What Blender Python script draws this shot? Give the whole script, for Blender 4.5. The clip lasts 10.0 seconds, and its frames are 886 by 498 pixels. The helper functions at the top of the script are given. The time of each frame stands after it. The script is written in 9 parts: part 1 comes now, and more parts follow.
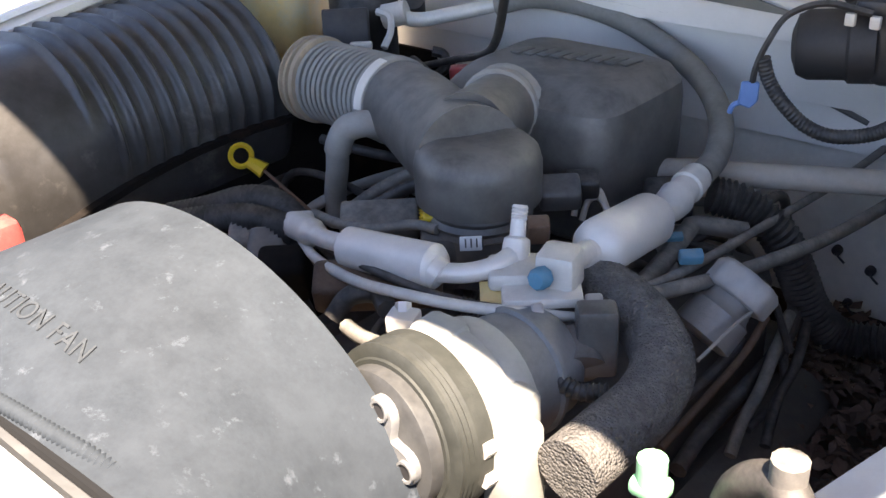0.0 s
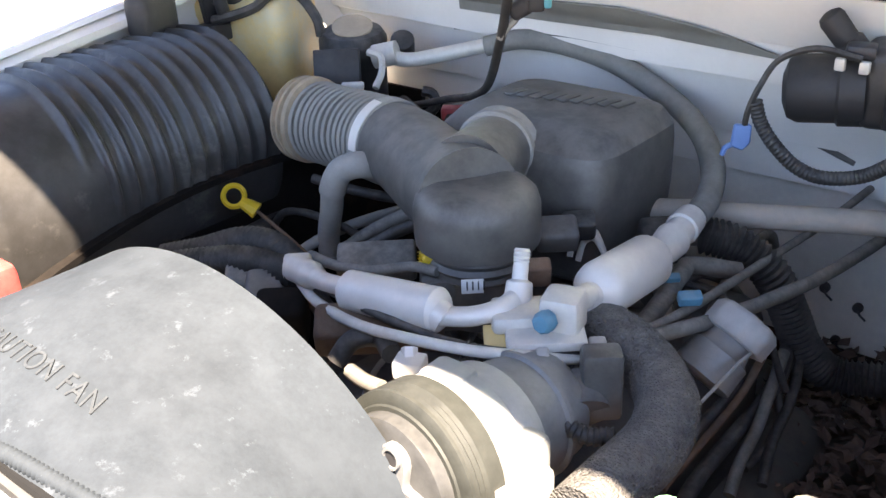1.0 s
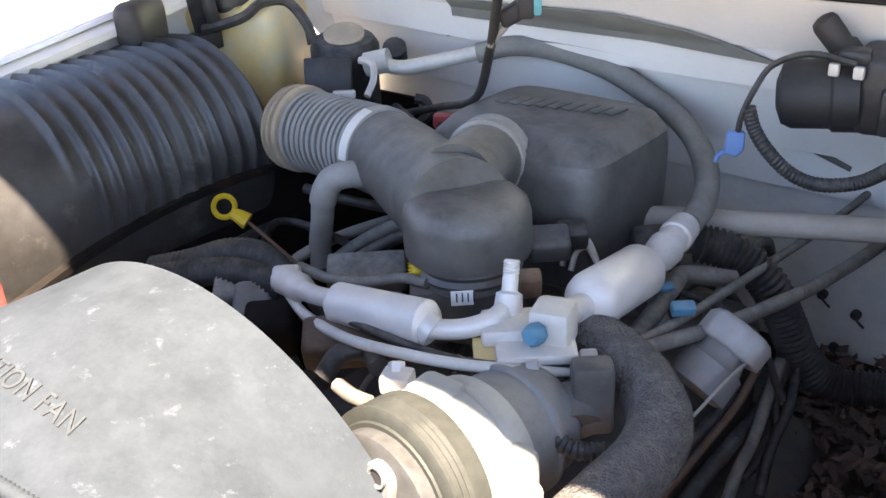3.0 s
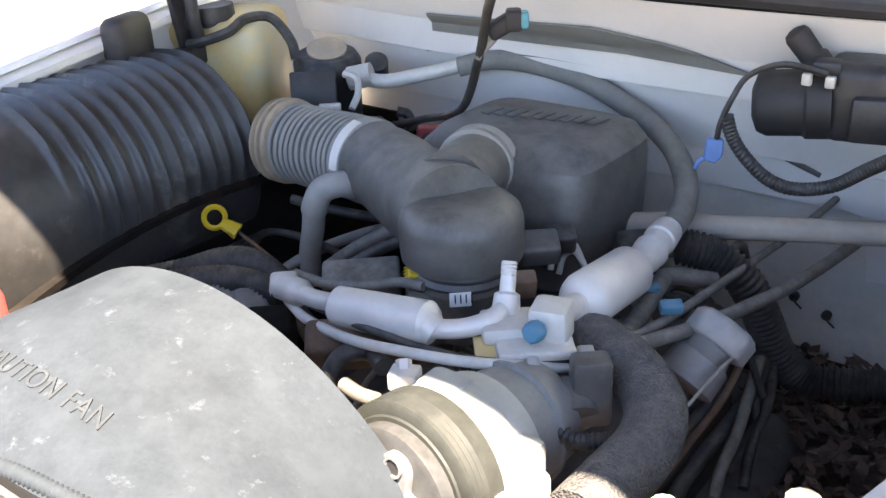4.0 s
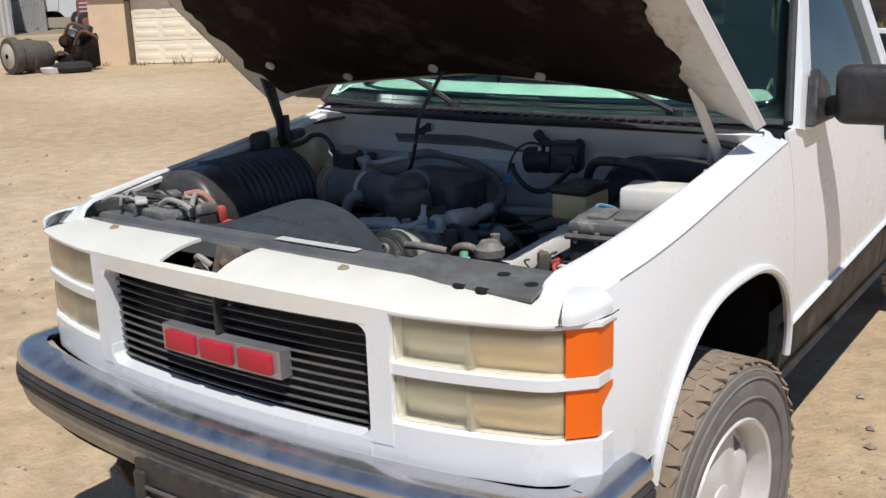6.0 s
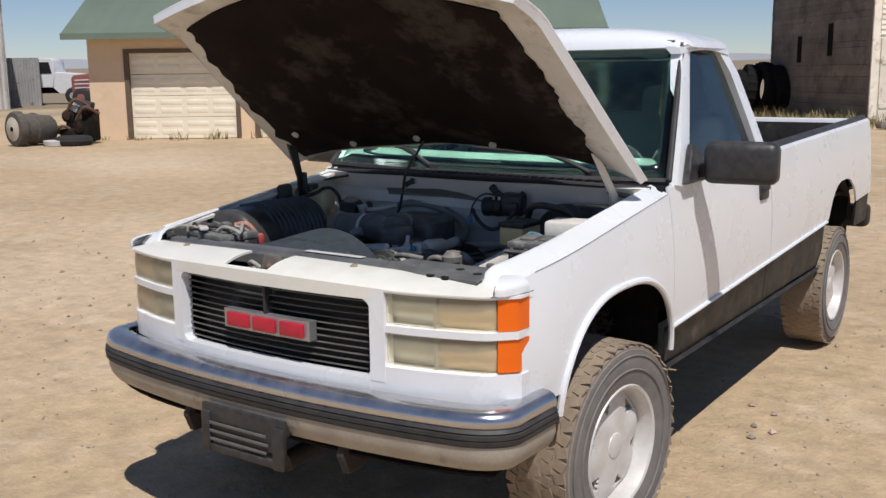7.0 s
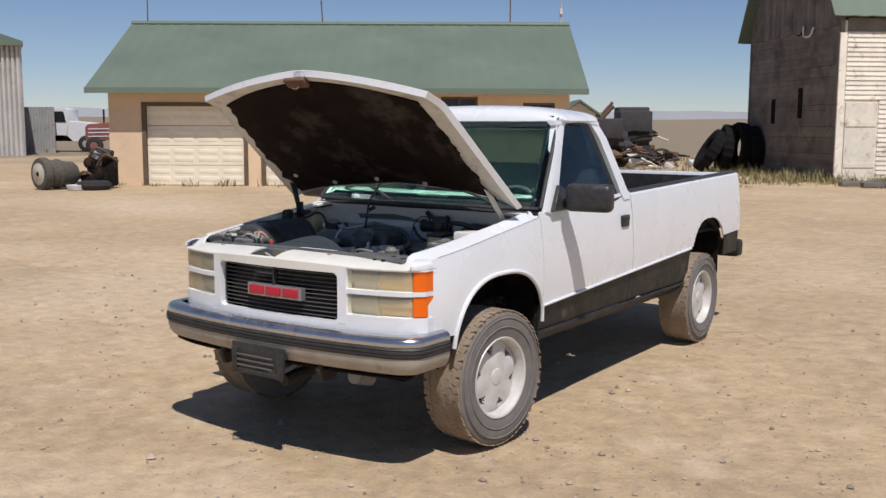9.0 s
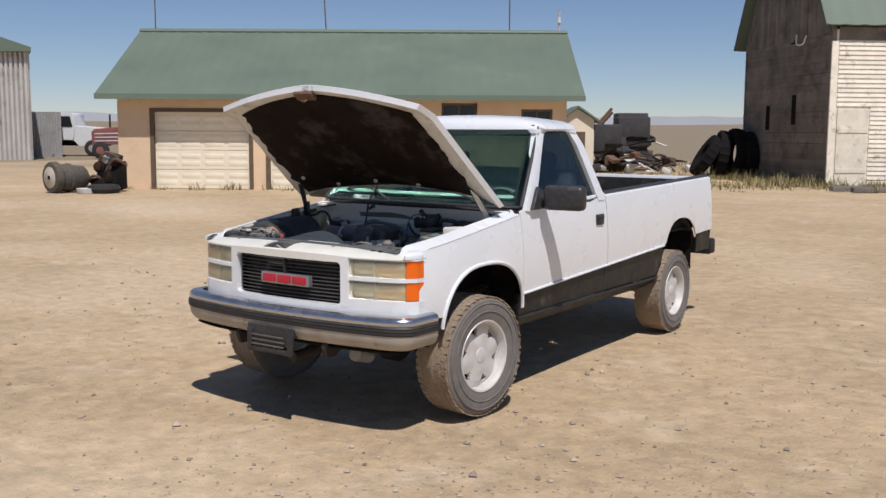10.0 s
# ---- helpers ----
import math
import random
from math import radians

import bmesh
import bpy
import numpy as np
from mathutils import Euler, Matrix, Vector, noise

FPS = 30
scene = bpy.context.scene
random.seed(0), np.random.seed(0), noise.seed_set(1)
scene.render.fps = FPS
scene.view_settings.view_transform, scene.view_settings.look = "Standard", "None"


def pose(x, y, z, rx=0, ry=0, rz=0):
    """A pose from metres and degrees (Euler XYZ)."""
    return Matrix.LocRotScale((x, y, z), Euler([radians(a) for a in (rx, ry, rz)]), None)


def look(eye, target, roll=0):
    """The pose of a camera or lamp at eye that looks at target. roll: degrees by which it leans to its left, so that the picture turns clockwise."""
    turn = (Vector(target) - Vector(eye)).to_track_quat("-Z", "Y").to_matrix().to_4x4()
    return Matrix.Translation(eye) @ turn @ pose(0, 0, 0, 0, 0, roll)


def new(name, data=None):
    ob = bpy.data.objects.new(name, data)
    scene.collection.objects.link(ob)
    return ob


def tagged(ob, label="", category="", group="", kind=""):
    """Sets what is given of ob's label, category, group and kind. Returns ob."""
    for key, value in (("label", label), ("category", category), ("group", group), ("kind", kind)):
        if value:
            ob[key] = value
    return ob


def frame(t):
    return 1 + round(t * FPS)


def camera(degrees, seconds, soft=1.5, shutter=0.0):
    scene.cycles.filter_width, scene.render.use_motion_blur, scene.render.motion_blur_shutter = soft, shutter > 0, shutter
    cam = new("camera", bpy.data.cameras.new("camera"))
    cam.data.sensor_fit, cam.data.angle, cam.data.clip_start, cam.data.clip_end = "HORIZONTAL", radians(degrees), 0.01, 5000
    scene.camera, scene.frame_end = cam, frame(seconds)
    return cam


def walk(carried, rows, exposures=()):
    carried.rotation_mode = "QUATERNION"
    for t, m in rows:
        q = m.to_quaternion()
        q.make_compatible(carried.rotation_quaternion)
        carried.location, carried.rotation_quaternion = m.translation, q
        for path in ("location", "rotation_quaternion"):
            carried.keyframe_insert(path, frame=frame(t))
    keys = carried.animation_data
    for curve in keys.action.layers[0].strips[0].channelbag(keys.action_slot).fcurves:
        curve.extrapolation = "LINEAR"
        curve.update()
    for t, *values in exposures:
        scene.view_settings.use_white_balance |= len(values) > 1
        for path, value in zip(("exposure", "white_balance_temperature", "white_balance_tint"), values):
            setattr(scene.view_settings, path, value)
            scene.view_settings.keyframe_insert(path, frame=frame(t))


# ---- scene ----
cam = camera(48.6, 10.0)
PATH = [
    (0, (0.593, 0.162, 1.551), (-0.61, 1.45, 0.606), -3.4),
    (0.5, (0.572, 0.153, 1.571), (-0.603, 1.491, 0.66), -2.9),
    (1, (0.566, 0.143, 1.567), (-0.607, 1.493, 0.673), -2.7),
    (1.5, (0.567, 0.145, 1.57), (-0.611, 1.491, 0.676), -3.2),
    (2, (0.564, 0.151, 1.57), (-0.616, 1.5, 0.683), -3.5),
    (3.5, (0.568, 0.168, 1.566), (-0.606, 1.522, 0.677), -2.9),
    (4, (0.556, 0.105, 1.569), (-0.563, 1.526, 0.714), -2.6),
    (4.5, (0.704, -0.184, 1.61), (-0.381, 1.297, 0.816), -3.9),
    (5, (1.054, -0.552, 1.673), (-0.053, 0.966, 0.989), -2.7),
    (5.3, (1.273, -0.752, 1.679), (0.134, 0.779, 1.078), -2.1),
    (5.5, (1.406, -0.926, 1.698), (0.272, 0.614, 1.113), -2.1),
    (5.7, (1.54, -1.115, 1.722), (0.405, 0.433, 1.163), -2.3),
    (6.8, (2.283, -2.128, 1.733), (1.157, -0.519, 1.356), -0.7),
    (7, (2.413, -2.304, 1.762), (1.292, -0.685, 1.41), -0.7),
    (7.5, (2.829, -2.658, 1.776), (1.706, -1.034, 1.464), -0.2),
    (8, (3.205, -3.085, 1.779), (2.067, -1.464, 1.501), 0.2),
    (8.5, (3.575, -3.485, 1.811), (2.43, -1.862, 1.58), 0.3),
    (9, (3.866, -3.825, 1.819), (2.734, -2.195, 1.573), 0.2),
    (9.5, (4.118, -4.191, 1.832), (2.985, -2.562, 1.578), 0.1),
    (10, (4.366, -4.406, 1.838), (3.229, -2.778, 1.602), 0.3),
]
walk(cam, [(t, look(eye, target, roll)) for t, eye, target, roll in PATH],
     [(0, 2.66, 8000, 18), (0.7, 3.05, 8150, 17), (3.5, 3.12, 8250, 17), (4.0, 3.08, 8050, 16), (4.5, 2.5, 7250, 12), (5.0, 1.45, 6700, 11), (5.5, 0.36, 6350, 10), (6.8, -0.12, 6400, 13), (10, -0.15, 6400, 14)])


# ---- light ----
SUN_TO = Vector((0.42, -0.375, 1.0)).normalized()
world = bpy.data.worlds.new("sky")
scene.world = world
world.use_nodes = True
_nt = world.node_tree
_sky = _nt.nodes.new("ShaderNodeTexSky")
_sky.sky_type = "NISHITA"
_sky.sun_disc = False
_sky.sun_elevation = math.asin(SUN_TO.z)
_sky.sun_rotation = math.atan2(SUN_TO.x, SUN_TO.y)
_sky.altitude = 1200
_sky.dust_density = 0.1
_sky.air_density = 0.9
_sky.ozone_density = 4.0
_tint = _nt.nodes.new("ShaderNodeMix")
_tint.data_type, _tint.blend_type = "RGBA", "MULTIPLY"
_tint.inputs[0].default_value = 1.0
_tint.inputs[7].default_value = (1.02, 0.98, 0.985, 1)
_nt.links.new(_sky.outputs[0], _tint.inputs[6])
_cap = _nt.nodes.new("ShaderNodeMix")
_cap.data_type, _cap.blend_type = "RGBA", "DARKEN"
_cap.inputs[0].default_value = 1.0
_cap.inputs[7].default_value = (12.0, 12.4, 13.2, 1)
_nt.links.new(_tint.outputs[2], _cap.inputs[6])
_nt.links.new(_cap.outputs[2], _nt.nodes["Background"].inputs[0])
_nt.nodes["Background"].inputs[1].default_value = 0.082
sun_data = bpy.data.lights.new("sun", "SUN")
sun_data.energy, sun_data.angle, sun_data.color = 4.25, radians(0.55), (1.0, 0.98, 0.935)
sun = new("sun", sun_data)
sun.rotation_euler = SUN_TO.to_track_quat("Z", "Y").to_euler()
sun.location = (3, -5, 14)


# ---- materials ----
def mat(name, base, rough=0.5, metal=0.0, vary=0.15, scale=6.0, grain=90.0, bump=0.15, dust=0.0, dust_col=(0.42, 0.34, 0.26), spec=0.5, second=None, second_amt=0.0, second_scale=3.0, island=0.0, obj_rand=0.0, coat=0.0, stretch=None, dust_min=0.25):
    """A surface with broad stains and fine grain, and dust that lies on it where it faces up."""
    m = bpy.data.materials.new(name)
    m.use_nodes = True
    nt = m.node_tree
    N, L = nt.nodes, nt.links
    b = N["Principled BSDF"]
    b.inputs["Metallic"].default_value = metal
    b.inputs["Specular IOR Level"].default_value = spec
    b.inputs["Coat Weight"].default_value = coat
    b.inputs["Coat Roughness"].default_value = 0.12
    tc = N.new("ShaderNodeTexCoord")
    vec = tc.outputs["Object"]
    if stretch:
        mp = N.new("ShaderNodeMapping")
        mp.inputs["Scale"].default_value = stretch
        L.new(vec, mp.inputs["Vector"])
        vec = mp.outputs["Vector"]

    def noise_tex(sc, detail=5.0, rough_=0.6):
        n = N.new("ShaderNodeTexNoise")
        n.inputs["Scale"].default_value = sc
        n.inputs["Detail"].default_value = detail
        n.inputs["Roughness"].default_value = rough_
        L.new(vec, n.inputs["Vector"])
        return n.outputs["Fac"]

    def ramp(fac, a, z, lo, hi):
        r = N.new("ShaderNodeMapRange")
        r.inputs["From Min"].default_value, r.inputs["From Max"].default_value = a, z
        r.inputs["To Min"].default_value, r.inputs["To Max"].default_value = lo, hi
        L.new(fac, r.inputs["Value"])
        return r.outputs["Result"]

    def mix(fac, a, c, mode="MIX"):
        x = N.new("ShaderNodeMix")
        x.data_type, x.blend_type = "RGBA", mode
        if isinstance(fac, float):
            x.inputs[0].default_value = fac
        else:
            L.new(fac, x.inputs[0])
        for s, v in ((6, a), (7, c)):
            if isinstance(v, tuple):
                x.inputs[s].default_value = (*v, 1)
            else:
                L.new(v, x.inputs[s])
        return x.outputs[2]

    big, fine = noise_tex(scale), noise_tex(grain, 4.0, 0.7)
    lo = tuple(max(0.0, c * (1 - vary)) for c in base)
    hi = tuple(min(1.0, c * (1 + vary)) for c in base)
    col = mix(ramp(big, 0.3, 0.7, 0.0, 1.0), lo, hi)
    col = mix(ramp(fine, 0.35, 0.65, 0.0, min(1.0, vary * 1.5)), col, tuple(c * 0.72 for c in base))
    if second:
        col = mix(ramp(noise_tex(second_scale, 6.0, 0.7), 0.62 - 0.3 * second_amt, 0.72 - 0.2 * second_amt, 0.0, 0.85), col, second)
    if island or obj_rand:
        if obj_rand:
            rnd = N.new("ShaderNodeObjectInfo").outputs["Random"]
        else:
            rnd = N.new("ShaderNodeNewGeometry").outputs["Random Per Island"]
        k = max(island, obj_rand)
        hsv = N.new("ShaderNodeHueSaturation")
        L.new(ramp(rnd, 0.0, 1.0, 1 - k, 1 + k), hsv.inputs["Value"])
        L.new(col, hsv.inputs["Color"])
        col = hsv.outputs["Color"]
    rgh = ramp(big, 0.3, 0.7, max(0.02, rough - 0.1), min(1.0, rough + 0.12))
    if dust:
        geo = N.new("ShaderNodeNewGeometry")
        sep = N.new("ShaderNodeSeparateXYZ")
        L.new(geo.outputs["Normal"], sep.inputs[0])
        up = ramp(sep.outputs["Z"], -0.3, 0.9, dust_min, 1.0)
        patch = ramp(noise_tex(scale * 2.3, 6.0, 0.7), 0.38, 0.68, 0.15, 1.0)
        mul = N.new("ShaderNodeMath")
        mul.operation = "MULTIPLY"
        L.new(up, mul.inputs[0]), L.new(patch, mul.inputs[1])
        mul2 = N.new("ShaderNodeMath")
        mul2.operation = "MULTIPLY"
        L.new(mul.outputs[0], mul2.inputs[0])
        mul2.inputs[1].default_value = dust
        col = mix(mul2.outputs[0], col, dust_col)
        rr = N.new("ShaderNodeMath")
        rr.operation = "MAXIMUM"
        L.new(rgh, rr.inputs[0])
        L.new(ramp(mul2.outputs[0], 0.0, 0.6, 0.0, 0.85), rr.inputs[1])
        rgh = rr.outputs[0]
        if metal:
            L.new(ramp(mul2.outputs[0], 0.0, 0.7, metal, 0.0), b.inputs["Metallic"])
    L.new(rgh, b.inputs["Roughness"])
    L.new(col, b.inputs["Base Color"])
    if bump:
        bp = N.new("ShaderNodeBump")
        bp.inputs["Strength"].default_value = bump
        bp.inputs["Distance"].default_value = 0.004
        L.new(fine, bp.inputs["Height"])
        L.new(bp.outputs[0], b.inputs["Normal"])
    return m


def glass(name, tint, rough=0.02, alpha_trans=1.0):
    m = bpy.data.materials.new(name)
    m.use_nodes = True
    b = m.node_tree.nodes["Principled BSDF"]
    b.inputs["Base Color"].default_value = (*tint, 1)
    b.inputs["Roughness"].default_value = rough
    b.inputs["Transmission Weight"].default_value = alpha_trans
    b.inputs["IOR"].default_value = 1.45
    nz = m.node_tree.nodes.new("ShaderNodeTexNoise")
    nz.inputs["Scale"].default_value = 14
    mr = m.node_tree.nodes.new("ShaderNodeMapRange")
    mr.inputs["To Min"].default_value, mr.inputs["To Max"].default_value = rough, rough + 0.08
    m.node_tree.links.new(nz.outputs["Fac"], mr.inputs["Value"])
    m.node_tree.links.new(mr.outputs[0], b.inputs["Roughness"])
    return m


DIRT = (0.50, 0.38, 0.26)
M_PAINT = mat("white_truck_paint", (0.80, 0.81, 0.82), 0.28, vary=0.02, scale=2, grain=60, bump=0.01, dust=0.10, dust_col=(0.62, 0.55, 0.46), coat=0.35)
M_PAINT_IN = mat("dusty_white_inner_paint", (0.84, 0.80, 0.74), 0.45, vary=0.05, scale=7, grain=150, bump=0.05, dust=0.16, dust_col=(0.46, 0.42, 0.37))
M_BLACKPAINT = mat("worn_black_lower_paint", (0.014, 0.015, 0.016), 0.5, vary=0.3, scale=8, spec=0.3, dust=0.09, dust_col=DIRT, second=(0.09, 0.075, 0.06), second_amt=0.10, second_scale=6)
M_CHROME = mat("dull_chrome", (0.54, 0.54, 0.56), 0.22, 1.0, vary=0.04, scale=3, grain=40, bump=0.0, dust=0.16, dust_col=(0.50, 0.43, 0.36))
M_RUB = mat("black_rubber_strip", (0.02, 0.02, 0.022), 0.6, vary=0.2, dust=0.14, dust_col=(0.36, 0.30, 0.24))
M_VALANCE = mat("dusty_bumper_valance", (0.40, 0.36, 0.30), 0.6, 0.2, vary=0.25, scale=5, dust=0.4, dust_col=(0.40, 0.33, 0.25), second=(0.20, 0.15, 0.11), second_amt=0.15, second_scale=6)
M_BLACKPLASTIC = mat("black_plastic", (0.018, 0.018, 0.02), 0.45, vary=0.2, scale=12, dust=0.22, dust_col=(0.30, 0.27, 0.24))
M_TREAD = mat("dirt_caked_tread", (0.27, 0.205, 0.145), 0.95, vary=0.22, scale=14, bump=0.4, dust=0.7, dust_col=(0.36, 0.28, 0.20), dust_min=0.5, second=(0.16, 0.13, 0.10), second_amt=0.2, second_scale=9)
M_TYRE = mat("dusty_tyre_rubber", (0.155, 0.145, 0.135), 0.9, vary=0.18, scale=8, bump=0.2, dust=0.45, dust_col=(0.30, 0.26, 0.22), dust_min=0.6)
M_RIM = mat("cast_aluminium_rim", (0.66, 0.645, 0.62), 0.45, 0.15, vary=0.10, scale=14, dust=0.45, dust_col=(0.50, 0.42, 0.33))
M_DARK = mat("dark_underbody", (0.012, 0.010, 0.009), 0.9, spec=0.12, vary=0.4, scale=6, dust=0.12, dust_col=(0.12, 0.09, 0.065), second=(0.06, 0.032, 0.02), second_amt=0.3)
M_UNDER = mat("grimy_underbody_steel", (0.032, 0.025, 0.021), 0.85, vary=0.4, scale=12, bump=0.4, dust=0.15, dust_col=(0.20, 0.15, 0.11))
M_RUST = mat("rusty_steel", (0.14, 0.075, 0.045), 0.85, vary=0.4, scale=12, bump=0.5, dust=0.3, dust_col=(0.36, 0.28, 0.2))
M_AMBER = glass("amber_lens", (0.95, 0.16, 0.005), 0.12, 0.08)
M_LENS = glass("clouded_lens", (0.84, 0.79, 0.64), 0.12, 0.86)
M_REFLTAN = mat("tan_reflector", (0.50, 0.36, 0.20), 0.4, 0.4, vary=0.15, scale=20)
M_REFL = mat("aged_reflector", (0.42, 0.42, 0.38), 0.35, 0.6, vary=0.15, scale=20)
M_SIDEGLASS = glass("dark_side_glass", (0.13, 0.18, 0.19), 0.01, 1.0)
M_GLASS = glass("green_tinted_glass", (0.55, 0.84, 0.73), 0.01, 1.0)
M_RED = mat("red_emblem", (0.50, 0.02, 0.04), 0.4, vary=0.12, scale=20)
M_SILVER = mat("grey_emblem_rim", (0.42, 0.42, 0.43), 0.35, 0.7, vary=0.1)
M_LINER = mat("hood_liner_felt", (0.019, 0.013, 0.011), 0.95, vary=0.35, scale=7, grain=160, bump=0.6, spec=0.08, second=(0.060, 0.050, 0.043), second_amt=0.30, second_scale=3.5)
M_HOODIN = mat("hood_underside_paint", (0.66, 0.63, 0.57), 0.6, vary=0.1, scale=9, dust=0.0, second=(0.36, 0.30, 0.23), second_amt=0.3, second_scale=6)
M_SEAT = mat("grey_seat_cloth", (0.16, 0.16, 0.17), 0.9, vary=0.15)
M_DASHTOP = mat("faded_dash_top", (0.24, 0.27, 0.25), 0.8, vary=0.1)
M_DASH = mat("dash_plastic", (0.10, 0.10, 0.105), 0.7, vary=0.1)


# ---- mesh tools ----
def part(name, bm, material, parent=None, label="", smooth=40, where=None):
    """Link a bmesh as one mesh object under a thing or a part."""
    me = bpy.data.meshes.new(name)
    bmesh.ops.recalc_face_normals(bm, faces=bm.faces)
    bm.to_mesh(me)
    bm.free()
    return part_mesh(name, me, material, parent, label, smooth, where)


def part_mesh(name, me, material, parent=None, label="", smooth=40, where=None):
    if material and not me.materials:
        me.materials.append(material)
    if smooth and not me.get("done"):
        me.polygons.foreach_set("use_smooth", [True] * len(me.polygons))
        me.set_sharp_from_angle(angle=radians(smooth))
        me["done"] = 1
    ob = new(name, me)
    if parent:
        ob.parent = parent
        if parent.type == "EMPTY":
            ob.matrix_parent_inverse = parent.matrix_basis.inverted()
    if where:
        ob.matrix_basis = where
    if label:
        ob["label"] = label
    return ob


def thing(name, at, label, category, group="", kind=""):
    e = new(name)
    e.empty_display_size = 0.1
    e.matrix_basis = Matrix.Translation(at)
    return tagged(e, label, category, group, kind)


def box(bm, c, s, bevel=0.0, rot=None, seg=2):
    """A box with centre c and full sizes s, its edges rounded by bevel."""
    r = bmesh.ops.create_cube(bm, size=1.0)
    vs = r["verts"]
    bmesh.ops.scale(bm, vec=s, verts=vs)
    if bevel:
        es = {e for v in vs for e in v.link_edges}
        rb = bmesh.ops.bevel(bm, geom=list(es), offset=min(bevel, min(s) * 0.49), segments=seg, affect="EDGES", profile=0.5)
        vs = list({v for f in rb["faces"] for v in f.verts} | {v for v in vs if v.is_valid})
    if rot is not None:
        bmesh.ops.rotate(bm, cent=(0, 0, 0), matrix=rot, verts=vs)
    bmesh.ops.translate(bm, vec=c, verts=vs)
    return vs


def rings(bm, rows, cap=True, closed=True, close_rows=False):
    """Skin a row of rings of points (each the same count)."""
    vr = [[bm.verts.new(p) for p in r] for r in rows]
    n = len(vr[0])
    pairs = list(zip(vr, vr[1:])) + ([(vr[-1], vr[0])] if close_rows else [])
    for a, b in pairs:
        for i in range(n if closed else n - 1):
            j = (i + 1) % n
            bm.faces.new((a[i], a[j], b[j], b[i]))
    if cap and closed and not close_rows:
        bm.faces.new(vr[0][::-1])
        bm.faces.new(vr[-1])
    return vr


def frame_of(d):
    d = Vector(d).normalized()
    a = d.cross(Vector((0, 0, 1)) if abs(d.z) < 0.9 else Vector((1, 0, 0))).normalized()
    return a, d.cross(a).normalized(), d


def cyl(bm, p0, p1, r0, r1=None, seg=20, prof=None, cap=True):
    """A turned form from p0 to p1. prof: (place 0..1, radius) steps along it."""
    p0, p1 = Vector(p0), Vector(p1)
    a, b, _ = frame_of(p1 - p0)
    prof = prof or [(0, r0), (1, r1 if r1 is not None else r0)]
    rows = []
    for t, r in prof:
        c = p0.lerp(p1, t)
        rows.append([c + (a * math.cos(2 * math.pi * k / seg) + b * math.sin(2 * math.pi * k / seg)) * r for k in range(seg)])
    return rings(bm, rows, cap)


def spline(pts, per=8):
    """Catmull-Rom through the points."""
    P = [Vector(p) for p in pts]
    P = [2 * P[0] - P[1]] + P + [2 * P[-1] - P[-2]]
    out = []
    for i in range(1, len(P) - 2):
        p0, p1, p2, p3 = P[i - 1 : i + 3]
        for k in range(per):
            t = k / per
            out.append(0.5 * ((2 * p1) + (p2 - p0) * t + (2 * p0 - 5 * p1 + 4 * p2 - p3) * t * t + (3 * p1 - p0 - 3 * p2 + p3) * t ** 3))
    out.append(P[-2])
    return out


def tube(bm, pts, r, seg=12, per=8, corr=0.0, pitch=0.008, cap=True, rfun=None):
    """A hose along the points; corr: depth of its corrugation, pitch: from rib to rib."""
    path = spline(pts, per)
    if corr:
        d = [0.0]
        for a, b in zip(path, path[1:]):
            d.append(d[-1] + (b - a).length)
        n = max(4, int(d[-1] / pitch * 3))
        fine, j = [], 0
        for k in range(n + 1):
            s = d[-1] * k / n
            while j < len(d) - 2 and d[j + 1] < s:
                j += 1
            f = (s - d[j]) / max(1e-6, d[j + 1] - d[j])
            fine.append(path[j].lerp(path[j + 1], f))
        path = fine
    rows, up = [], None
    for i, p in enumerate(path):
        t = (path[min(i + 1, len(path) - 1)] - path[max(i - 1, 0)]).normalized()
        if up is None:
            up = frame_of(t)[0]
        up = (up - t * up.dot(t)).normalized()
        side = t.cross(up)
        rr = rfun(i / (len(path) - 1)) if rfun else r
        if corr and i % 3 == 1:
            rr += corr
        elif corr and i % 3 == 0:
            rr -= corr * 0.5
        rows.append([p + (up * math.cos(2 * math.pi * k / seg) + side * math.sin(2 * math.pi * k / seg)) * rr for k in range(seg)])
    return rings(bm, rows, cap)


def sheet(bm, fn, us, vs, thick=0.0):
    """A surface of points fn(u, v); thick: gives it a back and edges, along its normals."""
    g = [[Vector(fn(u, v)) for v in vs] for u in us]
    V = [[bm.verts.new(p) for p in r] for r in g]
    nu, nv = len(us), len(vs)
    for i in range(nu - 1):
        for j in range(nv - 1):
            bm.faces.new((V[i][j], V[i + 1][j], V[i + 1][j + 1], V[i][j + 1]))
    if thick:
        B = []
        for i in range(nu):
            row = []
            for j in range(nv):
                du = g[min(i + 1, nu - 1)][j] - g[max(i - 1, 0)][j]
                dv = g[i][min(j + 1, nv - 1)] - g[i][max(j - 1, 0)]
                n = du.cross(dv)
                n = n.normalized() if n.length > 1e-9 else Vector((0, 0, 1))
                row.append(bm.verts.new(g[i][j] - n * thick))
            B.append(row)
        for i in range(nu - 1):
            for j in range(nv - 1):
                bm.faces.new((B[i][j], B[i][j + 1], B[i + 1][j + 1], B[i + 1][j]))
        for i in range(nu - 1):
            bm.faces.new((V[i][0], B[i][0], B[i + 1][0], V[i + 1][0]))
            bm.faces.new((V[i][-1], V[i + 1][-1], B[i + 1][-1], B[i][-1]))
        for j in range(nv - 1):
            bm.faces.new((V[0][j], V[0][j + 1], B[0][j + 1], B[0][j]))
            bm.faces.new((V[-1][j], B[-1][j], B[-1][j + 1], V[-1][j + 1]))
    return V


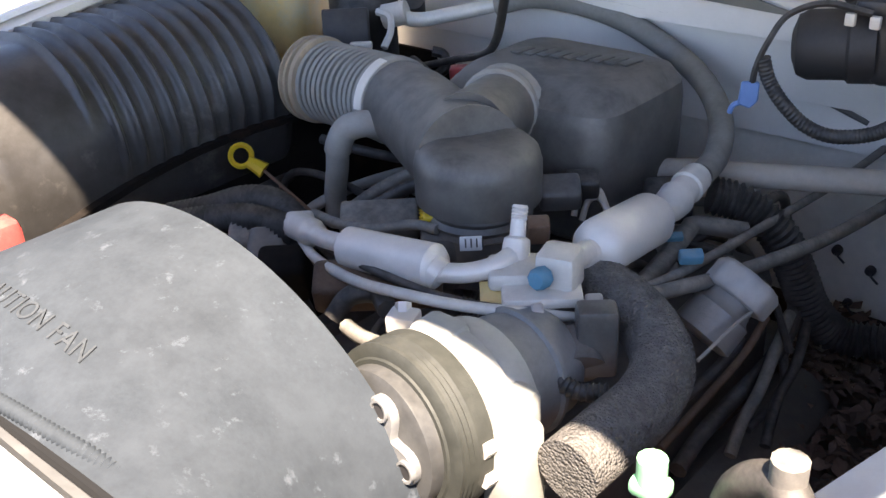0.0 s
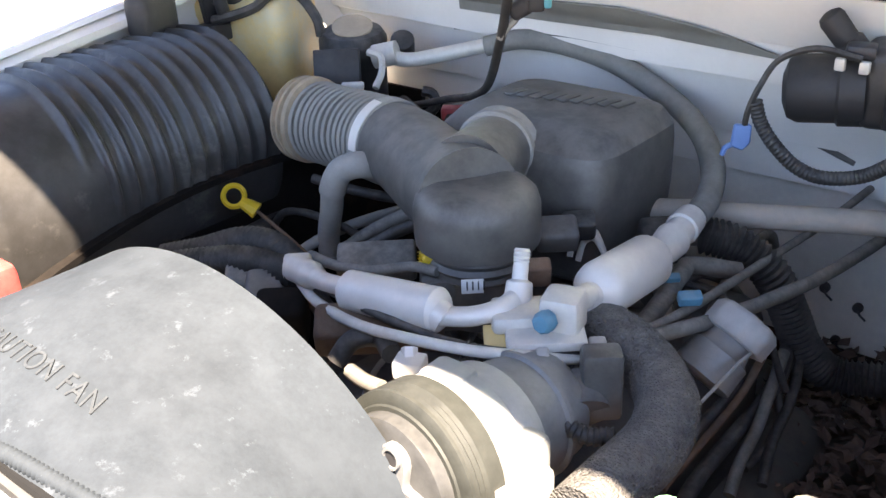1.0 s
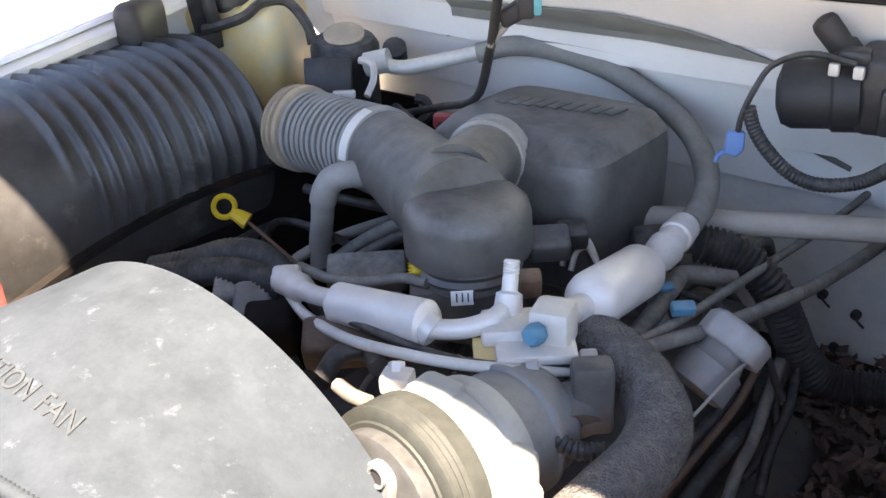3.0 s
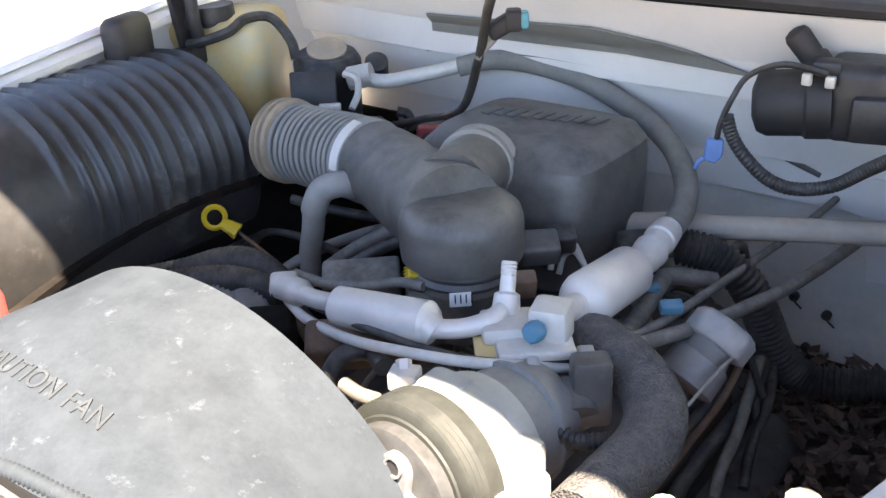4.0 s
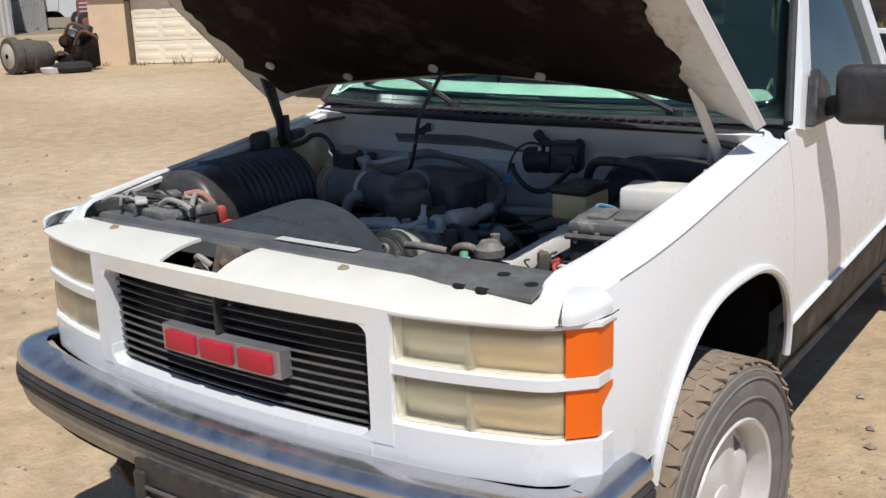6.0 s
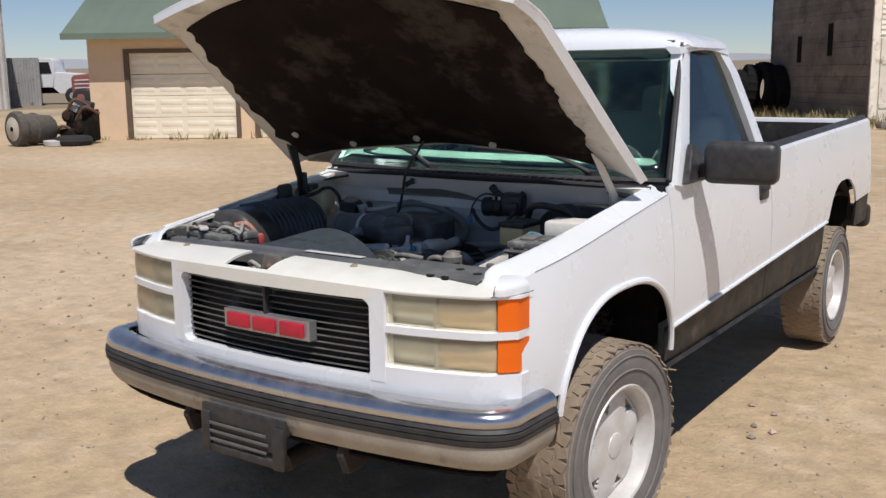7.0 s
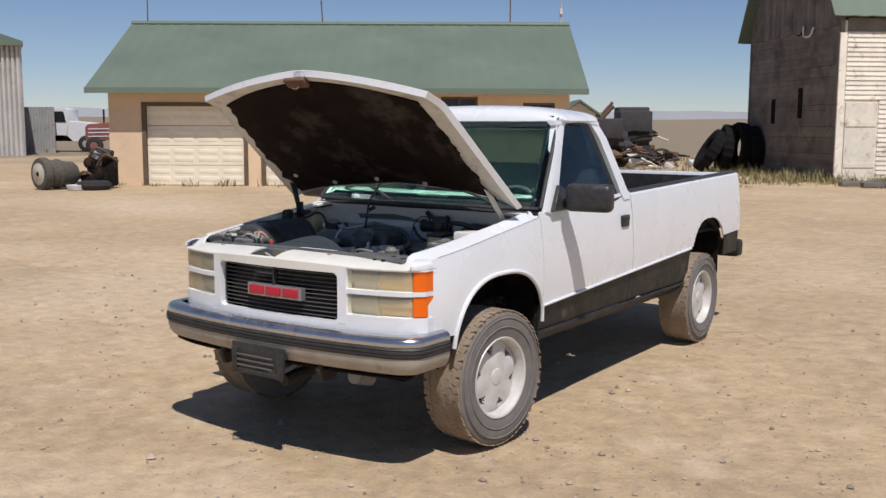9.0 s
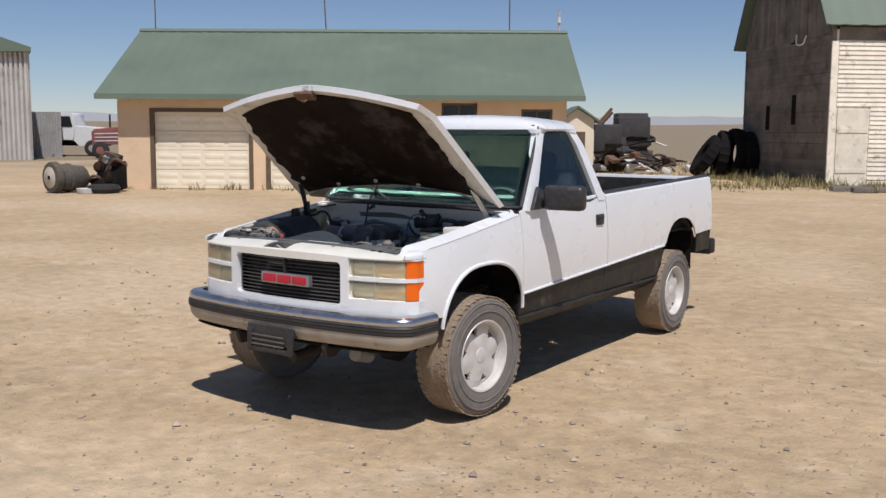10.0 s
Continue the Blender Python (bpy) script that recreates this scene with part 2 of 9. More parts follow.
def prism(bm, poly, d, bevel=0.0):
    """A flat outline (3D points) pushed along the vector d."""
    d = Vector(d)
    rings(bm, [[Vector(p) for p in poly], [Vector(p) + d for p in poly]])
    if bevel:
        bmesh.ops.bevel(bm, geom=list(bm.edges), offset=bevel, segments=1, affect="EDGES")


def span(a, b, n):
    return [a + (b - a) * i / n for i in range(n + 1)]


def lerp(a, b, t):
    return a + (b - a) * t


def interp(x, pts):
    """Straight pieces through (x, value) pairs."""
    if x <= pts[0][0]:
        return pts[0][1]
    for (a, va), (b, vb) in zip(pts, pts[1:]):
        if x <= b:
            return lerp(va, vb, (x - a) / (b - a))
    return pts[-1][1]


# ---- the yard ----
def ground_mat():
    m = mat("dry_gravel_dirt", (0.452, 0.327, 0.195), 0.95, vary=0.16, scale=0.35, grain=38, bump=0.9, second=(0.51, 0.392, 0.262), second_amt=0.3, second_scale=1.1)
    nt = m.node_tree
    N, L = nt.nodes, nt.links
    b = N["Principled BSDF"]
    old = b.inputs["Base Color"].links[0].from_socket
    tc = N.new("ShaderNodeTexCoord")
    vo = N.new("ShaderNodeTexVoronoi")
    vo.inputs["Scale"].default_value = 26
    L.new(tc.outputs["Object"], vo.inputs["Vector"])
    far = N.new("ShaderNodeTexNoise")
    far.inputs["Scale"].default_value, far.inputs["Detail"].default_value = 0.16, 8
    L.new(tc.outputs["Object"], far.inputs["Vector"])
    mr = N.new("ShaderNodeMapRange")
    mr.inputs["From Min"].default_value, mr.inputs["From Max"].default_value = 0.0, 0.35
    mr.inputs["To Min"].default_value, mr.inputs["To Max"].default_value = 0.55, 0.0
    L.new(vo.outputs["Distance"], mr.inputs["Value"])
    mx = N.new("ShaderNodeMix")
    mx.data_type = "RGBA"
    L.new(mr.outputs[0], mx.inputs[0]), L.new(old, mx.inputs[6])
    hs = N.new("ShaderNodeMix")
    hs.data_type = "RGBA"
    hs.inputs[6].default_value, hs.inputs[7].default_value = (0.305, 0.215, 0.145, 1), (0.59, 0.47, 0.335, 1)
    L.new(vo.outputs["Color"], hs.inputs[0])
    L.new(hs.outputs[2], mx.inputs[7])
    m2 = N.new("ShaderNodeMix")
    m2.data_type = "RGBA"
    r2 = N.new("ShaderNodeMapRange")
    r2.inputs["From Min"].default_value, r2.inputs["From Max"].default_value = 0.52, 0.68
    L.new(far.outputs["Fac"], r2.inputs["Value"])
    L.new(r2.outputs[0], m2.inputs[0]), L.new(mx.outputs[2], m2.inputs[6])
    m2.inputs[7].default_value = (0.54, 0.411, 0.272, 1)
    L.new(m2.outputs[2], b.inputs["Base Color"])
    mid = N.new("ShaderNodeTexNoise")
    mid.inputs["Scale"].default_value, mid.inputs["Detail"].default_value, mid.inputs["Roughness"].default_value = 5.5, 7, 0.72
    L.new(tc.outputs["Object"], mid.inputs["Vector"])
    b2 = N.new("ShaderNodeBump")
    b2.inputs["Strength"].default_value, b2.inputs["Distance"].default_value = 0.8, 0.05
    L.new(mid.outputs["Fac"], b2.inputs["Height"])
    L.new(b2.outputs[0], b.inputs["Normal"].links[0].from_node.inputs["Normal"])
    sp = N.new("ShaderNodeMapRange")
    sp.inputs["From Min"].default_value, sp.inputs["From Max"].default_value = 0.36, 0.64
    sp.inputs["To Min"].default_value, sp.inputs["To Max"].default_value = 0.98, 1.36
    L.new(mid.outputs["Fac"], sp.inputs["Value"])
    hv = N.new("ShaderNodeHueSaturation")
    L.new(sp.outputs[0], hv.inputs["Value"])
    L.new(m2.outputs[2], hv.inputs["Color"])
    # dry stubble fields beyond the yard
    fl = N.new("ShaderNodeVectorMath")
    fl.operation = "LENGTH"
    L.new(tc.outputs["Object"], fl.inputs[0])
    wob = N.new("ShaderNodeMath")
    wob.operation = "MULTIPLY_ADD"
    wob.inputs[1].default_value = 60.0
    L.new(far.outputs["Fac"], wob.inputs[0]), L.new(fl.outputs["Value"], wob.inputs[2])
    fr = N.new("ShaderNodeMapRange")
    fr.inputs["From Min"].default_value, fr.inputs["From Max"].default_value = 76.0, 92.0
    L.new(wob.outputs[0], fr.inputs["Value"])
    fm = N.new("ShaderNodeMix")
    fm.data_type = "RGBA"
    fm.inputs[7].default_value = (0.27, 0.21, 0.135, 1)
    L.new(fr.outputs[0], fm.inputs[0]), L.new(hv.outputs["Color"], fm.inputs[6])
    L.new(fm.outputs[2], b.inputs["Base Color"])
    return m


M_GROUND = ground_mat()


def axis_steps():
    v, s = [0.0], 0.22
    while v[-1] < 3000:
        v.append(v[-1] + s)
        if v[-1] > 9:
            s *= 1.22
    return [-a for a in v[:0:-1]] + v


def ground_z(x, y):
    d = math.hypot(x, y - 2)
    z = (noise.noise((x * 0.8, y * 0.8, 1.3)) * 0.018 + noise.noise((x * 2.6, y * 2.6, 4.1)) * 0.008) * min(1.0, max(0.25, (d - 1.5) / 6))
    if d > 60:
        z += noise.noise((x * 0.012, y * 0.012, 7.7)) * 0.5 * min(1, (d - 60) / 200)
    if d > 350:
        z += (d - 350) * 0.0135 * (0.8 + 0.5 * noise.noise((x * 0.0016, y * 0.0016, 2.0)))
    return z - 0.004 - 0.030 * max(0.0, 1 - max(0.0, d - 1.2) / 3.0) * min(1.0, max(0.0, (2.8 - y) / 1.6))


bm = bmesh.new()
ax = axis_steps()
sheet(bm, lambda u, v: (u + 0.9, v + 0.5, ground_z(u + 0.9, v + 0.5)), ax, ax)
ground = part("ground", bm, M_GROUND, smooth=180)
tagged(ground, "dry beige gravel and dirt farmyard reaching to the plains", "ground", kind="structure")

# distance haze is painted into the hills' pale bluish grey
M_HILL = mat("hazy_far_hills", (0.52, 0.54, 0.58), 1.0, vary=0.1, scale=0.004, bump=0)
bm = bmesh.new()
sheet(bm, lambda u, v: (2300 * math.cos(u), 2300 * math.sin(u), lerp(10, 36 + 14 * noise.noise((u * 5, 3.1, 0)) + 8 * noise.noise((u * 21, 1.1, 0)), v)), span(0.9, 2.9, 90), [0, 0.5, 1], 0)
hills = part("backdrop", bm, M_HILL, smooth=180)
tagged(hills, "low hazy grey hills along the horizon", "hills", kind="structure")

C10 = Vector((4.366, -4.406, 0))
VR, VB = Vector((0.8197, 0.5725, 0)), Vector((-0.5725, 0.8197, 0))


def yard(lat, depth, z=0.0):
    """A place in the yard: metres to the side of and ahead of the last standpoint."""
    return C10 + VR * lat + VB * depth + Vector((0, 0, z))


M_STUCCO = mat("tan_stucco", (0.76, 0.56, 0.37), 0.9, vary=0.07, scale=1.2, grain=45, bump=0.4, second=(0.68, 0.49, 0.32), second_amt=0.2, second_scale=0.8)
M_GREENROOF = mat("faded_green_metal_roof", (0.145, 0.185, 0.138), 0.6, 0.05, vary=0.05, scale=0.5, grain=20, bump=0.1, second=(0.165, 0.205, 0.155), second_amt=0.15, second_scale=0.5)
M_DOORPANEL = mat("cream_garage_panel", (0.86, 0.77, 0.60), 0.6, vary=0.05, scale=2, dust=0.1)
M_BROWNTRIM = mat("brown_trim_wood", (0.14, 0.095, 0.06), 0.8, vary=0.25, scale=5)
M_DARKGLASS = mat("dark_window", (0.02, 0.022, 0.025), 0.15, vary=0.2)
M_GREYWOOD = mat("weathered_grey_boards", (0.205, 0.182, 0.155), 0.95, vary=0.35, scale=1.3, grain=14, bump=0.6, second=(0.10, 0.088, 0.074), second_amt=0.38, second_scale=0.9, obj_rand=0.13)
M_BARNHOLE = mat("painted_opening_dark", (0.012, 0.011, 0.010), 0.95, vary=0.2, spec=0.1)
M_WHITEWOOD = mat("peeling_white_boards", (0.86, 0.79, 0.66), 0.85, vary=0.10, scale=3, second=(0.45, 0.36, 0.26), second_amt=0.2, second_scale=2.5, obj_rand=0.08)
M_TIN = mat("white_corrugated_tin", (0.60, 0.57, 0.53), 0.55, 0.2, vary=0.12, scale=0.8, second=(0.35, 0.30, 0.26), second_amt=0.25, second_scale=0.6)
M_GREYTIN = mat("grey_container_steel", (0.38, 0.37, 0.36), 0.6, 0.1, vary=0.15, scale=1.5, second=(0.16, 0.10, 0.07), second_amt=0.2)
M_FARWHITE0 = mat("bright_pipe_metal", (0.7, 0.7, 0.68), 0.4, vary=0.1)
M_WEED = mat("dry_weeds", (0.30, 0.25, 0.12), 0.95, vary=0.3, scale=3, island=0.35, second=(0.15, 0.16, 0.06), second_amt=0.35, second_scale=0.4)
M_OLDTYRE = mat("old_black_tyre", (0.012, 0.011, 0.011), 0.9, vary=0.25, spec=0.15)
M_JUNK = mat("dark_weathered_steel", (0.055, 0.05, 0.052), 0.8, vary=0.4, scale=2, second=(0.10, 0.07, 0.055), second_amt=0.2)
M_STONE = mat("gravel_stones", (0.40, 0.32, 0.25), 0.95, vary=0.25, scale=9, island=0.35)


def garage():
    D, x0, x1, dep = 31.4, -10.35, 3.9, 8.6
    ez, rz, oh = 3.13, 5.24, 0.62
    g = thing("garage_building", yard((x0 + x1) / 2, D + dep / 2), "tan stucco garage with green metal gable roof", "building")
    doors = [(-9.22, -6.17), (-5.55, -2.5)]
    dh = 2.46
    wins = [(-0.07, 1.06, 2.02, 2.76), (2.46, 3.45, 1.75, 2.58)]
    # front wall with its openings, in upright pieces
    def wallbox(a, c, z0, z1, d0=D, d1=D + 0.2, nm="wall"):
        bm = bmesh.new()
        prism(bm, [yard(a, d0, z0), yard(c, d0, z0), yard(c, d1, z0), yard(a, d1, z0)], (0, 0, z1 - z0))
        return part(nm, bm, M_STUCCO, g, smooth=0)
    cuts = [x0] + [v for d in doors for v in d] + [wins[0][0], wins[0][1], wins[1][0], wins[1][1], x1]
    for a, c in zip(cuts, cuts[1:]):
        if (a, c) in doors:
            wallbox(a, c, dh, ez)
        elif (a, c) in [w[:2] for w in wins]:
            w = [w for w in wins if w[:2] == (a, c)][0]
            wallbox(a, c, -0.2, w[2]), wallbox(a, c, w[3], ez)
        else:
            wallbox(a, c, -0.2, ez)
    wallbox(x0, x1, -0.2, ez, D + dep - 0.2, D + dep)
    for a in (x0, x1 - 0.2):
        bm = bmesh.new()
        prism(bm, [yard(a, D + 0.2, -0.2), yard(a, D + dep - 0.2, -0.2), yard(a, D + dep - 0.2, ez), yard(a, D + dep / 2, rz - 0.1), yard(a, D + 0.2, ez)], VR * 0.2)
        part("gable_wall", bm, M_STUCCO, g, smooth=0)
    # a shallow pier in the front wall
    bm = bmesh.new()
    prism(bm, [yard(1.07, D - 0.06, -0.2), yard(1.22, D - 0.06, -0.2), yard(1.22, D, -0.2), yard(1.07, D, -0.2)], (0, 0, ez + 0.2))
    part("pier", bm, M_STUCCO, g, smooth=0)
    for a, c in doors:
        bm = bmesh.new()
        for p, q, z0, z1 in ((a - 0.11, a + 0.02, -0.05, dh + 0.1), (c - 0.02, c + 0.11, -0.05, dh + 0.1), (a, c, dh - 0.02, dh + 0.1)):
            prism(bm, [yard(p, D - 0.03, z0), yard(q, D - 0.03, z0), yard(q, D + 0.16, z0), yard(p, D + 0.16, z0)], (0, 0, z1 - z0))
        part("door_frame", bm, M_BROWNTRIM, g, smooth=0)
        dr = thing("garage_door", yard((a + c) / 2, D + 0.1), "", "")
        dr.parent, dr.matrix_parent_inverse = g, g.matrix_basis.inverted()
        n = 4
        for i in range(n):
            z0, z1 = i * dh / n + 0.006, (i + 1) * dh / n - 0.006
            bm = bmesh.new()
            prism(bm, [yard(a + 0.02, D + 0.10, z0), yard(c - 0.02, D + 0.10, z0), yard(c - 0.02, D + 0.14, z0), yard(a + 0.02, D + 0.14, z0)], (0, 0, z1 - z0), 0.008)
            w4 = (c - a - 0.04) / 4
            for q in range(4):
                p0, p1 = a + 0.02 + w4 * q + 0.07, a + 0.02 + w4 * (q + 1) - 0.07
                for zz0, zz1 in ((z0 + 0.10, z0 + 0.27), (z0 + 0.34, z1 - 0.10)):
                    rings(bm, [[yard(p0, D + 0.101, zz0), yard(p1, D + 0.101, zz0), yard(p1, D + 0.101, zz1), yard(p0, D + 0.101, zz1)], [yard(p0 + 0.03, D + 0.088, zz0 + 0.03), yard(p1 - 0.03, D + 0.088, zz0 + 0.03), yard(p1 - 0.03, D + 0.088, zz1 - 0.03), yard(p0 + 0.03, D + 0.088, zz1 - 0.03)]])
            ob = part("panel", bm, M_DOORPANEL, None, smooth=30)
            ob.parent = dr
            ob.matrix_parent_inverse = Matrix.Translation(dr.matrix_basis.translation).inverted()
    for a, c, z0, z1 in wins:
        bm = bmesh.new()
        prism(bm, [yard(a, D + 0.10, z0), yard(c, D + 0.10, z0), yard(c, D + 0.12, z0), yard(a, D + 0.12, z0)], (0, 0, z1 - z0))
        part("window_pane", bm, M_DARKGLASS, g, smooth=0)
        bm = bmesh.new()
        for p, q, r, s in ((a, a + 0.07, z0, z1), (c - 0.07, c, z0, z1), (a, c, z0, z0 + 0.07), (a, c, z1 - 0.07, z1), ((a + c) / 2 - 0.03, (a + c) / 2 + 0.03, z0, z1)):
            prism(bm, [yard(p, D + 0.04, r), yard(q, D + 0.04, r), yard(q, D + 0.09, r), yard(p, D + 0.09, r)], (0, 0, s - r))
        part("window_frame", bm, M_BROWNTRIM, g, smooth=0)
    # roof of ribbed metal
    half = dep / 2
    slope = (rz - ez) / half
    for sgn in (1, -1):
        bm = bmesh.new()
        us = span(x0 - 0.5, x1 + 0.5, 132)
        def f(u, v, sgn=sgn):
            d = lerp(-oh, half, v)
            rib = 0.022 if us.index(u) % 4 == 0 else 0.0
            dd = D + d if sgn > 0 else D + dep - d
            return yard(u, dd, ez + d * slope + 0.12 + rib)
        sheet(bm, f, us, [0, 0.33, 0.66, 1], 0.05 * sgn)
        part("roof", bm, M_GREENROOF, g, smooth=20)
    bm = bmesh.new()
    prism(bm, [yard(x0 - 0.5, D - oh - 0.03, ez - oh * slope + 0.16), yard(x1 + 0.5, D - oh - 0.03, ez - oh * slope + 0.16), yard(x1 + 0.5, D - oh + 0.05, ez - oh * slope + 0.16), yard(x0 - 0.5, D - oh + 0.05, ez - oh * slope + 0.16)], (0, 0, -0.17))
    part("fascia", bm, M_GREENROOF, g, smooth=0)
    bm = bmesh.new()
    cyl(bm, yard(x0 - 0.5, D + half, rz + 0.14), yard(x1 + 0.5, D + half, rz + 0.14), 0.09, seg=8)
    part("ridge_cap", bm, M_GREENROOF, g)
    for lat, lean in ((-10.3, 0.0), (-4.2, -0.12), (2.33, 0.0)):
        bm = bmesh.new()
        tube(bm, [yard(lat, D + half, rz), yard(lat + lean * 0.6, D + half, rz + 1.4), yard(lat + lean, D + half, rz + 2.8)], 0.022, 6, 3)
        part("antenna_pole", bm, M_RUST, g)
    bm = bmesh.new()
    cyl(bm, yard(x1 + 0.2, D + half, rz + 0.1), yard(x1 + 0.2, D + half, rz + 0.9), 0.04, seg=8)
    cyl(bm, yard(x1 + 0.2, D + half, rz + 0.5), yard(x1 + 0.2, D + half, rz + 0.8), 0.09, 0.02, seg=8)
    part("yard_light_mast", bm, M_TIN, g)
    return g


garage()


def barn():
    A, Bc = yard(12.75, 42.0), yard(13.45, 34.5)   # the gable end's two corners
    along = (Bc - A).normalized()
    side = Vector((-along.y, along.x, 0))           # runs down the long wall
    if side.dot(VR) < 0:
        side = -side
    W, Ln, ez = (Bc - A).length, 13.0, 5.45
    b = thing("old_barn", A + along * W / 2 + side * 4, "weathered grey board barn with white lap siding and green roof", "barn")
    prof = [(0, 0), (W, 0), (W, ez), (W * 0.80, 8.5), (W / 2, 10.2), (W * 0.2, 8.5), (0, ez)]
    bm = bmesh.new()
    prism(bm, [A + along * p + Vector((0, 0, z - 0.2 * (z == 0))) for p, z in prof], side * 0.12)
    part("gable_wall", bm, M_GREYWOOD, b, smooth=0)
    bm = bmesh.new()
    prism(bm, [A + along * p + Vector((0, 0, z - 0.2 * (z == 0))) + side * (Ln - 0.12) for p, z in prof], side * 0.12)
    part("rear_gable_wall", bm, M_GREYWOOD, b, smooth=0)
    # level boards on the gable end
    rnd = random.Random(4)
    z, hgt = 0.0, 0.19
    while z < 7.4:
        lim = 0.0 if z < ez else (z - ez) / (8.5 - ez) * W * 0.2
        cut = [lim, W * rnd.uniform(0.25, 0.75), W - lim] if rnd.random() < 0.3 else [lim, W - lim]
        for a, c in zip(cut, cut[1:]):
            bm = bmesh.new()
            o = -0.03 - rnd.uniform(0, 0.015)
            prism(bm, [A + along * (a + 0.006) + side * o + Vector((0, 0, z)), A + along * (c - 0.006) + side * o + Vector((0, 0, z + rnd.uniform(-0.008, 0.008))), A + along * (c - 0.006) + side * -0.002 + Vector((0, 0, z)), A + along * (a + 0.006) + side * -0.002 + Vector((0, 0, z))], (0, 0, hgt - 0.008))
            part("board", bm, M_GREYWOOD, b, smooth=0)
        z += hgt
    # near-black plates on the boards paint the shade inside openings
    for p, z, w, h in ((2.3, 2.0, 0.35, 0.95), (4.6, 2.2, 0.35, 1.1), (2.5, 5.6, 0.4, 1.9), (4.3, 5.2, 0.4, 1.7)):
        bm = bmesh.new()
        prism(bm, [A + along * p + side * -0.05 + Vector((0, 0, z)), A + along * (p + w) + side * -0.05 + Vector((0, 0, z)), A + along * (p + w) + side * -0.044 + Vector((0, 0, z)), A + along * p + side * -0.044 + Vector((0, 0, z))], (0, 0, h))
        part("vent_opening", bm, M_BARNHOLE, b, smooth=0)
    # upright boards over the upper gable, and a bright scrap of gutter
    p = 0.15
    while p < W - 0.2:
        bm = bmesh.new()
        wd = rnd.uniform(0.17, 0.24)
        top = interp(p, [(0, ez), (W * 0.2, 8.4), (W / 2, 10.0), (W * 0.8, 8.4), (W, ez)])
        o = -0.055 - rnd.uniform(0, 0.02)
        prism(bm, [A + along * p + side * o, A + along * (p + wd) + side * o, A + along * (p + wd) + side * (o + 0.02), A + along * p + side * (o + 0.02)], (0, 0, max(0.2, top - 5.35)))
        part("upright_board", bm, M_GREYWOOD, b, smooth=0, where=Matrix.Translation((0, 0, 5.3 + rnd.uniform(-0.06, 0.06))))
        p += wd + 0.015
    bm = bmesh.new()
    tube(bm, [A + along * 4.9 + side * -0.12 + Vector((0, 0, 5.5)), A + along * 5.0 + side * -0.14 + Vector((0, 0, 5.15)), A + along * 5.5 + side * -0.14 + Vector((0, 0, 5.12)), A + along * 5.7 + side * -0.12 + Vector((0, 0, 5.4))], 0.035, 8, 5)
    part("hanging_pipe", bm, M_FARWHITE0, b)
    for q in (0.06, W - 0.16):
        bm = bmesh.new()
        prism(bm, [A + along * q + side * -0.06, A + along * (q + 0.12) + side * -0.06, A + along * (q + 0.12) + side * -0.03, A + along * q + side * -0.03], (0, 0, 5.2))
        part("corner_board", bm, M_GREYWOOD, b, smooth=0)
    # long wall: white lap siding
    bm = bmesh.new()
    prism(bm, [Bc + side * 0.12 - along * 0.1 + Vector((0, 0, -0.2)), Bc + side * Ln - along * 0.1 + Vector((0, 0, -0.2)), Bc + side * Ln + Vector((0, 0, -0.2)), Bc + side * 0.12 + Vector((0, 0, -0.2))], (0, 0, ez + 0.2))
    part("long_wall", bm, M_WHITEWOOD, b, smooth=0)
    z = 0.1
    while z < ez - 0.4:
        s0 = 1.45 if z < 2.75 else 0.22
        bm = bmesh.new()
        prism(bm, [Bc + side * s0 + Vector((0, 0, z)), Bc + side * s0 + along * 0.045 + Vector((0, 0, z)), Bc + side * s0 + along * 0.012 + Vector((0, 0, z + 0.155)), Bc + side * s0 + Vector((0, 0, z + 0.155))], side * (Ln - s0))
        part("siding_board", bm, M_WHITEWOOD, b, smooth=0)
        z += 0.16
    bm = bmesh.new()
    prism(bm, [Bc + side * 0.2 + Vector((0, 0, 5.08)), Bc + side * Ln + Vector((0, 0, 5.08)), Bc + side * Ln + along * 0.03 + Vector((0, 0, 5.08)), Bc + side * 0.2 + along * 0.03 + Vector((0, 0, 5.08))], (0, 0, 0.45))
    part("frieze_board", bm, M_GREYWOOD, b, smooth=0)
    bm = bmesh.new()
    prism(bm, [Bc - along * 0.02 + side * -0.05, Bc + along * 0.05 + side * -0.05, Bc + along * 0.05 + side * 0.18, Bc - along * 0.02 + side * 0.18], (0, 0, 5.05))
    part("corner_board", bm, M_WHITEWOOD, b, smooth=0)
    bm = bmesh.new()
    prism(bm, [Bc + side * 0.25 + along * 0.05, Bc + side * 1.38 + along * 0.05, Bc + side * 1.38 + along * 0.01, Bc + side * 0.25 + along * 0.01], (0, 0, 2.72), 0.008)
    for zz in (0.5, 1.9):
        prism(bm, [Bc + side * 0.27 + along * 0.075 + Vector((0, 0, zz)), Bc + side * 1.36 + along * 0.075 + Vector((0, 0, zz)), Bc + side * 1.36 + along * 0.05 + Vector((0, 0, zz)), Bc + side * 0.27 + along * 0.05 + Vector((0, 0, zz))], (0, 0, 0.14))
    part("plank_door", bm, M_WHITEWOOD, b, smooth=0)
    # gambrel roof
    rp = [(-0.35, ez - 0.12), (W * 0.2 - 0.08, 8.55), (W / 2, 10.3), (W * 0.8 + 0.08, 8.55), (W + 0.35, ez + 0.12)]
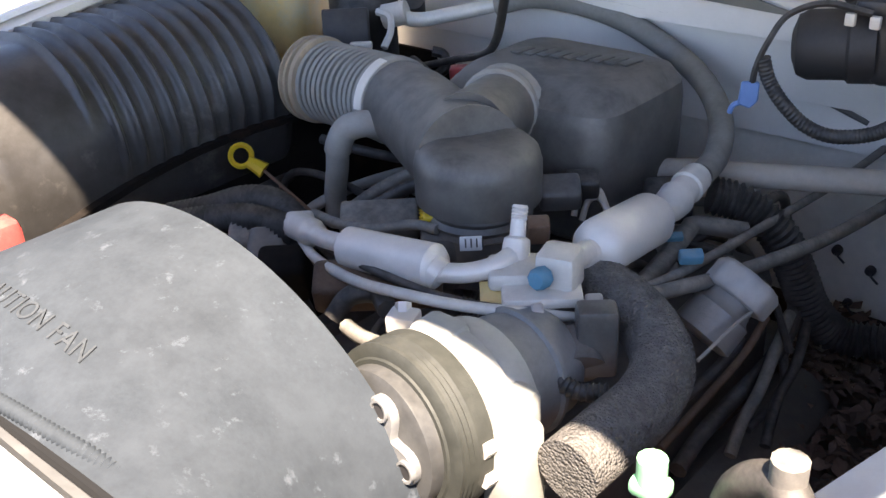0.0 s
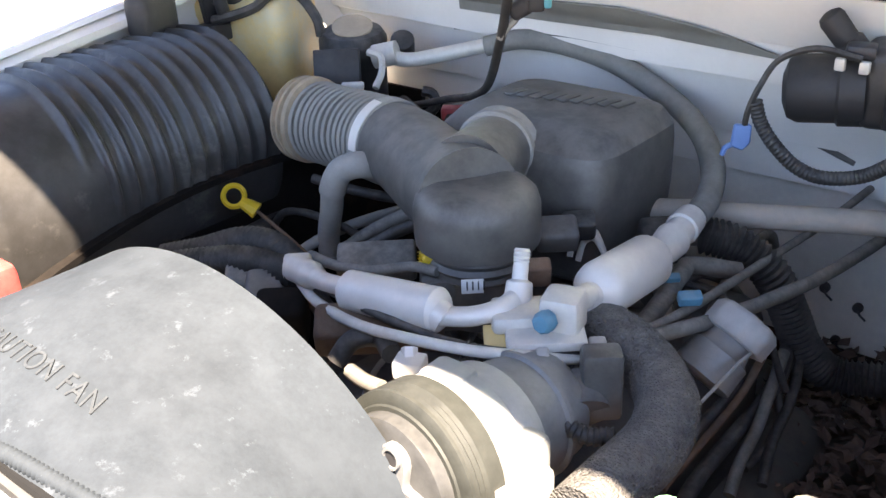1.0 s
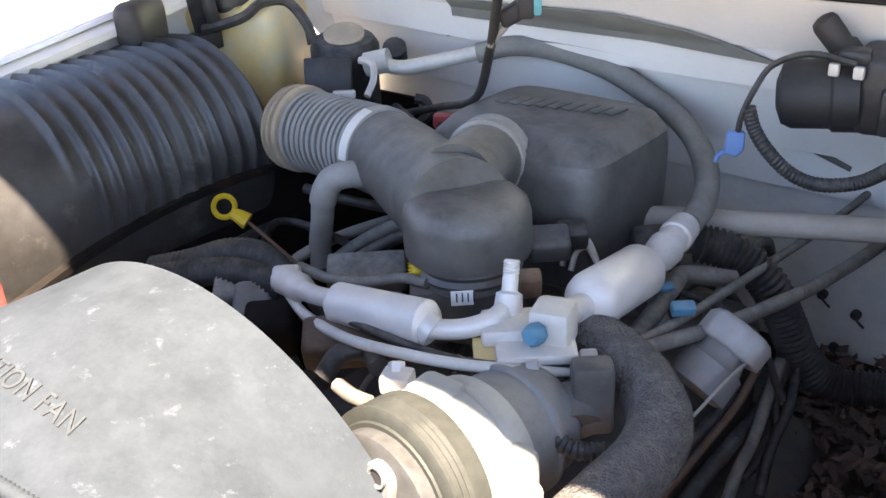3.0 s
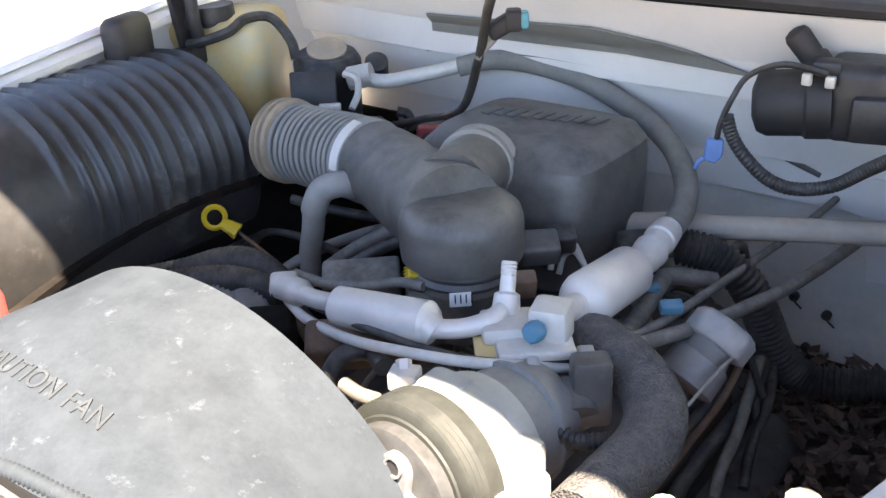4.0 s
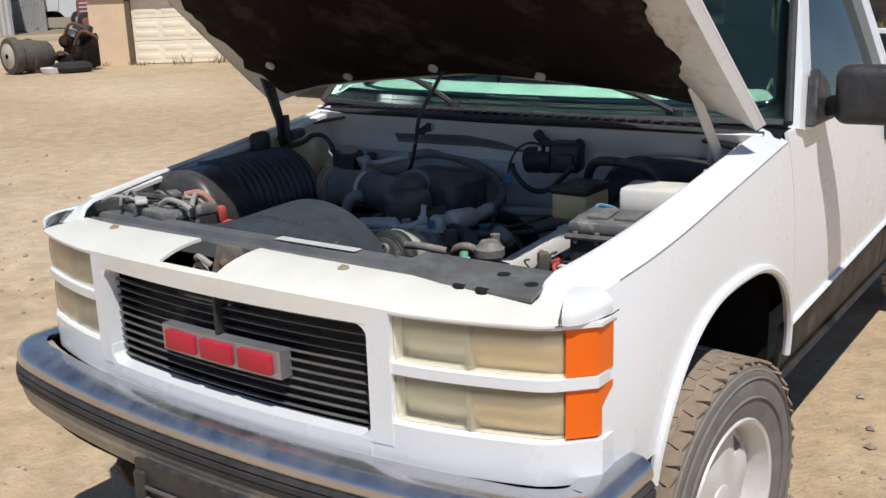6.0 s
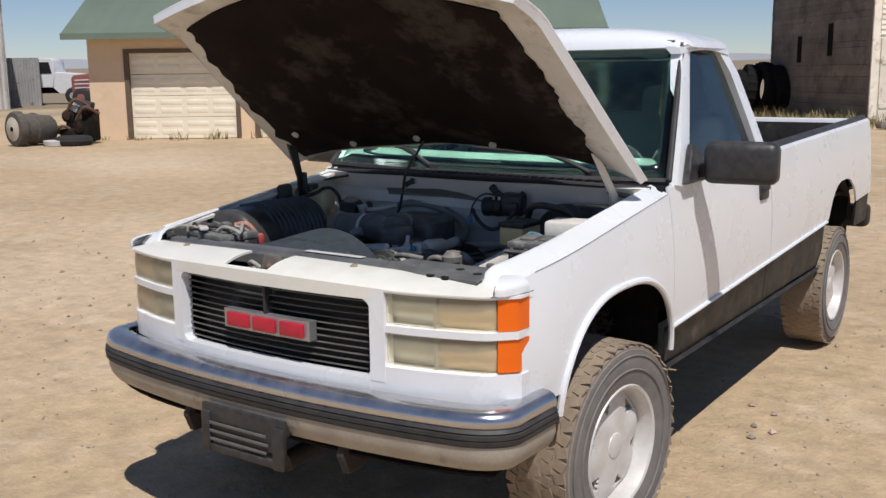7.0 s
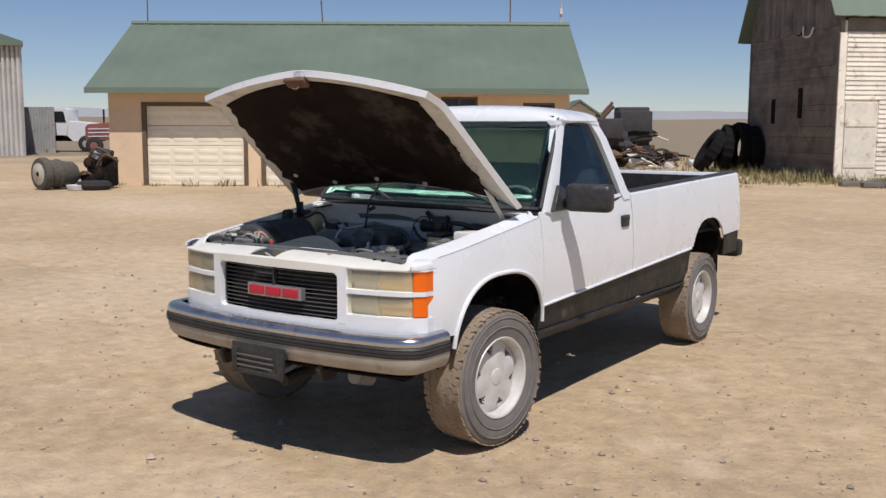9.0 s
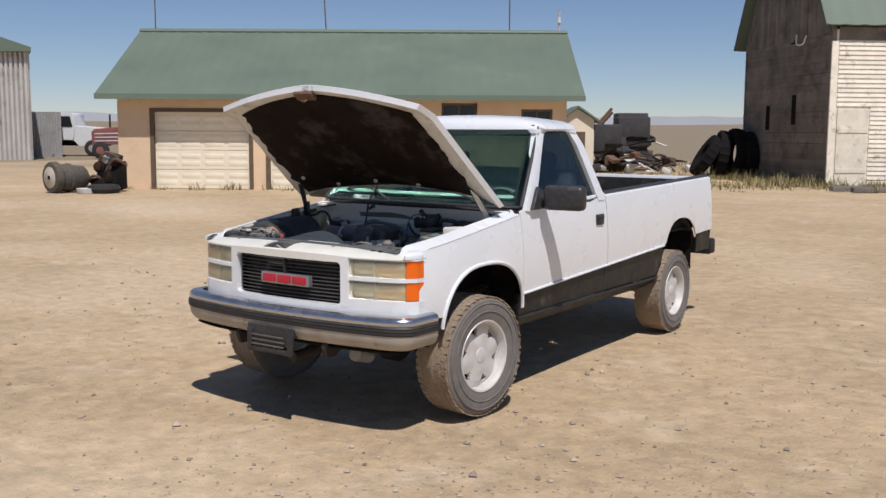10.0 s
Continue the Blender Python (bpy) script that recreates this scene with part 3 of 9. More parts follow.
    for (p, z), (q, y) in zip(rp, rp[1:]):
        bm = bmesh.new()
        us = span(-0.45, Ln + 0.3, 60)
        sheet(bm, lambda u, v: A + along * lerp(p, q, v) + side * u + Vector((0, 0, lerp(z, y, v) + (0.02 if us.index(u) % 3 == 0 else 0))), us, [0, 0.5, 1], -0.06)
        part("roof", bm, M_GREENROOF, b, smooth=20)
    return b


barn()


def tin_shed():
    s = thing("tin_shed", yard(-30, 66), "tall white corrugated tin shed with green roof", "shed")
    bm = bmesh.new()
    us = span(-37.5, -25.5, 120)
    sheet(bm, lambda u, v: yard(u, 61 + (0.22 if us.index(u) % 3 == 0 else 0.0), v), us, [-0.3, 3.3, 6.6], -0.03)
    part("front_wall", bm, M_TIN, s, smooth=0)
    bm = bmesh.new()
    vs = span(61, 75, 48)
    sheet(bm, lambda u, v: yard(-25.5 - 0.45 * (u - 61) + 0.09 * (vs.index(u) % 2), u, v), vs, [-0.3, 3.3, 6.6], 0.03)
    part("side_wall", bm, M_TIN, s, smooth=0)
    bm = bmesh.new()
    prism(bm, [yard(-38, 60.6, 6.6), yard(-25.1, 60.6, 6.6), yard(-25.1, 60.6, 6.85), yard(-31.5, 60.6, 9.0), yard(-38, 60.6, 6.85)], VB * 15 - VR * 6.9)
    part("roof", bm, M_GREENROOF, s, smooth=0)


tin_shed()


def container():
    c = thing("shipping_container", yard(-26, 70), "grey ribbed steel shipping container", "container")
    bm = bmesh.new()
    us = span(-28.4, -26.35, 42)
    sheet(bm, lambda u, v: yard(u, 68 + 0.06 * ((us.index(u) // 2) % 2), v), us, [0, 1.3, 2.6, 3.1], -0.05)
    part("end_wall", bm, M_GREYTIN, c, smooth=0)
    bm = bmesh.new()
    prism(bm, [yard(-28.4, 68.1, 0.1), yard(-26.37, 68.1, 0.1), yard(-28.6, 74, 0.1), yard(-31.0, 74, 0.1)], (0, 0, 2.95))
    part("body", bm, M_GREYTIN, c, smooth=0)


container()


M_FARWHITE = mat("far_white_paint", (0.72, 0.72, 0.72), 0.4, vary=0.06)
M_FARRED = mat("far_red_paint", (0.26, 0.07, 0.06), 0.7, vary=0.3, scale=2, second=(0.16, 0.10, 0.085), second_amt=0.4, dust=0.3)


def across(o, lat, dep, z):
    return o + VR * lat + VB * dep + Vector((0, 0, z))


def slab(bm, o, outline, d0, d1, bevel=0.03):
    """A side outline (sideways, up) given depth from d0 to d1."""
    prism(bm, [across(o, q, d0, z) for q, z in outline], VB * (d1 - d0), bevel)


def far_wheel(v, o, lat, dep, r, hub):
    bm = bmesh.new()
    cyl(bm, across(o, lat, dep, r), across(o, lat, dep + 0.35, r), r, seg=22, prof=[(0, r * 0.55), (0.03, r * 0.85), (0.18, r), (0.82, r), (0.97, r * 0.85), (1, r * 0.55)])
    w = part("wheel", bm, M_YARDTYRE0, v)
    bm = bmesh.new()
    cyl(bm, across(o, lat, dep - 0.02, r), across(o, lat, dep + 0.1, r), r * 0.5, seg=16, prof=[(0, r * 0.2), (0.2, r * 0.5), (1, r * 0.52)])
    part("hub", bm, hub, w)


M_YARDTYRE0 = mat("dark_far_tyre", (0.03, 0.028, 0.026), 0.9, vary=0.3, scale=6)


def white_farm_truck():
    o = yard(-26.0, 72)
    v = thing("white_farm_truck", o, "white heavy farm truck parked beside the container", "truck")
    bm = bmesh.new()
    slab(bm, o, [(-1.7, 1.2), (-1.7, 2.05), (-0.65, 2.2), (1.75, 2.0), (2.0, 1.65), (1.95, 1.15), (1.2, 1.25), (0.75, 0.75), (-0.2, 0.7), (-0.6, 1.15)], -1.0, 1.0)
    part("bonnet", bm, M_FARWHITE, v)
    bm = bmesh.new()
    slab(bm, o, [(-2.0, 1.15), (-2.0, 2.95), (-1.85, 3.1), (-0.65, 3.1), (-0.55, 2.95), (-0.45, 2.15), (-0.6, 1.15)], -1.05, 1.05)
    part("cab", bm, M_FARWHITE, v)
    bm = bmesh.new()
    slab(bm, o, [(-1.6, 2.1), (-1.55, 2.85), (-0.8, 2.85), (-0.65, 2.1)], -1.09, -1.04, 0.005)
    part("side_window", bm, M_DARKGLASS, v)
    bm = bmesh.new()
    slab(bm, o, [(-4.6, 0.75), (-4.6, 1.15), (1.6, 1.15), (1.6, 0.75)], -0.45, 0.45)
    part("chassis", bm, M_DARK, v)
    for q in (0.75, -3.6, -2.5):
        far_wheel(v, o, q, -1.15, 0.58, M_GREYTIN)


def red_tractor():
    o = yard(-21.1, 65.5)
    v = thing("red_farm_tractor", o, "faded red farm tractor parked behind the garage", "tractor")
    bm = bmesh.new()
    slab(bm, o, [(-2.1, 0.85), (-2.1, 1.75), (-1.9, 1.95), (0.4, 2.15), (0.4, 1.0)], -0.45, 0.45)
    part("bonnet", bm, M_FARRED, v)
    for k in range(3):
        bm = bmesh.new()
        slab(bm, o, [(-1.9, 1.12 + 0.24 * k), (-0.2, 1.16 + 0.24 * k), (-0.2, 1.22 + 0.24 * k), (-1.9, 1.18 + 0.24 * k)], -0.48, -0.44, 0.004)
        part("grille_slat", bm, M_FARWHITE, v)
    bm = bmesh.new()
    slab(bm, o, [(0.3, 1.2), (0.25, 3.0), (1.9, 3.05), (2.0, 1.2)], -0.75, 0.75)
    part("cab", bm, M_FARRED, v)
    bm = bmesh.new()
    slab(bm, o, [(0.45, 1.9), (0.45, 2.75), (1.75, 2.8), (1.8, 1.9)], -0.79, -0.74, 0.005)
    part("cab_window", bm, M_DARKGLASS, v)
    bm = bmesh.new()
    slab(bm, o, [(0.1, 3.0), (0.1, 3.12), (2.1, 3.18), (2.1, 3.05)], -0.85, 0.85, 0.01)
    part("cab_roof", bm, M_FARWHITE, v)
    bm = bmesh.new()
    cyl(bm, across(o, -1.0, 0, 1.9), across(o, -1.0, 0, 2.9), 0.06, seg=10)
    part("exhaust_stack", bm, M_DARK, v)
    far_wheel(v, o, -1.4, -0.95, 0.55, M_FARRED)
    far_wheel(v, o, 1.1, -1.15, 0.95, M_FARRED)


white_farm_truck()
red_tractor()


M_PALERIM = mat("pale_dusty_rim", (0.52, 0.47, 0.38), 0.7, vary=0.15, scale=5, dust=0.3)
M_YARDTYRE = mat("weathered_yard_tyre", (0.075, 0.066, 0.055), 0.9, vary=0.4, scale=6, dust=0.5, dust_col=(0.24, 0.20, 0.155))


def wheel_axle():
    a = thing("old_axle", yard(-11.2, 29.2), "discarded axle drum with a pale rimmed wheel", "axle")
    d = (VR * -0.62 - VB * 0.78).normalized()
    p, r = yard(-11.45, 28.9, 0.46), 0.47
    bm = bmesh.new()
    cyl(bm, p - d * 0.12, p + d * 0.14, r, seg=32, prof=[(0, r * 0.6), (0.04, r * 0.9), (0.2, r), (0.7, r), (0.92, r * 0.93), (1.0, r * 0.70)])
    wl = part("tyre", bm, M_YARDTYRE, a, "dusty beige tyre")
    bm = bmesh.new()
    cyl(bm, p + d * 0.05, p + d * 0.16, r * 0.7, seg=28, prof=[(0, r * 0.72), (0.7, r * 0.71), (0.85, r * 0.66), (0.9, r * 0.30), (1, r * 0.26)])
    hb = part("rim", bm, M_PALERIM, wl, "pale dusty steel rim")
    # black disc paints the shade of the hub's hole
    bm = bmesh.new()
    cyl(bm, p + d * 0.15, p + d * 0.175, r * 0.13, seg=12)
    part("hub_hole", bm, M_BARNHOLE, hb)
    e = p - d * 0.12
    bm = bmesh.new()
    cyl(bm, e, e - d * 0.85 + Vector((0, 0, -0.05)), 0.40, seg=26, prof=[(0, 0.36), (0.06, 0.40), (0.3, 0.40), (0.33, 0.43), (0.4, 0.43), (0.43, 0.39), (0.9, 0.37), (1, 0.30)])
    part("brake_drum", bm, M_YARDTYRE, a)
    bm = bmesh.new()
    cyl(bm, e - d * 0.8, e - d * 1.5 + Vector((0, 0, -0.25)), 0.11, seg=14)
    part("axle_tube", bm, M_RUST, a)
    # an old engine standing against the corner
    g = thing("old_engine", yard(-10.1, 29.9), "greasy dark scrap engine standing by the garage corner", "engine")
    rot = Matrix((VR, VB, Vector((0, 0, 1)))).transposed()
    for nm, lat, dep, z, sz, m, tl in (("block", -10.15, 29.9, 0.62, (0.62, 0.5, 0.55), M_JUNK, 0.1), ("sump", -10.2, 29.8, 0.22, (0.8, 0.55, 0.44), M_DARK, -0.1), ("cylinder_head", -10.0, 29.9, 1.0, (0.42, 0.42, 0.30), M_JUNK, 0.25), ("gear_case", -9.82, 29.8, 0.5, (0.36, 0.4, 0.85), M_DARK, 0.0), ("intake", -10.2, 29.7, 0.98, (0.3, 0.3, 0.2), M_GREYTIN, 0.5)):
        bm = bmesh.new()
        box(bm, yard(lat, dep, z), sz, 0.05, rot @ Matrix.Rotation(tl, 3, "Y"))
        part(nm, bm, m, g)
    for k, (lat, z, r2) in enumerate(((-10.35, 0.75, 0.17), (-10.05, 0.42, 0.22), (-9.9, 0.86, 0.10))):
        bm = bmesh.new()
        cyl(bm, yard(lat, 29.62, z), yard(lat, 29.50, z), r2, seg=20, prof=[(0, r2), (0.6, r2), (0.65, r2 * 0.6), (1, r2 * 0.55)])
        part("pulley", bm, M_DARK, g)
    for k, (lat, z) in enumerate(((-10.5, 0.5), (-10.1, 1.2), (-9.85, 1.0))):
        bm = bmesh.new()
        tube(bm, [yard(lat - 0.3, 29.6, z - 0.35), yard(lat, 29.45, z), yard(lat + 0.3, 29.7, z - 0.2)], 0.04, 8, 4)
        part("pipe", bm, M_RUST, g)
    bm = bmesh.new()
    cyl(bm, yard(-10.45, 28.9, 0.0), yard(-10.45, 28.9, 0.16), 0.34, seg=24, prof=[(0, 0.26), (0.1, 0.30), (0.8, 0.34), (0.9, 0.345), (0.95, 0.32), (1.0, 0.1)])
    tagged(part("scrap_pan", bm, M_FARWHITE), "bright white scrap metal pan lying on the dirt", "scrap")
    t = thing("flat_tyre", yard(-10.2, 28.95), "worn dark tyre lying flat on the dirt", "tyre")
    bm = bmesh.new()
    rings(bm, [[yard(-10.05, 29.05, 0.13) + Vector((math.cos(q) * (0.36 + 0.13 * math.cos(w)), math.sin(q) * (0.36 + 0.13 * math.cos(w)), 0.13 * math.sin(w))) for w in span(0, 2 * math.pi * 7 / 8, 7)] for q in span(0, 2 * math.pi * 27 / 28, 27)], cap=False, close_rows=True)
    part("tyre", bm, M_YARDTYRE0, t)


wheel_axle()


def back_shed():
    """A small pale shed with a green roof, just past the garage."""
    o = yard(6.1, 45)
    v = thing("small_shed", o, "small pale shed with a teal green roof", "shed")
    bm = bmesh.new()
    slab(bm, o, [(-0.75, -0.1), (-0.75, 2.45), (0.0, 2.95), (0.75, 2.45), (0.75, -0.1)], 0, 2.4, 0.01)
    part("wall", bm, M_DOORPANEL, v)
    for s_ in (1, -1):
        bm = bmesh.new()
        slab(bm, o, [(s_ * 1.0, 2.30), (s_ * 1.0, 2.40), (0.0, 3.08), (0.0, 2.98)], -0.25, 2.6, 0.005)
        part("roof", bm, M_GREENROOF, v)
    bm = bmesh.new()
    slab(bm, o, [(-0.35, 0.0), (-0.35, 1.9), (0.35, 1.9), (0.35, 0.0)], -0.03, 0.0, 0.004)
    part("door", bm, M_BROWNTRIM, v)


back_shed()


def tractor_tyre(lat, dep, r, w, lean, turn, lift=0.0):
    t = thing("tractor_tyre", yard(lat, dep), "large black tractor tyre leaning by the barn", "tyre", "tyres by the barn")
    d = Vector((math.cos(turn), math.sin(turn), 0))
    ax_ = (VR * d.x - VB * d.y) * math.cos(lean) + Vector((0, 0, math.sin(lean)))
    cz = r * math.cos(lean) + w / 2 * abs(math.sin(lean)) + lift
    p = yard(lat, dep, cz)
    bm = bmesh.new()
    rows = []
    a, b, n = frame_of(ax_)
    seg = 40
    for k in range(seg):
        th = 2 * math.pi * k / seg
        o = a * math.cos(th) + b * math.sin(th)
        kk = 0.05 if k % 2 else 0.0
        rows.append([p + o * rr + n * q * w for rr, q in ((r * 0.55, -0.35), (r * 0.8, -0.5), (r - kk, -0.42), (r + 0.02 - kk, 0.0), (r - kk, 0.42), (r * 0.8, 0.5), (r * 0.55, 0.35), (r * 0.56, 0.0))])
    rings(bm, rows, cap=False, close_rows=True)
    part("tyre", bm, M_OLDTYRE, t)


for lat_, dep_, r_, ln_, tn_ in ((11.0, 41.3, 0.92, -0.55, 0.06), (11.7, 41.6, 0.97, -0.16, 0.10), (12.2, 41.3, 1.02, -0.06, -0.10), (12.7, 41.0, 0.95, 0.10, 0.05)):
    tractor_tyre(lat_, dep_, r_, 0.5, ln_, tn_)


def farm_machine(lat, dep, s, seed, label):
    m = thing("farm_implement", yard(lat, dep), label, "machine")
    r = random.Random(seed)
    o = yard(lat, dep)
    rot = Matrix((VR, VB, Vector((0, 0, 1)))).transposed()
    bm = bmesh.new()
    box(bm, o + Vector((0, 0, 1.0 * s)), (3.2 * s, 1.4, 0.35 * s), 0.05, rot)
    part("frame", bm, M_JUNK, m)
    bm = bmesh.new()
    box(bm, o + VR * 0.9 * s + Vector((0, 0, 1.9 * s)), (1.6 * s, 1.6, 1.5 * s), 0.08, rot)
    part("hopper", bm, M_JUNK, m)
    for k in range(26):
        bm = bmesh.new()
        c = o + VR * r.uniform(-1.9, 1.9) * s + VB * r.uniform(-1, 1) + Vector((0, 0, r.uniform(0.25, 1.7) * s))
        if k % 3:
            box(bm, c, (r.uniform(0.15, 0.8), r.uniform(0.2, 0.8), r.uniform(0.12, 0.55)), 0.03, Matrix.Rotation(r.uniform(0, 3), 3, "Z") @ Matrix.Rotation(r.uniform(-0.5, 0.5), 3, "X"))
        else:
            tube(bm, [c - VR * 0.8, c + Vector((0, 0, 0.3)), c + VR * 0.9 + Vector((0, 0, r.uniform(-0.2, 0.6)))], 0.05, 6, 3)
        part("machine_part", bm, (M_DARK, M_JUNK, M_RUST, M_DARK, M_GREYTIN, M_JUNK, M_FARWHITE0)[k % 7], m)
    bm = bmesh.new()
    tube(bm, [o - VR * 1.5 * s + Vector((0, 0, 1.1 * s)), o - VR * 0.7 * s + Vector((0, 0, 2.2 * s)), o - VR * 0.1 * s + Vector((0, 0, 2.9 * s))], 0.09, 8, 4)
    part("arm", bm, M_RUST, m)
    for q in (-1.3, -0.2, 1.3):
        bm = bmesh.new()
        c = o + VR * q * s - VB * 0.8 + Vector((0, 0, 0.5 * s))
        cyl(bm, c, c + VB * 0.3, 0.5 * s, seg=18, prof=[(0, 0.2 * s), (0.05, 0.4 * s), (0.2, 0.5 * s), (0.8, 0.5 * s), (1, 0.4 * s)])
        part("wheel", bm, M_YARDTYRE0, m)


farm_machine(8.6, 50, 1.0, 3, "rusty farm implement with grey hopper standing in the field")
farm_machine(10.3, 60, 1.15, 2, "dark grain cart standing in the dry field")
farm_machine(6.9, 47, 0.85, 5, "rusty old implement parked beyond the garage")


def scrap_heap(lat, dep, seed):
    """Low brown heap of scrap between the machines and the tyres."""
    r = random.Random(seed)
    h = thing("scrap_heap", yard(lat, dep), "low brown heap of rusty farm scrap", "scrap")
    for k in range(22):
        bm = bmesh.new()
        q = r.gauss(0, 0.9)
        c = yard(lat + q, dep + r.uniform(-0.8, 0.8), r.uniform(0.1, max(0.25, 1.1 - 0.5 * abs(q))))
        if k % 2:
            box(bm, c, (r.uniform(0.2, 0.8), r.uniform(0.2, 0.6), r.uniform(0.1, 0.4)), 0.03, Matrix.Rotation(r.uniform(0, 3), 3, "Z") @ Matrix.Rotation(r.uniform(-0.6, 0.6), 3, "X"))
        else:
            tube(bm, [c - VR * r.uniform(0.3, 0.8), c + Vector((0, 0, r.uniform(0, 0.3))), c + VR * r.uniform(0.3, 0.9)], r.uniform(0.03, 0.07), 6, 3)
        part("scrap_piece", bm, (M_RUST, M_JUNK, M_RUST, M_FARWHITE0, M_DARK)[k % 5], h)


scrap_heap(9.6, 46, 14)
scrap_heap(8.2, 44, 15)
for lat_, dep_, ln_, tn_ in ((14.2, 31.2, 2.6, 0.15), (15.3, 30.4, 2.2, -0.05), (13.4, 32.0, 1.8, 0.3)):
    bm = bmesh.new()
    box(bm, yard(lat_, dep_, 0.10), (ln_, 0.22, 0.16), 0.015, Matrix((VR, VB, Vector((0, 0, 1)))).transposed() @ Matrix.Rotation(tn_, 3, "Z"))
    tagged(part("fallen_beam", bm, M_GREYWOOD), "weathered grey timber lying in the weeds", "timber", "timbers by the barn")


def scatter_stones():
    """Loose gravel round the truck, thicker near by."""
    r = random.Random(11)
    V, F = [], []
    for i in range(11000):
        d = r.uniform(0.1, 1.0) ** 1.2 * 13
        a = r.uniform(-math.pi, math.pi)
        x, y = 2.4 + d * math.cos(a), -0.8 + d * math.sin(a)
        s = r.uniform(0.004, 0.012) * (2.2 if r.random() < 0.09 else 1.0) * (1.6 if r.random() < 0.03 else 1.0)
        z = ground_z(x, y) + s * 0.3
        b = len(V)
        q = r.uniform(0, 3)
        pts = [(1, 0, 0), (0, 1, 0), (-1, 0, 0), (0, -1, 0)]
        for px, py, _ in pts:
            k = r.uniform(0.7, 1.2) * s
            V.append((x + k * (px * math.cos(q) - py * math.sin(q)), y + k * (px * math.sin(q) + py * math.cos(q)), z))
        V.append((x + r.uniform(-0.3, 0.3) * s, y + r.uniform(-0.3, 0.3) * s, z + s * r.uniform(0.5, 0.8)))
        V.append((x, y, z - s * 0.5))
        for k in range(4):
            F.append((b + k, b + (k + 1) % 4, b + 4))
            F.append((b + (k + 1) % 4, b + k, b + 5))
    me = bpy.data.meshes.new("gravel")
    me.from_pydata(V, [], F)
    ob = part_mesh("gravel", me, M_STONE, smooth=0)
    tagged(ob, "loose small stones scattered over the dirt yard", "gravel", kind="stuff")


scatter_stones()


def weeds():
    """Dry tufts along the barn, the garage and in the yard."""
    r = random.Random(5)
    V, F = [], []
    spots = []
    for i in range(330):
        spots.append(yard(r.uniform(9, 24), r.uniform(30.5, 41) if r.random() < 0.6 else r.uniform(33, 36)))
    for i in range(420):
        u = r.random()
        spots.append(yard(13.4 - 0.75 * u - abs(r.gauss(0, 0.7)), 34.3 + 7.6 * u + r.uniform(-0.3, 0.3)))
    for i in range(160):
        spots.append(yard(r.uniform(13.3, 20), 33.9 - abs(r.gauss(0, 0.7))))
    for i in range(40):
        spots.append(yard(r.uniform(-10.5, 4), 31.3 - abs(r.gauss(0, 0.3))))
    for i in range(420):
        spots.append(yard(r.uniform(4, 14), r.uniform(42, 75)))
    for p in spots:
        hh = r.uniform(0.08, 0.34) * (1.7 if r.random() < 0.2 else 1.0)
        for k in range(9):
            a = r.uniform(0, 6.28)
            q = p + Vector((r.uniform(-0.25, 0.25), r.uniform(-0.25, 0.25), 0))
            w = r.uniform(0.012, 0.03)
            tip = q + Vector((math.cos(a) * hh * 0.6, math.sin(a) * hh * 0.6, hh * r.uniform(0.6, 1.1)))
            b = len(V)
            V += [q + Vector((-math.sin(a) * w, math.cos(a) * w, -0.03)), q - Vector((-math.sin(a) * w, math.cos(a) * w, 0.03)), tip]
            F.append((b, b + 1, b + 2))
    me = bpy.data.meshes.new("dry_weeds")
    me.from_pydata([tuple(v) for v in V], [], F)
    ob = part_mesh("dry_weeds", me, M_WEED, smooth=0)
    tagged(ob, "dry yellow weed tufts along the buildings", "weeds", kind="stuff")


weeds()


# ---- the pickup ----
truck = thing("pickup_truck", (0, 2.6, 0), "white regular cab pickup truck with its hood open", "truck")
WY_F, WY_R, WR = 0.932, 4.24, 0.385
BX = 0.955


def nose_round(y):
    """Rounds the fender's tip down towards the lamps."""
    return math.sqrt(max(0.0, 1 - (max(0.0, 0.33 - y) / 0.067) ** 2))


def crease(y):
    z = interp(y, [(0.2, 1.105), (0.45, 1.135), (1.47, 1.272), (2.8, 1.335), (5.2, 1.40)])
    return 1.08 + (z - 1.08) * nose_round(y)


def trim_z(y):
    return 0.730 + 0.044 * (y - 1.5)


def side_x(y, z):
    """Half the body's width at a height, with the flank's soft curve."""
    zc = crease(y)
    t = (z - 0.55) / (zc - 0.55)
    x = BX - 0.03 * max(0, 0.45 - t) ** 1.5 * 2.2 - 0.035 * max(0.0, t - 0.45) ** 2 / 0.3
    if y < 0.75:
        x -= 0.045 * ((0.75 - y) / 0.5) ** 2
    return x


def arch_z(y, yc, rx, top, base):
    """The lower edge over a wheel arch."""
    u = abs(y - yc) / rx
    if u >= 1:
        return None
    return base + (top - base) * (1 - u ** 2.6) ** (1 / 2.2)


def columns(y0, y1, arches, step=0.06):
    ys = set(span(y0, y1, max(2, int((y1 - y0) / step))))
    for yc, rx in arches:
        for k in range(41):
            y = yc + rx * math.cos(math.pi * k / 40) * 0.9995
            if y0 < y < y1:
                ys.add(y)
        for y in (yc - rx * 1.001, yc + rx * 1.001):
            if y0 < y < y1:
                ys.add(y)
    return sorted(ys)


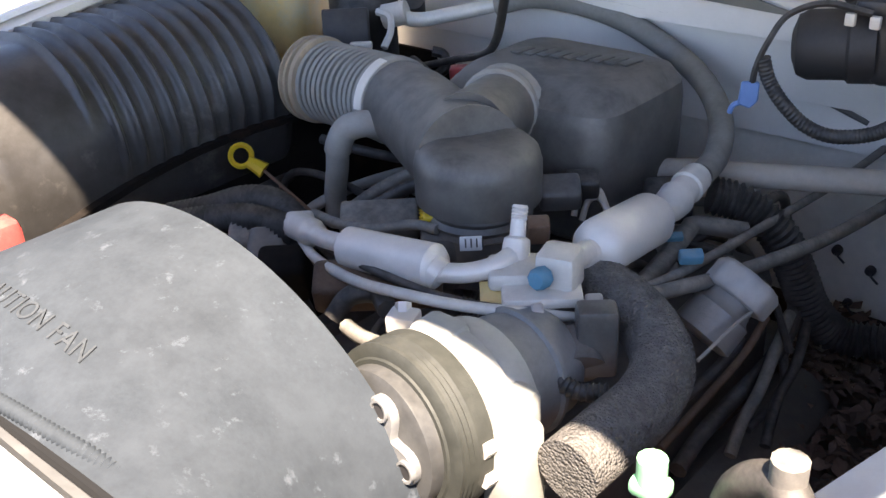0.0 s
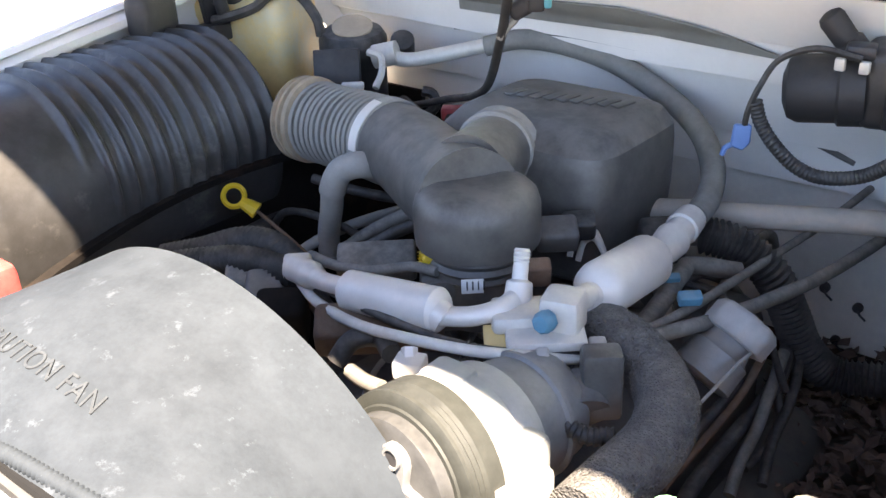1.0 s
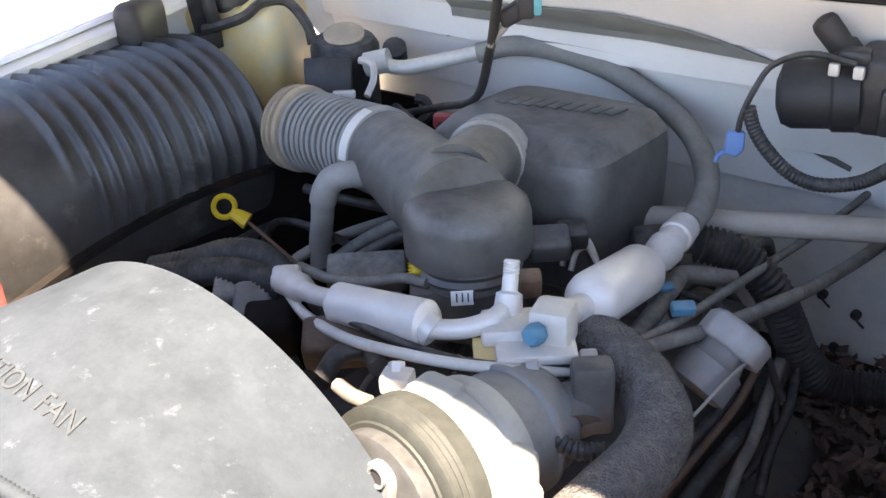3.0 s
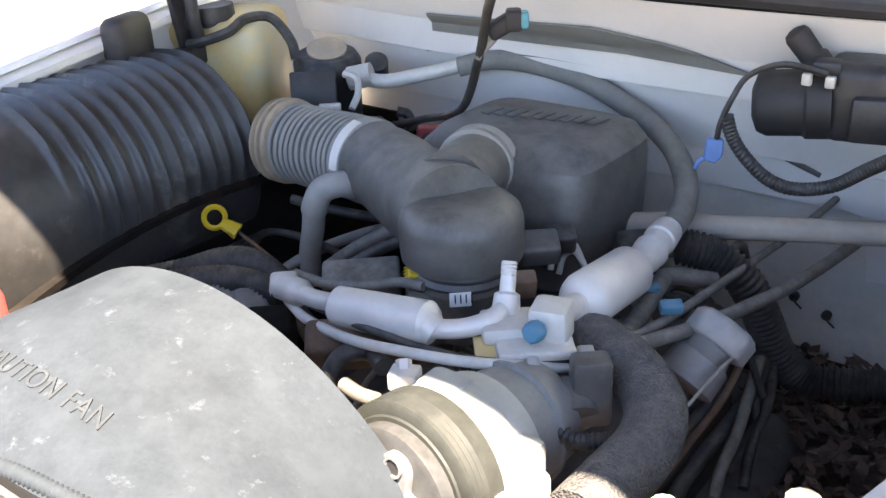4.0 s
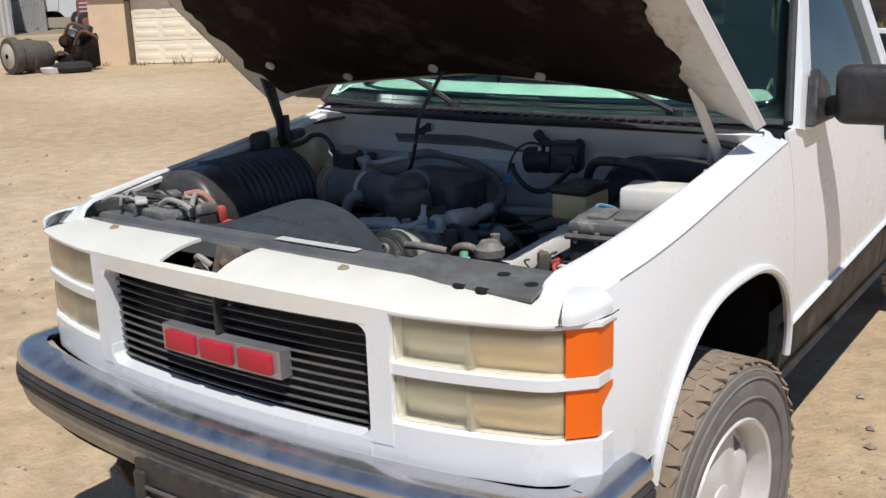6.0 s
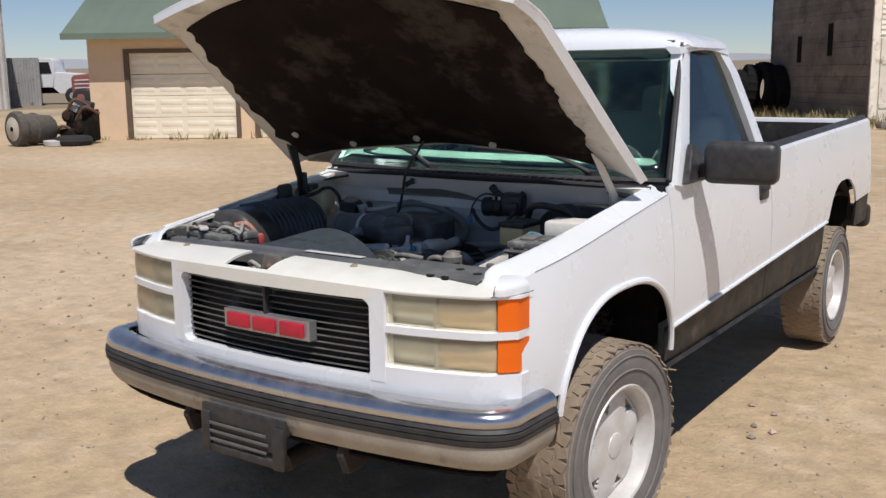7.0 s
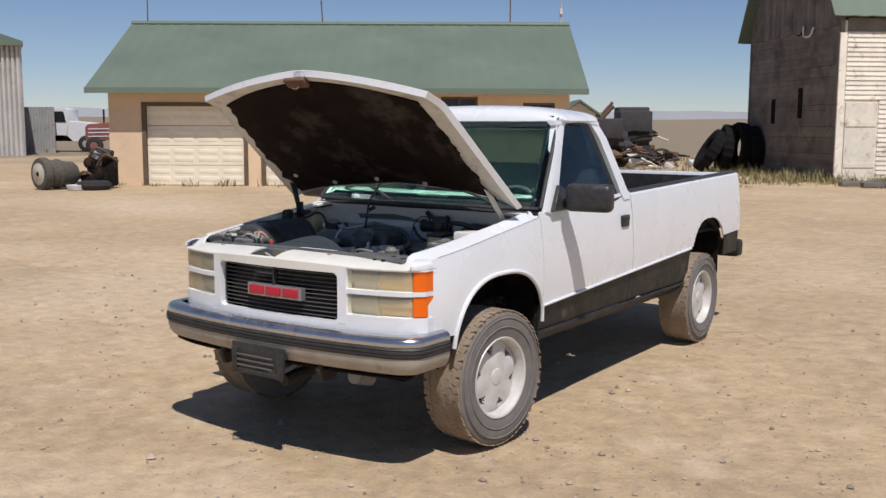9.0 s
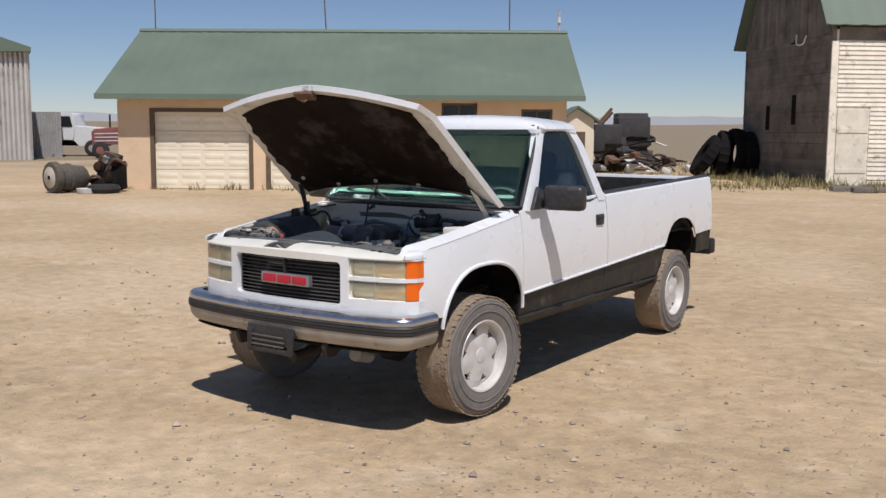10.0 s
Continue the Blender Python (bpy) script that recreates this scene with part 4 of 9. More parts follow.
def flank(name, y0, y1, zlo, zhi, material, arches=(), s=1, thick=0.012, rows=10, off=0.0, label=""):
    """A side panel between two heights (functions of y), with wheel arches cut out."""
    bm = bmesh.new()
    def fn(y, v):
        lo = zlo(y)
        for yc, rx, top, base in arches:
            a = arch_z(y, yc, rx, top, base)
            if a is not None:
                lo = max(lo, a)
        z = lerp(lo, zhi(y), v)
        return (s * (side_x(y, z) + off), y, z)
    sheet(bm, fn, columns(y0, y1, [(a[0], a[1]) for a in arches]), span(0, 1, rows), thick * s)
    return part(name, bm, material, truck, label)


ARCH_F = (0.985, 0.480, 0.985, 0.60)
ARCH_R = (4.40, 0.41, 1.055, 0.64)
for s in (1, -1):
    # front fender: flank, shoulder over the engine bay, flare of the arch
    flank("fender", 0.29, 1.46, lambda y: 0.70 if y < 0.9 else trim_z(y), crease, M_PAINT, [ARCH_F], s)
    bm = bmesh.new()
    def shoulder(y, v, s=s):
        zc = crease(y)
        x0 = side_x(y, zc)
        a = v * math.pi / 2
        w = 0.085 + 0.02 * (1.47 - y)
        return (s * (x0 - w * math.sin(a) * 0.9 - 0.01 * v), y, zc + 0.038 * math.sin(a) * nose_round(y) - 0.012 * max(0, v - 0.8) * 5)
    sheet(bm, shoulder, span(0.265, 1.46, 40), span(0, 1, 8), 0.01 * s)
    part("fender_shoulder", bm, M_PAINT, truck)
    bm = bmesh.new()
    pts = []
    for k in range(31):
        y = ARCH_F[0] + ARCH_F[1] * 0.999 * math.cos(math.pi * (1 - k / 30))
        z = arch_z(y, *ARCH_F)
        pts.append((s * (side_x(y, z) + 0.004), y, z))
    tube(bm, pts, 0.013, 8, 2)
    part("arch_lip", bm, M_PAINT, truck)
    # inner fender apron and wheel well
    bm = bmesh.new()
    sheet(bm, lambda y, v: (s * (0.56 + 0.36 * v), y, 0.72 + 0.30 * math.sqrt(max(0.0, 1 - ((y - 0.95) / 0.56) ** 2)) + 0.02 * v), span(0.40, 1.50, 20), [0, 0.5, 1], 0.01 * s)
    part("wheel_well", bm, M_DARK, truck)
    # door: skin below the belt
    flank("door_skin", 1.468, 2.795, lambda y: trim_z(y), lambda y: crease(y), M_PAINT, (), s)
    flank("lower_door_panel", 1.468, 2.795, lambda y: 0.565, lambda y: trim_z(y) - 0.012, M_BLACKPAINT, (), s, off=-0.012)
    flank("lower_fender_panel", 1.445, 1.462, lambda y: 0.565, lambda y: trim_z(y) - 0.012, M_BLACKPAINT, (), s, off=-0.012, rows=3)
    bm = bmesh.new()
    sheet(bm, lambda y, v: (s * lerp(0.935, 0.80, v), y, lerp(0.565, 0.47, v)), span(1.42, 3.88, 14), span(0, 1, 3), 0.02 * s)
    part("rocker_sill", bm, M_BLACKPAINT, truck)
    bm = bmesh.new()
    tube(bm, [(s * (side_x(y, trim_z(y)) + 0.004), y, trim_z(y) - 0.006) for y in span(1.46, 3.97, 12)], 0.009, 6, 2)
    part("side_moulding", bm, M_PAINT, truck)
    # bed side
    flank("bed_side", 2.812, 5.19, lambda y: trim_z(y), lambda y: crease(y), M_PAINT, [ARCH_R], s, rows=12)
    flank("lower_bed_panel", 2.812, 3.975, lambda y: 0.57, lambda y: trim_z(y) - 0.012, M_BLACKPAINT, (), s, off=-0.012)
    flank("rear_quarter_lower_panel", 4.825, 5.19, lambda y: 0.69, lambda y: trim_z(y) - 0.012, M_BLACKPAINT, (), s, off=-0.012)
    bm = bmesh.new()
    sheet(bm, lambda y, v: (s * (side_x(y, crease(y)) - 0.075 * v), y, crease(y) + 0.022 * math.sin(math.pi * v)), span(2.812, 5.19, 16), span(0, 1, 6), 0.012 * s)
    part("bed_rail", bm, M_PAINT, truck)
    if s > 0:
        bm = bmesh.new()
        sheet(bm, lambda y, v: (side_x(y, crease(y)) - 0.018 - 0.066 * v, y, crease(y) + 0.014 + 0.018 * math.sin(math.pi * v)), span(2.83, 5.17, 16), span(0, 1, 6), -0.006)
        part("rail_cap", bm, M_BLACKPLASTIC, truck, "black plastic bed rail cap")
    bm = bmesh.new()
    sheet(bm, lambda y, z: (s * (side_x(y, crease(y)) - 0.08 - 0.01 * (1 - z)), y, lerp(0.93, crease(y) + 0.005, z)), span(2.83, 5.19, 20), span(0, 1, 6), 0.012 * s)
    part("bed_inner_wall", bm, M_BLACKPAINT, truck)
    bm = bmesh.new()
    sheet(bm, lambda y, v: (s * (0.60 + 0.30 * v), y, 0.72 + 0.34 * math.sqrt(max(0.0, 1 - ((y - 4.38) / 0.50) ** 2))), span(3.88, 4.88, 18), [0, 0.5, 1], 0.01 * s)
    part("rear_wheel_well", bm, M_UNDER, truck)

bm = bmesh.new()
sheet(bm, lambda x, y: (x, y, 0.93 + 0.012 * (int((x + 0.9) / 0.06) % 2)), span(-0.86, 0.86, 58), [2.83, 4.0, 5.17], 0.02)
part("bed_floor", bm, M_BLACKPAINT, truck)
bm = bmesh.new()
box(bm, (0, 5.19, 1.16), (1.72, 0.05, 0.50), 0.015)
tg = part("tailgate", bm, M_PAINT, truck)
bm = bmesh.new()
box(bm, (0, 5.160, 1.145), (1.70, 0.008, 0.47), 0.002)
part("inner_panel", bm, M_BLACKPAINT, tg)
bm = bmesh.new()
box(bm, (0, 2.83, 1.13), (1.74, 0.03, 0.46), 0.01)
part("bed_front_wall", bm, M_BLACKPAINT, truck)
bm = bmesh.new()
box(bm, (0, 5.33, 0.70), (1.86, 0.16, 0.16), 0.03)
part("rear_bumper", bm, M_BLACKPAINT, truck)

# ---- cab ----
def cab_x(z):
    """Half width of the glasshouse."""
    return interp(z, [(1.26, 0.935), (1.36, 0.915), (1.84, 0.775), (1.90, 0.715), (1.94, 0.60)])


PIL_F = [(1.53, 1.30), (1.66, 1.45), (1.82, 1.68), (1.945, 1.845), (2.03, 1.875)]
for s in (1, -1):
    bm = bmesh.new()
    rows = []
    for y, z in PIL_F:
        x = cab_x(z)
        rows.append([Vector((s * x, y, z)), Vector((s * (x + 0.006), y + 0.05, z - 0.01)), Vector((s * (x + 0.002), y + 0.095, z - 0.02)), Vector((s * (x - 0.05), y + 0.085, z - 0.02)), Vector((s * (x - 0.055), y + 0.01, z))])
    rings(bm, rows)
    part("a_pillar", bm, M_PAINT, truck)
    bm = bmesh.new()
    rows = []
    for y, z in ((2.80, 1.31), (2.765, 1.36), (2.70, 1.55), (2.62, 1.75), (2.555, 1.86), (2.50, 1.89)):
        x = cab_x(z)
        w = 0.13 - 0.02 * (z - 1.3)
        rows.append([Vector((s * (x + 0.003), y, z)), Vector((s * (x + 0.006), y - w, z)), Vector((s * (x - 0.05), y - w, z)), Vector((s * (x - 0.06), y, z))])
    rings(bm, rows)
    part("b_pillar", bm, M_PAINT, truck)
    bm = bmesh.new()
    rows = []
    for y in span(1.92, 2.56, 10):
        z = 1.865 + 0.02 * math.sin((y - 1.92) / 0.64 * math.pi)
        rows.append([Vector((s * (0.775), y, z - 0.03)), Vector((s * 0.770, y, z - 0.004)), Vector((s * 0.72, y, z + 0.005)), Vector((s * 0.70, y, z)), Vector((s * 0.73, y, z - 0.03))])
    rings(bm, rows)
    part("roof_rail", bm, M_PAINT, truck)
    # window glass and its black seal
    bm = bmesh.new()
    quad = [(1.60, 1.315), (2.665, 1.335), (2.52, 1.85), (2.01, 1.845)]
    pts = [Vector((s * (cab_x(z) - 0.022), y, z)) for y, z in quad]
    prism(bm, pts, (-0.004 * s, 0, 0))
    gl = part("side_window", bm, M_SIDEGLASS, truck, "green tinted side window glass", smooth=0)
    gl.visible_shadow = False
    bm = bmesh.new()
    q2 = [Vector((s * (cab_x(z) - 0.014), y, z)) for y, z in quad]
    tube(bm, [q2[0], q2[0].lerp(q2[1], 0.5), q2[1], q2[1].lerp(q2[2], 0.5), q2[2], q2[2].lerp(q2[3], 0.5), q2[3], q2[3].lerp(q2[0], 0.5), q2[0]], 0.014, 6, 3)
    part("window_seal", bm, M_RUB, truck)
    # dark strips set into the door's shut lines for the gaps' shade
    for yy in (1.464, 2.8035):
        bm = bmesh.new()
        sheet(bm, lambda y, v: (s * (side_x(y, lerp(0.57, crease(y), v)) - 0.010), y, lerp(0.57, crease(y), v)), [yy - 0.014, yy + 0.014], span(0, 1, 8), 0.004 * s)
        part("door_gap_seal", bm, M_RUB, truck)
    # belt moulding
    bm = bmesh.new()
    sheet(bm, lambda y, v: (s * lerp(side_x(y, crease(y)), cab_x(1.33) - 0.01, v), y, crease(y) + 0.03 * math.sin(v * math.pi / 2)), span(1.468, 2.795, 12), span(0, 1, 4), 0.012 * s)
    part("door_belt", bm, M_PAINT, truck)
    # mirror on its bracket
    bm = bmesh.new()
    box(bm, (s * 1.130, 1.72, 1.385), (0.30, 0.11, 0.175), 0.035, Matrix.Rotation(s * 0.10, 3, "Z"), 3)
    mir = part("door_mirror", bm, M_BLACKPLASTIC, truck)
    bm = bmesh.new()
    prism(bm, [(s * 0.93, 1.57, 1.30), (s * 0.93, 1.82, 1.30), (s * 0.90, 1.80, 1.42), (s * 0.90, 1.70, 1.46)], (0.03 * s, 0, 0), 0.006)
    box(bm, (s * 0.985, 1.74, 1.345), (0.08, 0.06, 0.06), 0.012)
    part("mirror_bracket", bm, M_BLACKPLASTIC, mir)
    bm = bmesh.new()
    box(bm, (s * 1.125, 1.774, 1.385), (0.23, 0.004, 0.13), 0.001, Matrix.Rotation(s * 0.10, 3, "Z"))
    part("mirror_glass", bm, M_CHROME, mir)
    # handle
    bm = bmesh.new()
    box(bm, (s * (side_x(2.66, 1.16) + 0.006), 2.66, 1.16), (0.022, 0.12, 0.085), 0.008)
    hd = part("door_handle", bm, M_BLACKPLASTIC, truck)
    bm = bmesh.new()
    box(bm, (s * (side_x(2.66, 1.17) + 0.022), 2.65, 1.178), (0.016, 0.095, 0.028), 0.006)
    part("lever", bm, M_RUB, hd)

bm = bmesh.new()
def roof(y, v):
    e = math.sin(lerp(-1, 1, v) * math.pi / 2)
    f = min(1.0, y / 0.16)
    z = 0.068 * (1 - abs(e) ** 5) ** 0.5 + 0.03 * (1 - e * e) * math.sin(math.pi * (y * 0.85 + 0.1))
    return ((0.772 - 0.022 * y * y) * e, lerp(1.932 + 0.065 * e * e, 2.605 - 0.06 * e * e, y), 1.858 + z * math.sqrt(1 - (1 - f) ** 2))
sheet(bm, roof, [0, 0.01, 0.03, 0.06, 0.1, 0.16] + span(0.25, 1, 10), span(0, 1, 28), 0.02)
part("roof", bm, M_PAINT, truck)
bm = bmesh.new()
box(bm, (0, 2.78, 1.33), (1.74, 0.05, 0.10), 0.015)
for s in (1, -1):
    rows = [[Vector((s * 0.70, 2.575, 1.89)), Vector((s * 0.60, 2.57, 1.90)), Vector((s * 0.60, 2.60, 1.87)), Vector((s * 0.73, 2.60, 1.86))],
            [Vector((s * 0.88, 2.79, 1.36)), Vector((s * 0.66, 2.78, 1.36)), Vector((s * 0.66, 2.81, 1.36)), Vector((s * 0.88, 2.81, 1.36))]]
    rings(bm, rows)
part("cab_rear_wall", bm, M_PAINT, truck)
bm = bmesh.new()
prism(bm, [(-0.66, 2.785, 1.375), (0.66, 2.785, 1.375), (0.60, 2.60, 1.875), (-0.60, 2.60, 1.875)], (0, 0.005, 0))
rg = part("rear_window", bm, M_SIDEGLASS, truck, smooth=0)
rg.visible_shadow = False
bm = bmesh.new()
sheet(bm, lambda u, v: (lerp(-1, 1, u) * lerp(0.905, 0.75, v), lerp(1.40, 1.945, v) + 0.10 * (2 * u - 1) ** 2 * (1 - 0.4 * v), lerp(1.315, 1.875, v)), span(0, 1, 20), span(0, 1, 8), 0.005)
wg = part("windshield", bm, M_GLASS, truck, "green tinted windshield glass", 180)
wg.visible_shadow = False
for s in (1, -1):
    bm = bmesh.new()
    tube(bm, [(s * lerp(0.905, 0.75, v), lerp(1.40, 1.945, v) + 0.10 * (1 - 0.4 * v) - 0.006, lerp(1.315, 1.875, v) + 0.004) for v in span(0, 1, 6)], 0.013, 8, 4)
    part("windshield_side_trim", bm, M_RUB, truck)
bm = bmesh.new()
tube(bm, [(-0.90, 1.51, 1.315), (-0.4, 1.42, 1.315), (0, 1.40, 1.315), (0.4, 1.42, 1.315), (0.90, 1.51, 1.315)], 0.016, 6, 6)
tube(bm, [(-0.72, 1.995, 1.885), (-0.3, 1.955, 1.895), (0.3, 1.955, 1.895), (0.72, 1.995, 1.885)], 0.014, 6, 6)
part("windshield_seal", bm, M_RUB, truck)
# cab interior
bm = bmesh.new()
box(bm, (0, 1.66, 1.19), (1.66, 0.40, 0.18), 0.05)
box(bm, (0.42, 1.78, 1.26), (0.42, 0.25, 0.10), 0.04)
db = part("dashboard", bm, M_DASH, truck)
bm = bmesh.new()
sheet(bm, lambda x, v: (x, lerp(1.43, 1.86, v) + 0.08 * (x / 0.8) ** 2, 1.292 + 0.09 * math.sin(v * 2.4)), span(-0.80, 0.80, 12), span(0, 1, 5), 0.008)
part("dash_top", bm, M_DASHTOP, db)
bm = bmesh.new()
box(bm, (0, 2.36, 0.95), (1.50, 0.55, 0.18), 0.05)
box(bm, (0, 2.60, 1.28), (1.50, 0.16, 0.55), 0.06, Matrix.Rotation(-0.2, 3, "X"))
for x in (-0.42, 0.42):
    box(bm, (x, 2.64, 1.60), (0.26, 0.10, 0.17), 0.05, Matrix.Rotation(-0.2, 3, "X"))
part("bench_seat", bm, M_SEAT, truck)
bm = bmesh.new()
cw = Vector((0.42, 1.93, 1.26))
a, b, n = frame_of((0, -0.75, 0.5))
rows = []
for k in range(28):
    o = a * math.cos(2 * math.pi * k / 28) + b * math.sin(2 * math.pi * k / 28)
    rows.append([cw + o * (0.185 + 0.015 * math.cos(q)) + n * 0.015 * math.sin(q) for q in (0, 1.26, 2.51, 3.77, 5.03)])
rings(bm, rows, cap=False, close_rows=True)
box(bm, cw - n * 0.02, (0.30, 0.05, 0.06), 0.015)
cyl(bm, cw - n * 0.02, cw - n * 0.3, 0.03, seg=10)
part("steering_wheel", bm, M_DASH, truck)
bm = bmesh.new()
box(bm, (0, 2.15, 0.72), (1.7, 1.4, 0.05), 0.01)
box(bm, (0, 1.54, 0.95), (1.70, 0.03, 0.5), 0.005)
part("cab_floor", bm, M_DARK, truck)

# ---- wheels ----
def wheel_meshes():
    """Tyre with tread blocks and a six-slot cast rim, axis along x, outer face at +x."""
    out = {}
    bm = bmesh.new()
    prof = [(-0.115, 0.225), (-0.125, 0.26), (-0.130, 0.32), (-0.118, 0.362), (-0.095, 0.374), (0.0, 0.377), (0.095, 0.374), (0.118, 0.362), (0.130, 0.32), (0.125, 0.26), (0.115, 0.225), (0.0, 0.215)]
    seg = 64
    rows = [[Vector((x, r * math.cos(2 * math.pi * k / seg), r * math.sin(2 * math.pi * k / seg))) for x, r in prof] for k in range(seg)]
    rings(bm, rows, cap=False, close_rows=True)
    me = bpy.data.meshes.new("tyre")
    # raised ring on the sidewall
    for rr in (0.285, 0.335):
        rows = [[Vector((0.128 + dx, (rr + dr) * math.cos(2 * math.pi * k / seg), (rr + dr) * math.sin(2 * math.pi * k / seg))) for dx, dr in ((0, -0.004), (0.005, 0), (0, 0.004))] for k in range(seg)]
        rings(bm, rows, cap=False, close_rows=True)
    bm.to_mesh(me), bm.free()
    out["tyre"] = me
    bm = bmesh.new()
    rows = [[Vector((x, r * math.cos(2 * math.pi * k / 64), r * math.sin(2 * math.pi * k / 64))) for x, r in ((-0.122, 0.353), (-0.112, 0.3685), (-0.09, 0.3758), (0.0, 0.3785), (0.09, 0.3758), (0.112, 0.3685), (0.122, 0.353), (0.0, 0.345))] for k in range(64)]
    rings(bm, rows, cap=False, close_rows=True)
    nb = 54
    for k in range(nb):
        th = 2 * math.pi * k / nb
        for x, w, sh in ((-0.098, 0.042, 0.5), (-0.048, 0.036, 0.0), (0.0, 0.036, 0.5), (0.048, 0.036, 0.0), (0.098, 0.042, 0.5)):
            t2 = th + sh * 2 * math.pi / nb
            c = Vector((x, 0.376 * math.cos(t2), 0.376 * math.sin(t2)))
            rot = Matrix.Rotation(t2 - math.pi / 2, 3, "X") @ Matrix.Rotation(0.3 if k % 2 else -0.3, 3, "Z")
            vs = bmesh.ops.create_cube(bm, size=1.0)["verts"]
            bmesh.ops.scale(bm, vec=(w, 0.036, 0.0062), verts=vs)
            bmesh.ops.rotate(bm, cent=(0, 0, 0), matrix=rot, verts=vs)
            bmesh.ops.translate(bm, vec=c, verts=vs)
    me = bpy.data.meshes.new("tyre")
    bm.to_mesh(me), bm.free()
    out["tread"] = me
    bm = bmesh.new()
    seg = 48
    prof = [(0.112, 0.232), (0.122, 0.226), (0.118, 0.216), (0.085, 0.206), (0.04, 0.200), (-0.10, 0.20), (-0.11, 0.23)]
    rows = [[Vector((x, r * math.cos(2 * math.pi * k / seg), r * math.sin(2 * math.pi * k / seg))) for x, r in prof] for k in range(seg)]
    rings(bm, rows, cap=False, closed=False, close_rows=True)
    me = bpy.data.meshes.new("rim_barrel")
    bm.to_mesh(me), bm.free()
    out["rim_barrel"] = me
    # broad flat star with six small windows near the rim
    bm = bmesh.new()
    def face(th, v):
        r = lerp(0.012, 0.207, v)
        six = 0.5 + 0.5 * math.cos(6 * th)
        x = 0.086 - 0.010 * v ** 2 - 0.016 * max(0.0, v - 0.80) / 0.2 - 0.010 * (1 - six) * min(1.0, max(0.0, v - 0.35) / 0.4)
        return Vector((x, r * math.cos(th), r * math.sin(th)))
    na, nr = 96, 13
    g = [[bm.verts.new(face(2 * math.pi * i / na, j / nr)) for j in range(nr + 1)] for i in range(na)]
    for i in range(na):
        for j in range(nr):
            off = abs(((i + 0.5) % 16) - 8) / 8
            if (j == 8 and off < 0.16) or (j == 9 and off < 0.28) or (j == 10 and off < 0.36):
                continue
            k = (i + 1) % na
            bm.faces.new((g[i][j], g[k][j], g[k][j + 1], g[i][j + 1]))
    bm.faces.new([g[i][0] for i in range(na)])
    ex = bmesh.ops.extrude_face_region(bm, geom=list(bm.faces))
    bmesh.ops.translate(bm, vec=(-0.024, 0, 0), verts=[e for e in ex["geom"] if isinstance(e, bmesh.types.BMVert)])
    me = bpy.data.meshes.new("rim_face")
    bm.to_mesh(me), bm.free()
    out["rim_face"] = me
    bm = bmesh.new()
    cyl(bm, (0.07, 0, 0), (0.092, 0, 0), 0.045, prof=[(0, 0.050), (0.6, 0.049), (0.85, 0.046), (1, 0.038)], seg=28)
    me = bpy.data.meshes.new("hub_cap")
    bm.to_mesh(me), bm.free()
    out["hub_cap"] = me
    bm = bmesh.new()
    cyl(bm, (-0.05, 0, 0), (0.03, 0, 0), 0.15, seg=32)
    me = bpy.data.meshes.new("brake_disc")
    bm.to_mesh(me), bm.free()
    out["brake_disc"] = me
    return out


WM = wheel_meshes()
MATS = {"tyre": M_TYRE, "tread": M_TREAD, "rim_barrel": M_RIM, "rim_face": M_RIM, "hub_cap": M_RIM, "brake_disc": M_RUST}
for yy, steer in ((WY_F, -0.10), (WY_R, 0.0)):
    for s in (1, -1):
        M = Matrix.Translation((s * (0.862 if yy == WY_F else 0.845), yy, WR)) @ Matrix.Rotation(steer, 4, "Z") @ (Matrix.Rotation(math.pi, 4, "Z") if s < 0 else Matrix.Identity(4)) @ Matrix.Rotation(0.4 + yy, 4, "X")
        if yy == WY_F:
            M = Matrix.Translation((0, 0, -0.002)) @ M @ Matrix.Scale(1.045, 4)
        w = thing("wheel", (s * 0.845, yy, WR), "", "")
        w.parent, w.matrix_parent_inverse = truck, truck.matrix_basis.inverted()
        for nm, me in WM.items():
            o = part_mesh(nm, me, MATS[nm], None, smooth=35)
            o.parent = w
            o.matrix_parent_inverse = Matrix.Translation(w.matrix_basis.translation).inverted()
            o.matrix_basis = M
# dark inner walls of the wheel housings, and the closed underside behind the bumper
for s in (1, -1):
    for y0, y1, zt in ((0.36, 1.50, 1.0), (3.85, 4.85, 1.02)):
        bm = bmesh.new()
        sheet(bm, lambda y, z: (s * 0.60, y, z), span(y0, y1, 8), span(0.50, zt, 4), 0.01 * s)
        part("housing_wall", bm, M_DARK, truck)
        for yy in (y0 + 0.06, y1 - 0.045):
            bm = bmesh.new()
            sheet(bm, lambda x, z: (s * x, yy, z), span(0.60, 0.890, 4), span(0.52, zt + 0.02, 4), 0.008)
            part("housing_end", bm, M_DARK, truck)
# panels added behind the bumper to keep sun slits out of its shadow
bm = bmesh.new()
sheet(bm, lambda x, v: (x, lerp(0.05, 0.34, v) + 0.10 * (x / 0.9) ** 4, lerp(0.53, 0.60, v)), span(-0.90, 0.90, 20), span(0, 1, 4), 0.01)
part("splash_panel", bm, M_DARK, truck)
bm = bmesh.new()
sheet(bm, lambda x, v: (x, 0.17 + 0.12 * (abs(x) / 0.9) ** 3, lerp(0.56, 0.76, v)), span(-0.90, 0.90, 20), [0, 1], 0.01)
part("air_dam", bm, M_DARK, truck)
M_ALU0 = mat("dull_pan_aluminium", (0.45, 0.43, 0.40), 0.5, 0.3, vary=0.2, scale=12)
